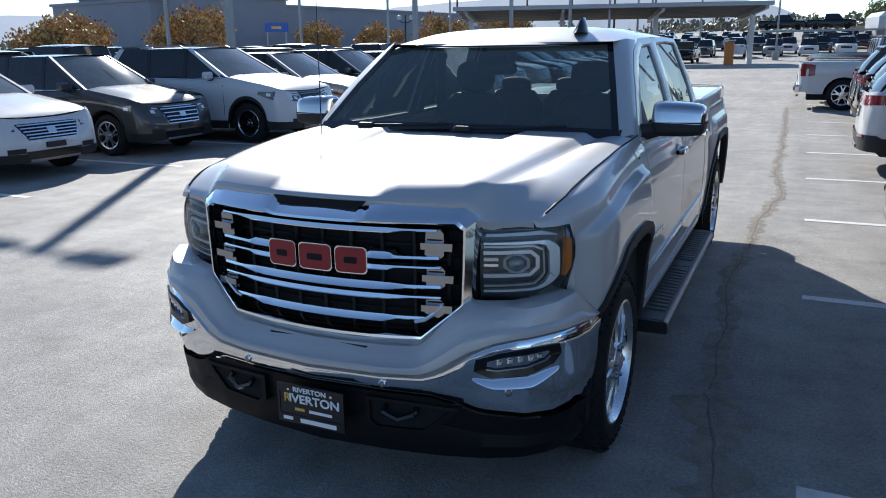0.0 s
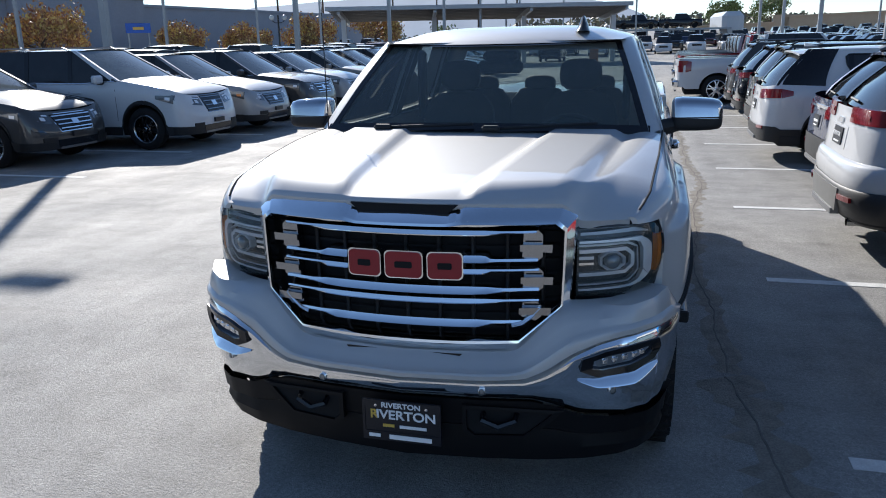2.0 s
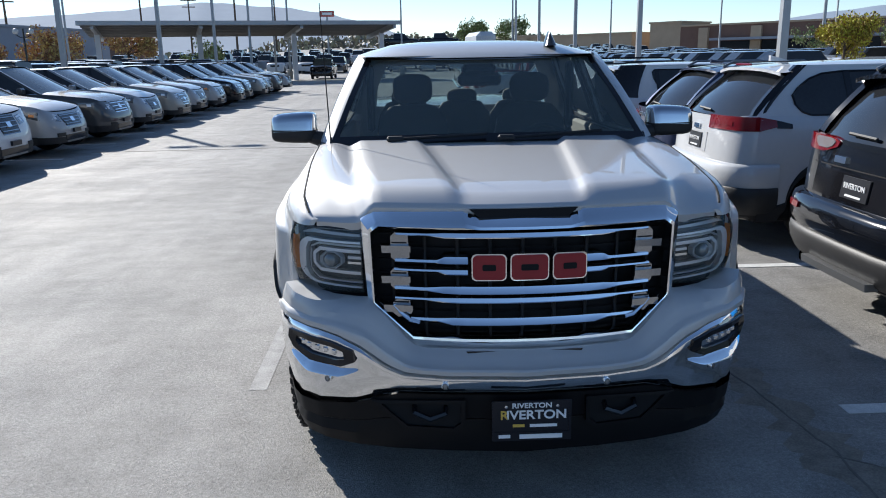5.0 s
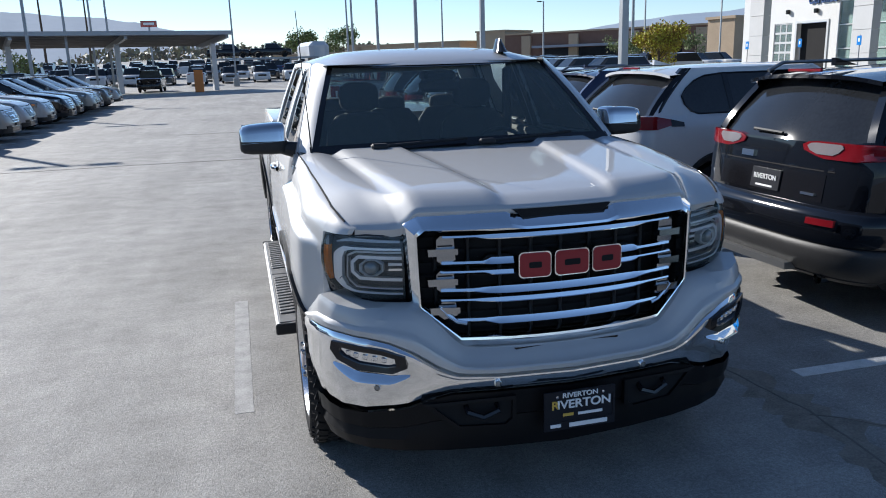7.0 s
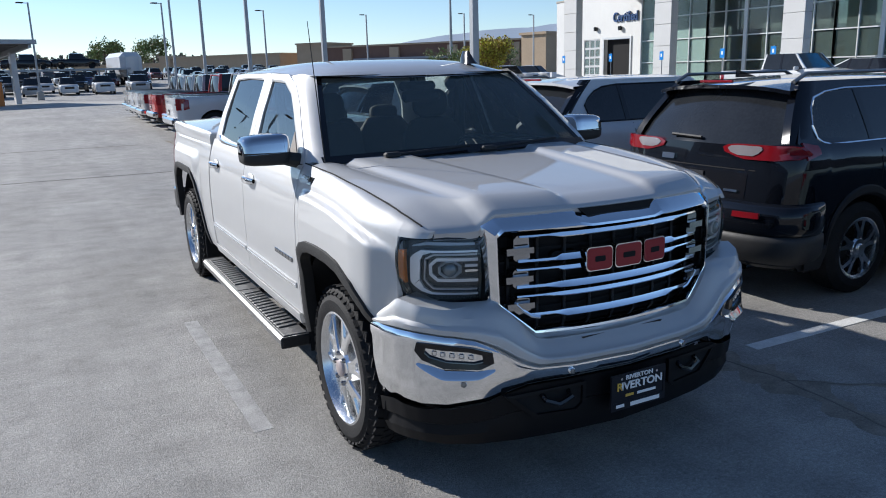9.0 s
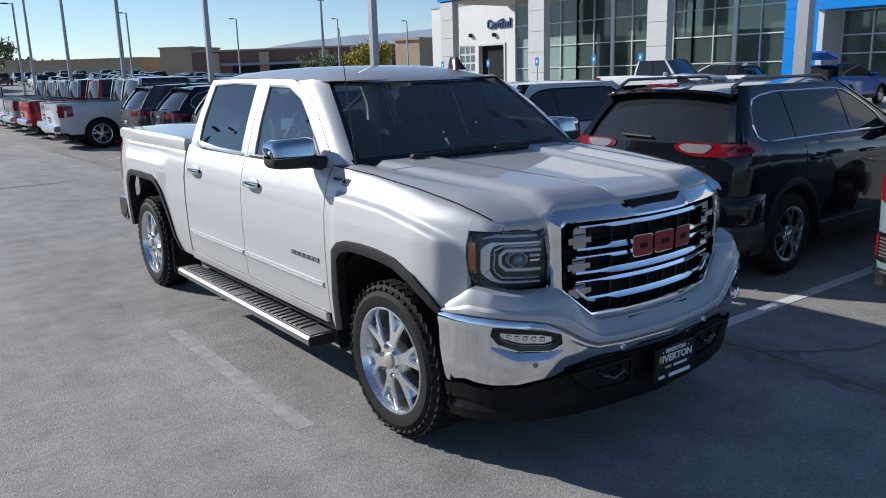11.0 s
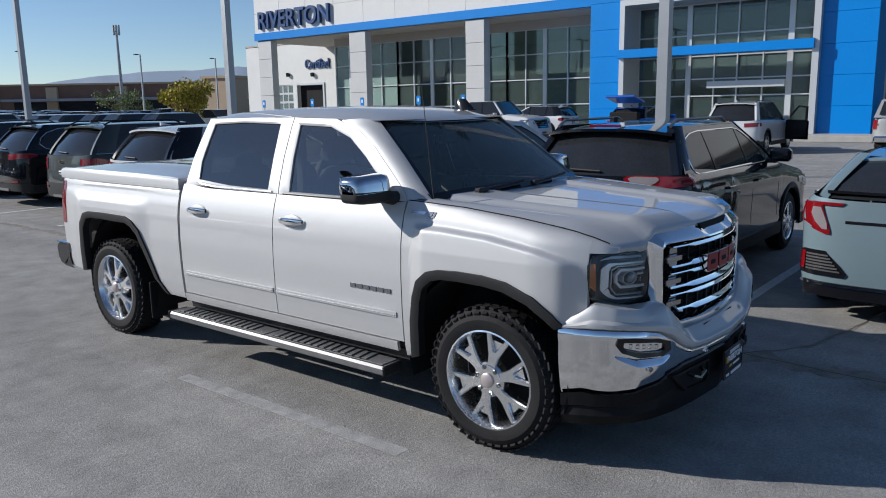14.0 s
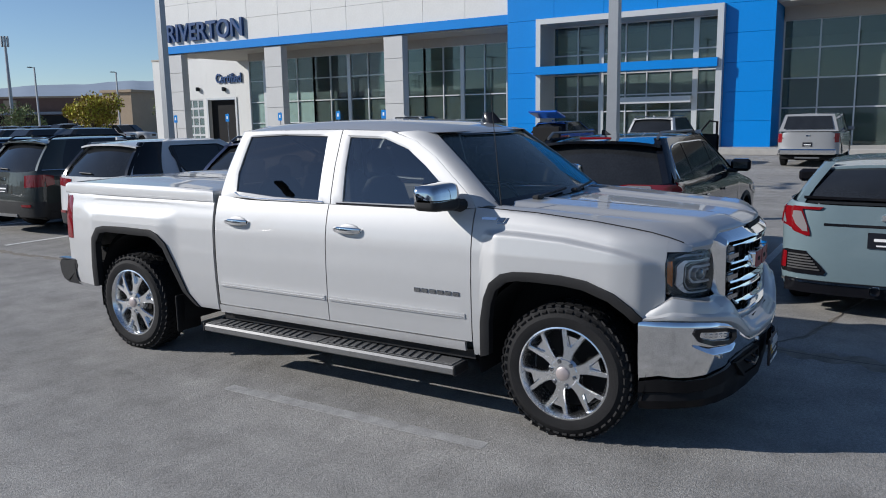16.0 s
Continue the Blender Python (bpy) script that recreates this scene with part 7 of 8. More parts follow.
grid(bm, [[dm @ Vector((-0.09, y, 0.42 + 0.70 * f)) for y in span(0, 1.05, 5)] for f in span(0, 1, 5)])
ring(bm, [(0.0, 1.12), (1.05, 1.12), (1.05, 1.66), (0.62, 1.70)], [(0.10, 1.16), (0.98, 1.16), (0.98, 1.60), (0.62, 1.64)], lambda u, v, d: dm @ Vector((d, u, v)), -0.03, 0.03)
part("open_door", bm, GLOSSBLACK, EXPL, "open front door showing its dark inner side")
TOPPER = tail_in(pick(paint=SILVERB), 25.0, 1.6, "silver pickup truck with a topper over its bed", "pickup")
tagged(TOPPER, category="pickup truck")
TOPPER["group"] = "vehicles by the showroom"
bm = bmesh.new()
grid(bm, [[(u * lerp([(0, 0.96), (1, 0.80)], f), y, 1.27 + 0.62 * f - (0.04 * abs(u) ** 4 if f == 1 else 0)) for u in (-1, -0.9, 0, 0.9, 1)] for f in (0, 1) for y in ((2.80,) if f == 0 else (2.80, 4.72))] + [[(u * 0.96, 4.86, 1.27) for u in (-1, -0.9, 0, 0.9, 1)]])
for sgn in (-1, 1):
    grid(bm, [[(sgn * lerp([(0, 0.96), (1, 0.80)], f), y, 1.27 + 0.60 * f) for y in (2.80, 4.74 + 0.12 * (1 - f))] for f in (0, 1)])
part("topper", bm, SILVERB, TOPPER, "silver bed topper")
bm = bmesh.new()
grid(bm, [[(u * lerp([(0, 0.80), (1, 0.70)], f), 4.885 - 0.13 * f, 1.36 + 0.44 * f) for u in (-1, 0, 1)] for f in (0, 1)])
part("topper_window", bm, CARGLASS, TOPPER)
HATCH = parked_car(kind_of(paint=BRIGHTBLUE, H=1.66, pillar=GLOSSBLACK), pose(30.4, 12.3, 0.10, 0, 0, 90), "car", "bright blue SUV with its tailgate raised", "vehicles by the showroom")
bm = bmesh.new()
box(bm, (0, 3.72, 1.83), (1.35, 1.05, 0.10), 0.03, Matrix.Translation((0, 3.2, 1.7)) @ Matrix.Rotation(radians(14), 4, "X") @ Matrix.Translation((0, -3.2, -1.7)))
part("raised_tailgate", bm, BRIGHTBLUE, HATCH)
# solid dark block added for the shade inside the boot
bm = bmesh.new()
box(bm, (0, 3.66, 1.02), (1.3, 0.30, 0.80), 0.04)
part("open_boot", bm, DARK, HATCH)
# dark pickup standing far down the aisle, facing the camera's end
P_DARK = parked_car(pick(paint=BLACK), pose(-8.6, 70.0, 0, 0, 0, 0), "pickup", "black pickup truck standing in the aisle", "")
tagged(P_DARK, category="pickup truck")


# ---- far cars, simpler ----
def far_car(K, m, label, group, name="car"):
    L, W, H, FO, WB = K["L"], K["W"], K["H"], K["FO"], K["WB"]
    hw, y0, y1 = W / 2, -FO, L - FO
    t = thing(name, label, "car", m, group)
    belt, hz = K.get("belt", 1.05), K.get("hoodf", 0.95)
    top = [(y0, hz - 0.12), (y0 + 0.12, hz), (K.get("cowl", 0.5), belt), (y1 - 0.12, belt + 0.03), (y1, belt - 0.10)]
    bm = bmesh.new()
    rows = []
    for y in [y0, y0 + 0.05, y0 + 0.2, -0.42, -0.41, -0.25, 0, 0.25, 0.41, 0.42, 0.9, 1.6, WB - 0.42, WB - 0.41, WB - 0.25, WB, WB + 0.25, WB + 0.41, WB + 0.42, y1 - 0.2, y1 - 0.05, y1]:
        w = hw * lerp([(y0, 0.72), (y0 + 0.05, 0.84), (y0 + 0.2, 0.95), (0, 1), (y1 - 0.2, 0.97), (y1, 0.82)], y)
        d = min(abs(y), abs(y - WB))
        zb = 0.28 if d > 0.415 else 0.36 + math.sqrt(max(0, 0.17 - d * d))
        zt = lerp(top, y)
        rows.append([(-w * 0.97, y, zb), (-w, y, zb + (zt - zb) * 0.4), (-w * 0.98, y, zb + (zt - zb) * 0.8), (-w * 0.88, y, zt), (0, y, zt + 0.03), (w * 0.88, y, zt), (w * 0.98, y, zb + (zt - zb) * 0.8), (w, y, zb + (zt - zb) * 0.4), (w * 0.97, y, zb)])
    vs = grid(bm, rows)
    bm.faces.new(vs[0])
    bm.faces.new(vs[-1][::-1])
    part("body", bm, K["paint"], t, sharp=50)
    c0, c1, r0, r1 = K.get("cowl", 0.5), K.get("rbot", y1 - 0.12), K.get("wtop", 1.25), K.get("rtop", y1 - 0.6)
    bm = bmesh.new()
    loops = []
    for f in (0, 1):
        x, a, b, z = (hw * 0.90, c0, c1, belt) if f == 0 else (hw * 0.72, r0, r1, H - 0.06)
        loops.append([(-x, a + 0.12, z), (-x * 0.8, a, z), (x * 0.8, a, z), (x, a + 0.12, z), (x, b - 0.1, z), (x * 0.85, b, z), (-x * 0.85, b, z), (-x, b - 0.1, z)])
    grid(bm, loops, close=True)
    part("window_band", bm, CARGLASS, t, smooth=False)
    bm = bmesh.new()
    grid(bm, [[(u * hw * 0.735, r0 + (r1 - r0 + 0.06) * v, H - 0.065 + 0.06 * math.sin(math.pi * (0.1 + 0.8 * v)) - 0.05 * abs(u) ** 3) for u in span(-1, 1, 7)] for v in span(0, 1, 6)])
    part("roof", bm, K["paint"], t)
    for sgn in (-1, 1):
        for yc in (0, WB):
            bm = bmesh.new()
            lathe(bm, [(0.02, -0.1), (0.2, -0.1), (0.21, -0.11), (0.33, -0.11), (0.35, -0.07), (0.35, 0.1)], 18, Matrix.Translation((sgn * (hw - 0.12), yc, 0.35)) @ (Matrix.Rotation(math.pi, 4, "Z") if sgn > 0 else Matrix.Identity(4)))
            part("wheel", bm, RUBBER, t)
        bm = bmesh.new()
        box(bm, (sgn * hw * 0.66, y0 + 0.05, hz - 0.14), (0.32, 0.14, 0.10), 0.03)
        part("headlight", bm, LAMPGREY, t)
        bm = bmesh.new()
        box(bm, (sgn * hw * 0.70, y1 - 0.04, belt - 0.14), (0.30, 0.10, 0.12), 0.03)
        part("tail_light", bm, REDLENS, t)
    bm = bmesh.new()
    box(bm, (0, y0 + 0.03, hz - 0.25), (hw * 1.0, 0.08, 0.22), 0.02)
    part("grille", bm, GLOSSBLACK, t)
    return t


FARK = dict(SUV)
FARK["H"] = 1.84
FARP = dict(L=5.8, W=2.0, H=1.98, WB=3.7, FO=0.98, belt=1.24, hoodf=1.12, rbot=2.75, rtop=2.6, wtop=1.1)
far_src = []
for pnt, what in ((WHITE, "white"), (BLACK, "black"), (SILVERB, "silver"), (GREY, "grey"), (DARKBLUE, "dark blue"), (MAROON, "maroon")):
    far_src.append((pnt, what))
FAR_MADE = {}


def far(x, y, turn, k, pickup=False, group="cars in the far rows"):
    pnt, what = far_src[k % len(far_src)]
    key = (what, pickup)
    lab = what + (" pickup truck parked in a far row" if pickup else " SUV parked in a far row")
    if key not in FAR_MADE:
        d = dict(FARP if pickup else FARK)
        d["paint"] = pnt
        FAR_MADE[key] = far_car(d, pose(x, y, ground_z(x, y), 0, 0, turn), lab, group)
        ob = FAR_MADE[key]
    else:
        ob = copy_thing(FAR_MADE[key], pose(x, y, ground_z(x, y), 0, 0, turn))
    if pickup:
        tagged(ob, category="pickup truck")
    return ob


random.seed(11)
WHITES = [0, 0, 0, 1, 2, 3, 0, 4, 2, 0, 5, 3]
# rows behind the nose-out row
for row, x in enumerate((-18.6, -26.0, -33.5, -43.0)):
    for k in range(22 if row < 2 else 16):
        y = 6.9 + 2.73 * k + row * 1.1
        if random.random() < 0.1:
            continue
        far(x + random.uniform(-0.3, 0.3), y, -90 if row % 2 == 0 else 90, random.choice(WHITES), random.random() < (0.4 if row == 0 else 0.2))
# rows beyond the tail-in row
for row, x in enumerate((13.2, 27.0, 33.5)):
    for k in range(20):
        y = (15.0 if row == 0 else 56.0) + 2.73 * k
        if row == 0 and (y < 21 or random.random() < 0.12):
            continue
        far(x + random.uniform(-0.3, 0.3), y, -90 if row % 2 == 0 else 90, random.choice(WHITES), random.random() < 0.25)
# by the corner of the showroom
for x, y in ((44.0, 65.0), (47.6, 66.4), (41.2, 71.0)):
    far(x, y, 24, 0)
# the lot beyond the canopy
for row, y in enumerate((86, 93, 108, 118, 135, 150)):
    for k in range(24):
        x = -46 + 3.4 * k + row * 1.3
        if random.random() < 0.2:
            continue
        far(x, y + random.uniform(-0.4, 0.4), random.choice((0, 0, 180)), random.choice(WHITES), random.random() < 0.6)

# ---- light poles, canopy, trees, distance ----
STEEL = material("galvanised_steel", (0.32, 0.33, 0.34), 0.45, 0.6, vary=0.08, scale=4)
CONCRETE = material("concrete", (0.36, 0.35, 0.33), 0.85, vary=0.14, scale=3, bump=0.2, bscale=60)


def light_pole(x, y, h=8.6, arms=(0, 180), label="grey steel car park light pole with flat lamp head"):
    t = thing("light_pole", label, "light pole", pose(x, y, ground_z(x, y)), "light poles")
    bm = bmesh.new()
    lathe(bm, [(0.30, 0.0), (0.30, 0.72), (0.27, 0.76), (0.02, 0.76)], 16, Matrix.Rotation(radians(-90), 4, "Y"))
    part("concrete_base", bm, CONCRETE, t)
    bm = bmesh.new()
    grid(bm, [[(r * a, r * b, z) for a, b in ((-1, -1), (1, -1), (1, 1), (-1, 1))] for r, z in ((0.095, 0.74), (0.07, h))], close=True)
    part("shaft", bm, STEEL, t, smooth=False)
    for a in arms:
        m = Matrix.Rotation(radians(a), 4, "Z")
        bm = bmesh.new()
        box(bm, (0.28, 0, h - 0.06), (0.5, 0.06, 0.06), 0.01, m)
        arm = part("arm", bm, STEEL, t)
        bm = bmesh.new()
        box(bm, (0.72, 0, h - 0.05), (0.62, 0.36, 0.11), 0.04, m)
        part("lamp_head", bm, PLASTIC, arm)
    return t


for k in range(6):
    light_pole(8.35, 2.95 + 11.75 * k)
for k in range(6):
    light_pole(-13.4, 14.9 + 11.75 * k)
for k in range(5):
    light_pole(-34.0, 20 + 14 * k, 9.0)
for x, y in ((-11.8, 72.0), (-1.2, 77.6), (9.9, 75.7), (22.5, 86.4), (38.0, 93.6), (49.9, 88.7), (60.4, 87.9)):
    light_pole(x, y, 8.6, (200,), "slim steel car park light pole with one lamp head")

# solar canopy
PANEL = material("solar_underside", (0.22, 0.21, 0.20), 0.6, 0.1, vary=0.1, scale=2)
canopy = thing("solar_canopy", "long steel canopy roofed with solar panels", "canopy", pose(-13.6, 62.2, 0, 0, 0, 17))
CL = 25.2
TILT = radians(-4.2)
for k in range(21):
    for j in range(4):
        bm = bmesh.new()
        mm = Matrix.Translation((-CL / 2 + (k + 0.5) * CL / 21, -1.2, 4.72)) @ Matrix.Rotation(TILT, 4, "X")
        box(bm, (0, 1.3 + 2.6 * j, 0.14), (CL / 21 - 0.03, 2.56, 0.05), 0.0, mm)
        part("panel", bm, PANEL, canopy, smooth=False)
bm = bmesh.new()
box(bm, (0, -1.25, 4.72), (CL + 0.1, 0.12, 0.34), 0.02)
part("edge_beam", bm, STEEL, canopy, smooth=False)
for j in range(9):
    bm = bmesh.new()
    mm = Matrix.Translation((0, -1.2, 4.72)) @ Matrix.Rotation(TILT, 4, "X")
    box(bm, (0, 0.4 + 1.2 * j, 0.05), (CL, 0.10, 0.14), 0.0, mm)
    part("purlin", bm, PANEL, canopy, smooth=False)
for k in range(4):
    bm = bmesh.new()
    x = -CL / 2 + 1.0 + k * (CL - 1.4) / 3
    box(bm, (x, 3.6, 2.05), (0.42, 0.5, 4.1), 0.02)
    part("column", bm, WHITE, canopy, smooth=False)
    bm = bmesh.new()
    mm = Matrix.Translation((x, -1.2, 4.72)) @ Matrix.Rotation(TILT, 4, "X")
    box(bm, (0, 5.0, -0.20), (0.25, 9.6, 0.40), 0.0, mm)
    part("rafter", bm, STEEL, canopy, smooth=False)

# ticket post under the canopy
t = thing("pay_station", "orange and white kiosk post beside the canopy", "kiosk", pose(-4.2, 64.5, 0))
bm = bmesh.new()
box(bm, (0, 0, 0.9), (0.7, 0.5, 1.8), 0.03)
part("cabinet", bm, material("orange_panel", (0.65, 0.20, 0.04), 0.5, vary=0.08), t)
bm = bmesh.new()
box(bm, (0, 0, 1.92), (0.9, 0.7, 0.12), 0.02)
part("cap", bm, WHITE, t)

# ---- trees ----
BARK = material("bark", (0.09, 0.065, 0.045), 0.9, vary=0.25, scale=12, bump=0.5, bscale=30)


def leafmat(name, col):
    m = material(name, col, 0.6, vary=0)
    nt = m.node_tree
    b = nt.nodes["Principled BSDF"]
    geo = nt.nodes.new("ShaderNodeNewGeometry")
    hs = nt.nodes.new("ShaderNodeHueSaturation")
    hs.inputs["Color"].default_value = (*col, 1)
    mr = nt.nodes.new("ShaderNodeMapRange")
    mr.inputs["To Min"].default_value, mr.inputs["To Max"].default_value = 0.5, 1.6
    mh = nt.nodes.new("ShaderNodeMapRange")
    mh.inputs["To Min"].default_value, mh.inputs["To Max"].default_value = 0.46, 0.54
    nt.links.new(geo.outputs["Random Per Island"], mr.inputs["Value"])
    nt.links.new(geo.outputs["Random Per Island"], mh.inputs["Value"])
    nt.links.new(mr.outputs[0], hs.inputs["Value"])
    nt.links.new(mh.outputs[0], hs.inputs["Hue"])
    nt.links.new(hs.outputs[0], b.inputs["Base Color"])
    b.inputs["Subsurface Weight"].default_value = 0.0
    return m


LEAF_GREEN = leafmat("leaves_green", (0.15, 0.18, 0.06))
LEAF_YELLOW = leafmat("leaves_yellow", (0.34, 0.27, 0.03))
LEAF_AUTUMN = leafmat("leaves_autumn", (0.40, 0.235, 0.09))


def tree(x, y, h, w, leaf, label, seed, leaves=1500, size=0.16):
    rnd = random.Random(seed)
    t = thing("tree", label, "tree", pose(x, y, ground_z(x, y), 0, 0, rnd.uniform(0, 360)), "trees")
    bm = bmesh.new()
    tube(bm, [(0, 0, 0), (0.05, 0, h * 0.2), (0.0, 0.06, h * 0.45), (0.05, 0.02, h * 0.8)], [h * 0.028, h * 0.022, h * 0.016, h * 0.005], 8)
    clumps = []
    for k in range(13):
        a, z0 = rnd.uniform(0, 2 * math.pi), h * rnd.uniform(0.22, 0.62)
        r = w * rnd.uniform(0.28, 0.48)
        e = Vector((r * math.cos(a), r * math.sin(a), z0 + h * rnd.uniform(0.10, 0.32)))
        tube(bm, [(0, 0, z0), (e.x * 0.5, e.y * 0.5, z0 + (e.z - z0) * 0.4), tuple(e)], [h * 0.011, h * 0.007, h * 0.002], 5)
        clumps.append((e, w * rnd.uniform(0.14, 0.24)))
    clumps.append((Vector((0, 0, h * 0.86)), w * 0.22))
    clumps.append((Vector((0.1 * w, -0.1 * w, h * 0.7)), w * 0.26))
    part("trunk", bm, BARK, t)
    verts, faces = [], []
    for k in range(leaves):
        c, r = rnd.choice(clumps)
        d = Vector((rnd.gauss(0, 1), rnd.gauss(0, 1), rnd.gauss(0, 0.8)))
        d.normalize()
        p = c + d * r * rnd.uniform(0.35, 1.08)
        q = Euler((rnd.uniform(0, 6), rnd.uniform(0, 6), rnd.uniform(0, 6))).to_matrix()
        s = size * rnd.uniform(0.6, 1.3)
        i = len(verts)
        for u, v in ((-0.5, 0), (0, -0.32), (0.5, 0), (0, 0.32)):
            verts.append(tuple(p + q @ Vector((u * s, v * s, 0))))
        faces.append((i, i + 1, i + 2, i + 3))
    me = bpy.data.meshes.new("crown")
    me.from_pydata(verts, [], faces)
    me.materials.append(leaf)
    ob = new("crown", me)
    ob.parent = t
    ob["kind"] = "stuff"
    return t


tree(26.0, 43.5, 3.7, 3.3, LEAF_YELLOW, "small yellowing tree between parked cars", 3, 9000, 0.16)
tree(20.0, 260, 9, 11, LEAF_GREEN, "green broadleaf tree beyond the far rows", 4, 2200, 0.7)
tree(34.5, 262, 9.5, 10, LEAF_GREEN, "green broadleaf tree beyond the far rows", 5, 2200, 0.7)
for k, (x, y) in enumerate(((-58, 46), (-63, 52), (-54, 58), (-66, 40), (-60, 66), (-50, 88), (-44, 96), (-38, 104), (-56, 84))):
    tree(x, y, 4.0 + (k * 7 % 5) * 0.45, 6.6, LEAF_AUTUMN, "autumn-coloured tree at the edge of the car park", 20 + k, 4500, 0.34)
tree(-21, 76, 4.0, 4.0, LEAF_GREEN, "green shrub-like tree by the canopy", 41, 1200, 0.25)
for k, (x, y) in enumerate(((62, 118), (70, 125), (78, 121), (92, 118), (101, 112), (110, 108), (63.5, 80))):
    tree(x, y, 5.0 + (k * 5 % 4) * 0.4, 5.0, LEAF_GREEN, "green tree before the brown stores", 60 + k, 1000, 0.32)

# ---- distant stores ----
BRICKTAN = material("tan_render", (0.42, 0.32, 0.22), 0.85, vary=0.10, scale=0.6)
BRICKBRN = material("brown_brick", (0.17, 0.10, 0.075), 0.85, vary=0.12, scale=0.8)
GREYWALL = material("grey_wall", (0.27, 0.29, 0.33), 0.85, vary=0.08, scale=0.4)


def store(name, label, m, blocks):
    t = thing(name, label, "building", m)
    for k, (x, y, w, d, h, mt, nm) in enumerate(blocks):
        bm = bmesh.new()
        box(bm, (x, y, h / 2), (w, d, h), 0.0)
        part(nm, bm, mt, t, smooth=False)
        bm = bmesh.new()
        box(bm, (x, y, h + 0.15), (w + 0.5, d + 0.5, 0.35), 0.0)
        part("parapet", bm, BRICKTAN if mt is BRICKBRN else mt, t, smooth=False)
    return t


t = store("store", "long brown and tan retail building across the car park", pose(62, 178, 0.6, 0, 0, -52), [
    (-62, 6, 34, 20, 4.6, BRICKTAN, "wing"), (-26, 4, 34, 20, 5.9, BRICKTAN, "wing"), (0, 0, 8, 12, 7.8, BRICKTAN, "tower"), (32, 6, 56, 24, 6.8, BRICKBRN, "hall"), (84, 12, 48, 24, 5.8, BRICKBRN, "hall"), (-44, -4, 5, 4, 6.2, BRICKTAN, "tower"), (62, -5, 3, 3, 7.4, BRICKTAN, "tower"), (92, -1, 3, 3, 6.4, BRICKTAN, "tower")])
for x in (10, 22, 36, 50, 60):
    bm = bmesh.new()
    box(bm, (x, -6.3, 3.2), (2.2, 0.8, 6.4), 0.0)
    part("pilaster", bm, BRICKTAN, t, smooth=False)
bm = bmesh.new()
box(bm, (30, -7.6, 3.9), (34, 3.0, 0.5))
part("awning", bm, GREYWALL, t, smooth=False)
bm = bmesh.new()
box(bm, (30, -6.08, 1.9), (32, 0.2, 3.2))
part("shopfront", bm, CARGLASS, t, smooth=False)
store("store", "tan retail block beyond the tree", pose(66.9, 92.8, 0, 0, 0, -75), [(0, 0, 4.6, 8, 6.4, BRICKTAN, "hall")])
store("warehouse", "long low grey warehouse in the distance", pose(-74, 112, 0, 0, 0, 82), [(0, 0, 84, 20, 7.5, GREYWALL, "hall"), (-30, -2, 20, 18, 8.3, GREYWALL, "hall"), (56, 6, 28, 20, 5.0, BRICKBRN, "hall")])

# blue banner sign among the far cars
t = thing("banner_sign", "blue banner sign with a gold mark on posts", "sign", pose(-38.5, 51.0, 0, 0, 0, 38))
bm = bmesh.new()
box(bm, (0, 0, 3.48), (1.85, 0.12, 0.75), 0.02)
part("board", bm, BRIGHTBLUE, t)
bm = bmesh.new()
box(bm, (0, -0.08, 3.46), (0.8, 0.03, 0.22), 0.01)
part("gold_mark", bm, GOLDMARK, t)
for x in (-0.75, 0.75):
    bm = bmesh.new()
    tube(bm, [(x, 0.1, 0), (x, 0.1, 3.5)], 0.06, 8)
    part("post", bm, STEEL, t)

# car carrier and white trailer far off
t = thing("car_carrier", "car transporter with dark pickups on its upper deck", "truck", pose(3.0, 112, ground_z(3, 112)))
bm = bmesh.new()
box(bm, (0, 0, 2.2), (15, 2.6, 0.25))
part("deck", bm, STEEL, t, smooth=False)
for x in (-7, -3.5, 0, 3.5, 7):
    bm = bmesh.new()
    tube(bm, [(x, -1.2, 0), (x, -1.2, 2.2)], 0.12, 6)
    part("post", bm, STEEL, t)
for x in (0.0, 5.8):
    c = copy_thing(FAR_MADE[("black", True)], pose(x, 112, ground_z(3, 112) + 2.33, 0, 0, 90)) if ("black", True) in FAR_MADE else None
    if c:
        tagged(c, "black pickup truck on the transporter's deck", "pickup truck", "loaded pickups")
t = thing("semi_trailer", "white semi-trailer with a rounded fairing", "trailer", pose(10.2, 116, ground_z(10, 116), 0, 0, 8))
bm = bmesh.new()
box(bm, (0, 0, 2.6), (2.9, 9.0, 3.4), 0.6)
part("box_body", bm, WHITE, t)
for x in (-1.15, 1.15):
    bm = bmesh.new()
    tube(bm, [(x - 0.2, -3, 0.5), (x + 0.2, -3, 0.5)], 0.5, 14)
    part("wheel", bm, RUBBER, t)
bm = bmesh.new()
box(bm, (0, 0, 0.75), (2.4, 8.0, 0.5))
part("chassis", bm, DARK, t)

# cell tower
t = thing("cell_tower", "slim telephone mast with aerial panels at its top", "mast", pose(69.5, 128.5, 0))
bm = bmesh.new()
tube(bm, [(0, 0, 0), (0, 0, 16.8)], [0.35, 0.18], 10)
part("pole", bm, STEEL, t)
for k in range(6):
    a = k * math.pi / 3
    bm = bmesh.new()
    box(bm, (0.5 * math.cos(a), 0.5 * math.sin(a), 16.0), (0.28, 0.28, 1.7), 0.03)
    part("aerial_panel", bm, STEEL, t, smooth=False)
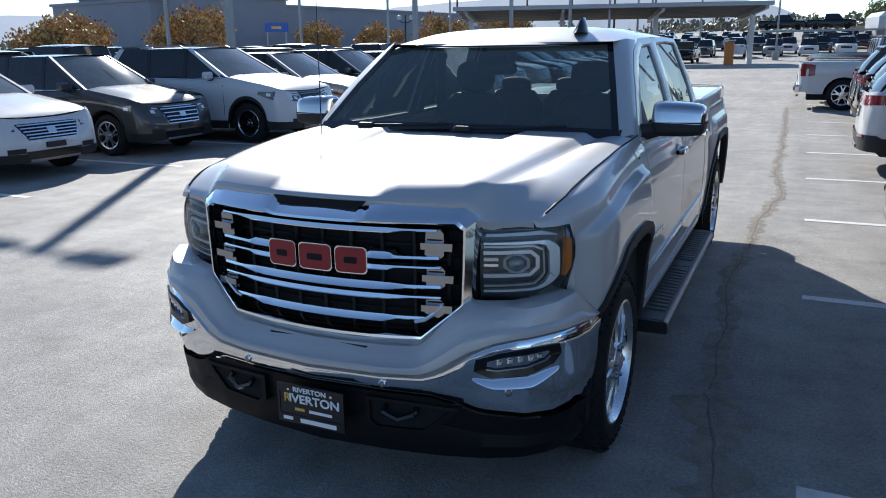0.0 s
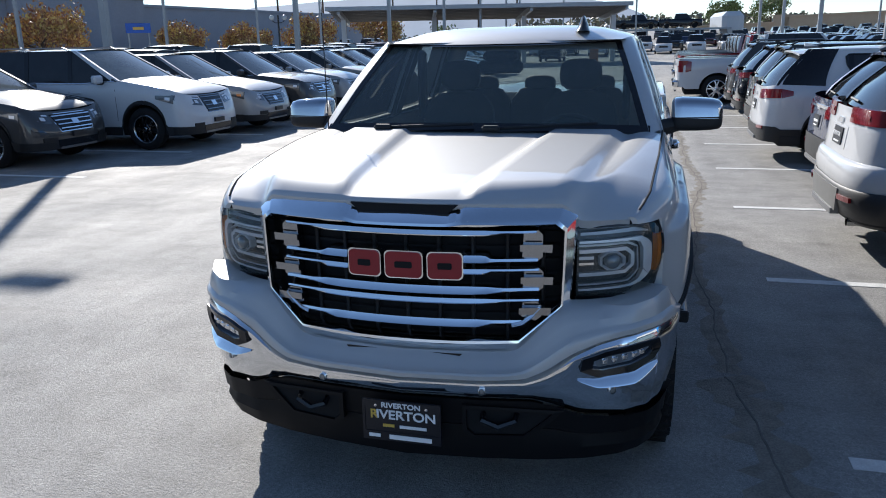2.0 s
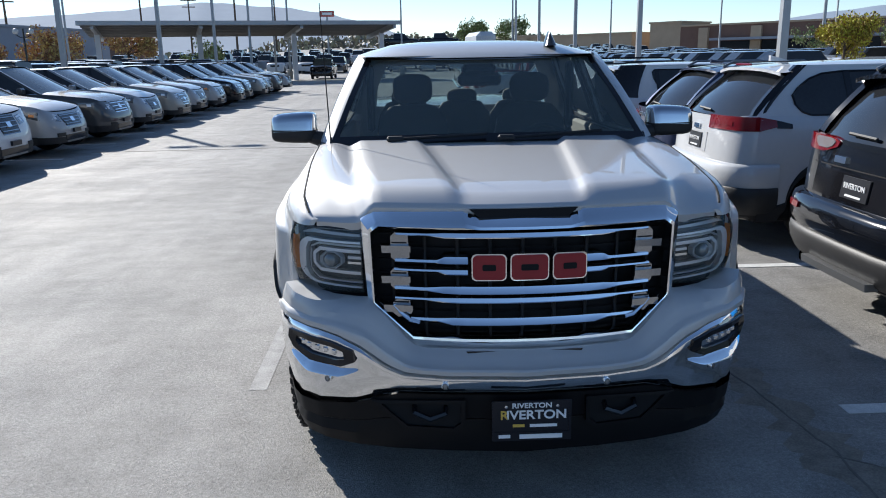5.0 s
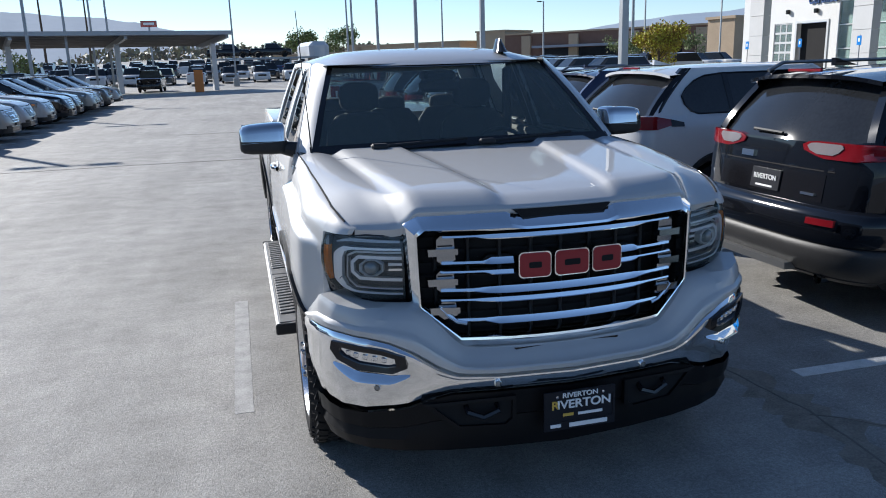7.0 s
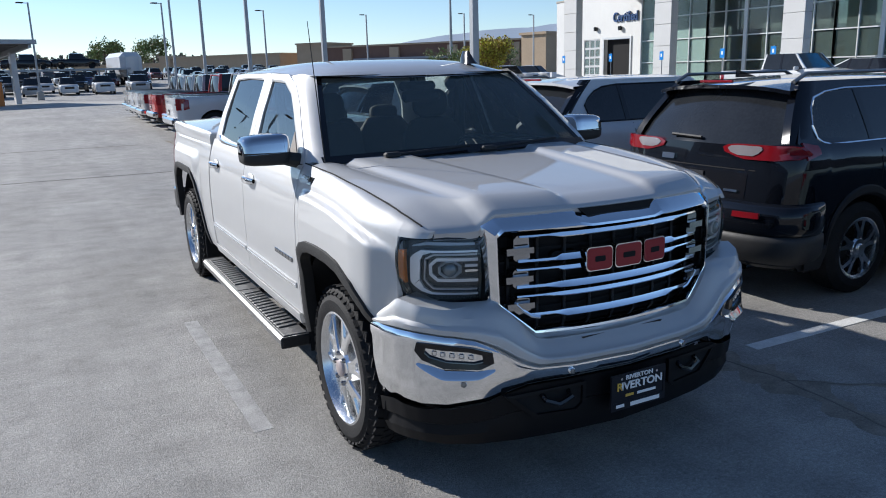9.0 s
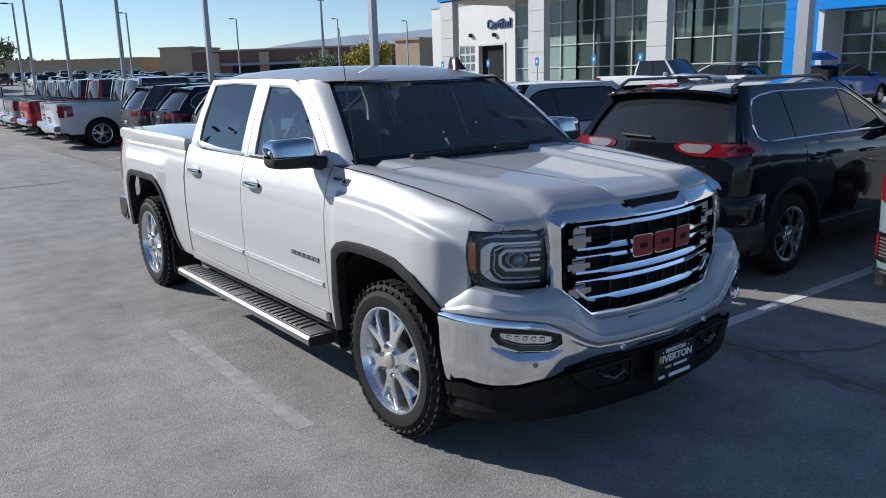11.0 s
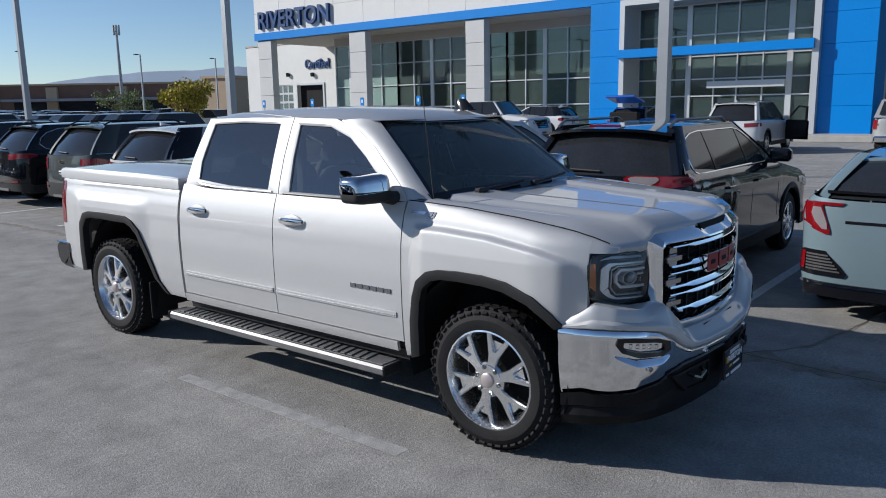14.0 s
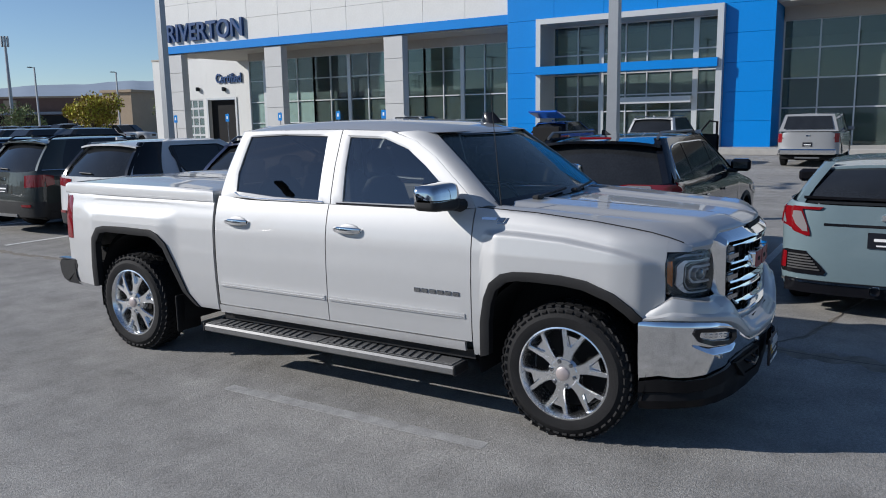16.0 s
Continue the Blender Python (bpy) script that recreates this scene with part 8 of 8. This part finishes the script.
# power line pylons
for az, dist, h in ((-23.2, 190, 19.5), (-18.3, 215, 21), (-12.2, 205, 20), (-26.3, 180, 18), (-9.5, 230, 21), (-15.2, 240, 20)):
    t = thing("power_pole", "tall wooden power pole with crossarms", "power pole", pose(dist * math.sin(radians(az)), dist * math.cos(radians(az)) - 3.6, ground_z(dist * math.sin(radians(az)), dist * math.cos(radians(az))), 0, 0, -az), "power poles")
    bm = bmesh.new()
    tube(bm, [(0, 0, 0), (0, 0, h)], [0.30, 0.16], 8)
    part("pole", bm, BARK, t)
    for k, (z, w) in enumerate(((h - 0.6, 2.6), (h - 2.4, 4.2), (h - 4.2, 3.6))):
        bm = bmesh.new()
        box(bm, (0, -0.2, z), (w, 0.22, 0.26), 0.0)
        part("crossarm", bm, BARK, t, smooth=False)
# street lamp with two globes
GLOBE = material("frosted_globe", (0.55, 0.55, 0.52), 0.4, vary=0.05)
t = thing("street_lamp", "dark post lamp carrying two round globes", "street lamp", pose(-23.9, 46.0, 0, 0, 0, 25))
bm = bmesh.new()
tube(bm, [(0, 0, 0), (0, 0, 0.5), (0, 0, 3.9)], [0.14, 0.07, 0.05], 8)
tube(bm, [(-0.42, 0, 3.55), (-0.2, 0, 3.4), (0.2, 0, 3.4), (0.42, 0, 3.55)], 0.03, 6)
part("post", bm, GLOSSBLACK, t)
for x in (-0.42, 0.42):
    bm = bmesh.new()
    bmesh.ops.create_uvsphere(bm, u_segments=12, v_segments=8, radius=0.17, matrix=Matrix.Translation((x, 0, 3.74)))
    part("globe", bm, GLOBE, t)
# red and white sign beyond the canopy
t = thing("shop_sign", "red and white roadside sign on a pole", "sign", pose(-11.5, 105.8, ground_z(-11.5, 105.8), 0, 0, 6))
bm = bmesh.new()
tube(bm, [(0, 0.1, 0), (0, 0.1, 6.8)], 0.12, 8)
part("post", bm, STEEL, t)
bm = bmesh.new()
box(bm, (0, 0, 7.0), (2.0, 0.2, 0.8), 0.03)
part("board", bm, RED, t)
bm = bmesh.new()
box(bm, (0, -0.12, 7.0), (1.3, 0.04, 0.3), 0.01)
part("white_mark", bm, WHITEMARK, t, smooth=False)
# pale concrete apron across the far end of the aisle
bm = bmesh.new()
box(bm, (-10, 62.5, 0.004), (90, 11, 0.012), 0.0, Matrix.Identity(4))
tagged(part("pavement", bm, CONCRETE, smooth=False), "pale concrete apron at the far end of the aisle", "pavement", kind="structure")

# hills; aerial haze is put into their blue colour and faint glow
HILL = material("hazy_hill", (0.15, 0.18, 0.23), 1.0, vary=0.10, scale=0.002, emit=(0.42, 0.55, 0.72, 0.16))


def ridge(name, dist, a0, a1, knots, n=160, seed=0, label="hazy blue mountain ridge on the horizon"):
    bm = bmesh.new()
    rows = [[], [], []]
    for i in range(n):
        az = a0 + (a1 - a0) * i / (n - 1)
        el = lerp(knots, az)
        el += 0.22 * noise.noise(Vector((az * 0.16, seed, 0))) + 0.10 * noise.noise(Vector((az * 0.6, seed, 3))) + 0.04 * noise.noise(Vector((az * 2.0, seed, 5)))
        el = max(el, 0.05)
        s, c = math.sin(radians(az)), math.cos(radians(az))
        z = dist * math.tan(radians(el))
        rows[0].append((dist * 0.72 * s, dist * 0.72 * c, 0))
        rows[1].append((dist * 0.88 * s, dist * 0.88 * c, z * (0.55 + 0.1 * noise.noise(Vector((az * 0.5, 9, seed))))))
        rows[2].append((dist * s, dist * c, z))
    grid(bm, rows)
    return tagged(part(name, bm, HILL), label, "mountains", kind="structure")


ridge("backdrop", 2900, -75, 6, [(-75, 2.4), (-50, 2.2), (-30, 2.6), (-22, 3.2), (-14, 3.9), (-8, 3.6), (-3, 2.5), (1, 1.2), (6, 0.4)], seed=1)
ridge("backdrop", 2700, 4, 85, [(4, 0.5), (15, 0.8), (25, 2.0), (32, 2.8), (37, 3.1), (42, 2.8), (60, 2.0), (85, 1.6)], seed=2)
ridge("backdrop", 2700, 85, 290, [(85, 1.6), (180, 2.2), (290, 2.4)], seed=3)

# far belt of trees and low roofs along the horizon
BELT = leafmat("far_trees", (0.17, 0.15, 0.10))
rnd = random.Random(77)
verts, faces = [], []
for k in range(18000):
    az = rnd.uniform(-62, 80)
    dist = rnd.uniform(300, 420)
    top = 5.0 + 3.0 * noise.noise(Vector((az * 0.35, 2.0, 0))) + 2.0 * noise.noise(Vector((az * 1.7, 5.0, 0)))
    p = Vector((dist * math.sin(radians(az)), dist * math.cos(radians(az)), max(0.3, rnd.uniform(0, max(1.0, top)))))
    p.z += ground_z(p.x, p.y)
    q = Euler((rnd.uniform(0, 6), rnd.uniform(0, 6), rnd.uniform(0, 6))).to_matrix()
    s = rnd.uniform(0.9, 2.0)
    i = len(verts)
    for u, v in ((-0.5, -0.3), (0.5, -0.4), (0.4, 0.4), (-0.5, 0.3)):
        verts.append(tuple(p + q @ Vector((u * s, v * s, 0))))
    faces.append((i, i + 1, i + 2, i + 3))
me = bpy.data.meshes.new("far_tree_belt")
me.from_pydata(verts, [], faces)
me.materials.append(BELT)
tagged(new("far_tree_belt", me), "far brownish belt of trees along the horizon", "trees", kind="stuff")

# ---- dealership ----
PANELW = material("white_cladding", (0.62, 0.62, 0.60), 0.55, vary=0.05, scale=0.8)
PANELB = material("blue_cladding", (0.0, 0.20, 0.60), 0.35, vary=0.05, scale=0.8)
# this grey includes the shade that the columns stand in
COLUMN = material("grey_column_cladding", (0.50, 0.50, 0.49), 0.6, vary=0.06, scale=1.2)
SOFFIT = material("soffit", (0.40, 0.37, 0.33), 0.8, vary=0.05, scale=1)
# the green film in both glasses paints in the lit inside of the showroom
SHOPGLASS = pane_material("showroom_glass", (0.50, 0.62, 0.58), 1.7, 0.06)
GREENGLASS = pane_material("green_glass", (0.62, 0.80, 0.74), 1.6, 0.28)
MULLION = material("pale_mullion", (0.55, 0.56, 0.56), 0.4, 0.4, vary=0.03)
FX = 36.5
SIGNBLUE = material("sign_blue", (0.01, 0.05, 0.16), 0.4, vary=0.05)
dealer = thing("dealership", "modern car showroom with white and blue cladding and tall glazing", "building", kind="")


def panels(name, y0, y1, z0, z1, ny, nz, x, mat, gap=0.010, depth=0.10, parent=None, skip=None):
    """Cladding panels with open joints on a wall that looks to -x."""
    w, h = (y1 - y0) / ny, (z1 - z0) / nz
    bm = bmesh.new()
    box(bm, (x + depth / 2, y0 + w / 2, z0 + h / 2), (depth, w - gap, h - gap), 0.008)
    first = part(name, bm, mat, parent or dealer, smooth=False)
    for i in range(ny):
        for j in range(nz):
            if i == 0 and j == 0:
                continue
            ob = new(name, first.data)
            ob.parent = parent or dealer
            ob.location = (0, i * w, j * h)


def block(name, x0, x1, y0, y1, z0, z1, mat, parent=None, bevel=0.0):
    bm = bmesh.new()
    box(bm, ((x0 + x1) / 2, (y0 + y1) / 2, (z0 + z1) / 2), (abs(x1 - x0), abs(y1 - y0), abs(z1 - z0)), bevel)
    return part(name, bm, mat, parent or dealer, smooth=False)


def glazing(name, x, ys, zs, glass, bar=0.07, thick=()):
    """A glazed wall that looks to -x: one pane and its bars."""
    g = new(name)
    g.parent = dealer
    for a, b in zip(ys, ys[1:]):
        for c, d in zip(zs, zs[1:]):
            bm = bmesh.new()
            box(bm, (x + 0.05, (a + b) / 2, (c + d) / 2), (0.02, b - a - 0.02, d - c - 0.02))
            p = part("pane", bm, glass, g, smooth=False)
            p.visible_shadow = False
    for y in ys:
        w = 0.28 if y in thick else bar
        block("mullion", x - 0.06, x + 0.10, y - w / 2, y + w / 2, zs[0], zs[-1], MULLION, g)
    for z in zs:
        block("transom", x - 0.04, x + 0.08, ys[0], ys[-1], z - bar / 2, z + bar / 2, MULLION, g)
    return g


# upper white wall with blue foot strip
panels("white_panel", 18.95, 49.0, 7.85, 12.4, 10, 3, FX, PANELW)
block("fascia_strip", FX - 0.12, FX + 0.3, 18.95, 49.0, 7.30, 7.85, PANELB)
block("upper_wall", FX + 0.10, FX + 0.5, 18.9, 48.95, 7.3, 12.3, PANELW)
block("end_wall", FX + 0.1, FX + 4.0, 48.6, 49.0, 7.3, 12.4, PANELW)
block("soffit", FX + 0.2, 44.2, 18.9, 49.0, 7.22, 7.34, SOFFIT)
for y0, y1 in ((47.15, 48.75), (36.85, 38.45), (26.55, 28.0)):
    c = block("column_core", FX + 0.12, FX + 0.5, y0 + 0.05, y1 - 0.05, 0.15, 7.25, COLUMN)
    for k in range(5):
        block("column_panel", FX, FX + 0.62, y0, y1, 0.15 + 1.42 * k + 0.01, 0.15 + 1.42 * (k + 1) - 0.01, COLUMN, c, 0.01)
glazing("glazed_wall", 39.6, [19.0, 20.7, 22.3, 23.95, 25.4, 26.9], [0.15, 1.9, 3.5, 5.1, 6.65], SHOPGLASS, thick=(23.95,))
glazing("glazed_wall", 39.6, [26.9, 28.3, 30.0, 31.6, 33.3, 35.0, 36.6], [0.15, 1.9, 3.5, 5.1, 6.65], SHOPGLASS, thick=(33.3,))
glazing("glazed_wall", 39.6, [36.6, 38.2, 39.9, 41.5, 43.1], [0.15, 1.9, 3.5, 5.1, 6.65], GREENGLASS, thick=(41.5,))
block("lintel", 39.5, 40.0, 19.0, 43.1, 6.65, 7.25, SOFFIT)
block("inner_floor", 39.8, 50, -12, 43.0, 0.05, 0.15, CONCRETE)
block("inner_wall", 49.6, 50, -12, 43.0, 0.15, 7.2, PANELW)
block("inner_ceiling", 39.8, 50, -12, 43.0, 6.7, 6.9, PANELW)
# recessed service wing
wing = thing("service_wing", "white service wing with roll-up door", "building")
for a in (0,):
    for y0, y1, z0, z1 in ((43.2, 49.35, 0.1, 7.75), (49.35, 52.85, 4.05, 7.75), (52.85, 53.45, 0.1, 7.75), (53.45, 55.7, 4.1, 7.75), (55.7, 60.0, 0.1, 7.75)):
        bm = bmesh.new()
        box(bm, (44.2, (y0 + y1) / 2, (z0 + z1) / 2), (0.4, y1 - y0 - 0.004, z1 - z0))
        part("wall_section", bm, PANELW, wing, smooth=False)
    bm = bmesh.new()
    box(bm, (50, 53, 7.8), (12, 14.2, 0.2))
    part("roof", bm, SOFFIT, wing, smooth=False)
    # near-black sheet across the bay stands in for its unlit inside
    bm = bmesh.new()
    box(bm, (44.45, 51.1, 2.0), (0.1, 3.5, 4.0))
    part("open_bay", bm, DARK, wing, smooth=False)
    bm = bmesh.new()
    ring(bm, [(49.2, 0.1), (53.0, 0.1), (53.0, 4.2), (49.2, 4.2)], [(49.4, 0.1), (52.8, 0.1), (52.8, 4.02), (49.4, 4.02)], lambda u, v, d: (d, u, v), 43.92, 44.1)
    part("bay_frame", bm, MULLION, wing, smooth=False)
    door = new("roll_up_door")
    door.parent = wing
    for i in range(3):
        for j in range(5):
            bm = bmesh.new()
            box(bm, (44.1, 53.47 + (i + 0.5) * 0.74, 0.15 + (j + 0.5) * 0.79), (0.03, 0.60, 0.60))
            part("pane", bm, GREENGLASS, door, smooth=False)
    for i in range(4):
        bm = bmesh.new()
        box(bm, (44.1, 53.47 + i * 0.74, 2.1), (0.08, 0.13, 3.95))
        part("door_stile", bm, WHITE, door, smooth=False)
    for j in range(6):
        bm = bmesh.new()
        box(bm, (44.095, 54.58, 0.15 + j * 0.79), (0.08, 2.3, 0.18))
        part("door_rail", bm, WHITE, door, smooth=False)
    words("Certified", 1.1, pose(43.92, 50.0, 5.8, 90, 0, -90), SIGNBLUE, wing, "wall_lettering", 0.06, sx=0.8)
    for y in (53.9, 50.6):
        bm = bmesh.new()
        box(bm, (43.85, y, 5.0 if y > 52 else 4.9), (0.30, 0.3, 0.35), 0.05)
        part("wall_lamp", bm, GLOSSBLACK, wing)
# glazed corner
bm = bmesh.new()
box(bm, (41.85, 43.1, 3.7), (4.3, 0.05, 7.2))
part("corner_glass", bm, GREENGLASS, dealer, smooth=False)
# letters
words("RIVERTON", 1.8, pose(FX - 0.10, 44.3, 8.72, 90, 0, -90), SIGNBLUE, dealer, "sign_letters", 0.14, "dark blue raised sign letters", sx=0.96)
# blue entrance block
def blue_wall():
    panels("blue_panel", 16.98, 18.95, 0.15, 7.35, 1, 5, FX - 0.35, PANELB)
    panels("blue_panel", 4.5, 6.85, 0.15, 7.35, 1, 5, FX - 0.35, PANELB)
    panels("blue_panel", 4.5, 18.95, 7.35, 12.8, 5, 3, FX - 0.35, PANELB)
    block("blue_core", FX - 0.26, FX + 2.5, 17.0, 18.9, 0.15, 7.4, PANELB)
    block("blue_core", FX - 0.26, FX + 2.5, 4.55, 6.8, 0.15, 7.4, PANELB)
    block("blue_core", FX - 0.26, FX + 2.5, 4.55, 18.9, 7.4, 12.7, PANELB)


blue_wall()
portal = new("portal")
portal.parent = dealer
bm = bmesh.new()
ring(bm, [(6.85, 0.15), (16.98, 0.15), (16.98, 7.35), (6.85, 7.35)], [(7.15, 0.15), (16.70, 0.15), (16.70, 7.05), (7.15, 7.05)], lambda u, v, d: (d, u, v), FX - 0.75, FX + 1.4)
part("portal_frame", bm, MULLION, portal, smooth=False)
block("portal_beam", FX - 0.95, FX + 0.2, 7.05, 17.05, 4.30, 4.74, PANELB, portal)
glazing("glazed_entrance", FX + 1.2, [7.2, 8.6, 9.9, 11.2, 12.4, 13.8, 15.2, 16.7], [0.15, 2.2, 3.1, 4.3, 5.4, 7.0], SHOPGLASS, thick=(13.8, 8.6))
block("door_header", FX + 0.7, FX + 1.25, 8.7, 12.6, 2.6, 2.95, MULLION)
# right-hand glazing beside the blue block
glazing("glazed_wall", 39.0, [-11.0, -9.2, -7.4, -5.6, -3.8, -2.1, -0.5, 1.1, 2.8, 4.5], [0.15, 2.2, 3.7, 5.2, 6.6], SHOPGLASS)
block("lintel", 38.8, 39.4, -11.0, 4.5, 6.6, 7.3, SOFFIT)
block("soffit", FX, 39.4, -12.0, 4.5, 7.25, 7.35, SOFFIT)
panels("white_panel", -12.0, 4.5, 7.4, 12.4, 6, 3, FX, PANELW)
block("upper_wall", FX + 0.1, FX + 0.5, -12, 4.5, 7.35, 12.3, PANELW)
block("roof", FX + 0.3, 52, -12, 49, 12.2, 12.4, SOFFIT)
block("back_wall", 51.6, 52, -12, 49, 0, 12.3, GREYWALL)
block("side_wall", 39, 52, -12.4, -12, 0, 12.3, GREYWALL)
# kerb and walk
bm = bmesh.new()
box(bm, (39.0, 22, 0.15), (10.5, 80, 0.30), 0.02)
tagged(part("pavement", bm, CONCRETE, smooth=False), "pale concrete walk along the showroom", "pavement", kind="structure")
# blue parking signs
for y in (25.9, 29.4, 34.3, 39.2, 44.5):
    t = thing("parking_sign", "small blue accessible parking sign on a post", "sign", pose(33.4, y, ground_z(33.4, y)), "blue parking signs")
    bm = bmesh.new()
    tube(bm, [(0, 0, 0), (0, 0, 2.42)], 0.03, 6)
    part("post", bm, STEEL, t)
    bm = bmesh.new()
    box(bm, (-0.04, 0, 2.12), (0.02, 0.34, 0.52), 0.004)
    part("board", bm, PANELB, t)
    bm = bmesh.new()
    box(bm, (-0.055, 0, 2.14), (0.012, 0.12, 0.20), 0.003)
    part("mark", bm, WHITEMARK, t)
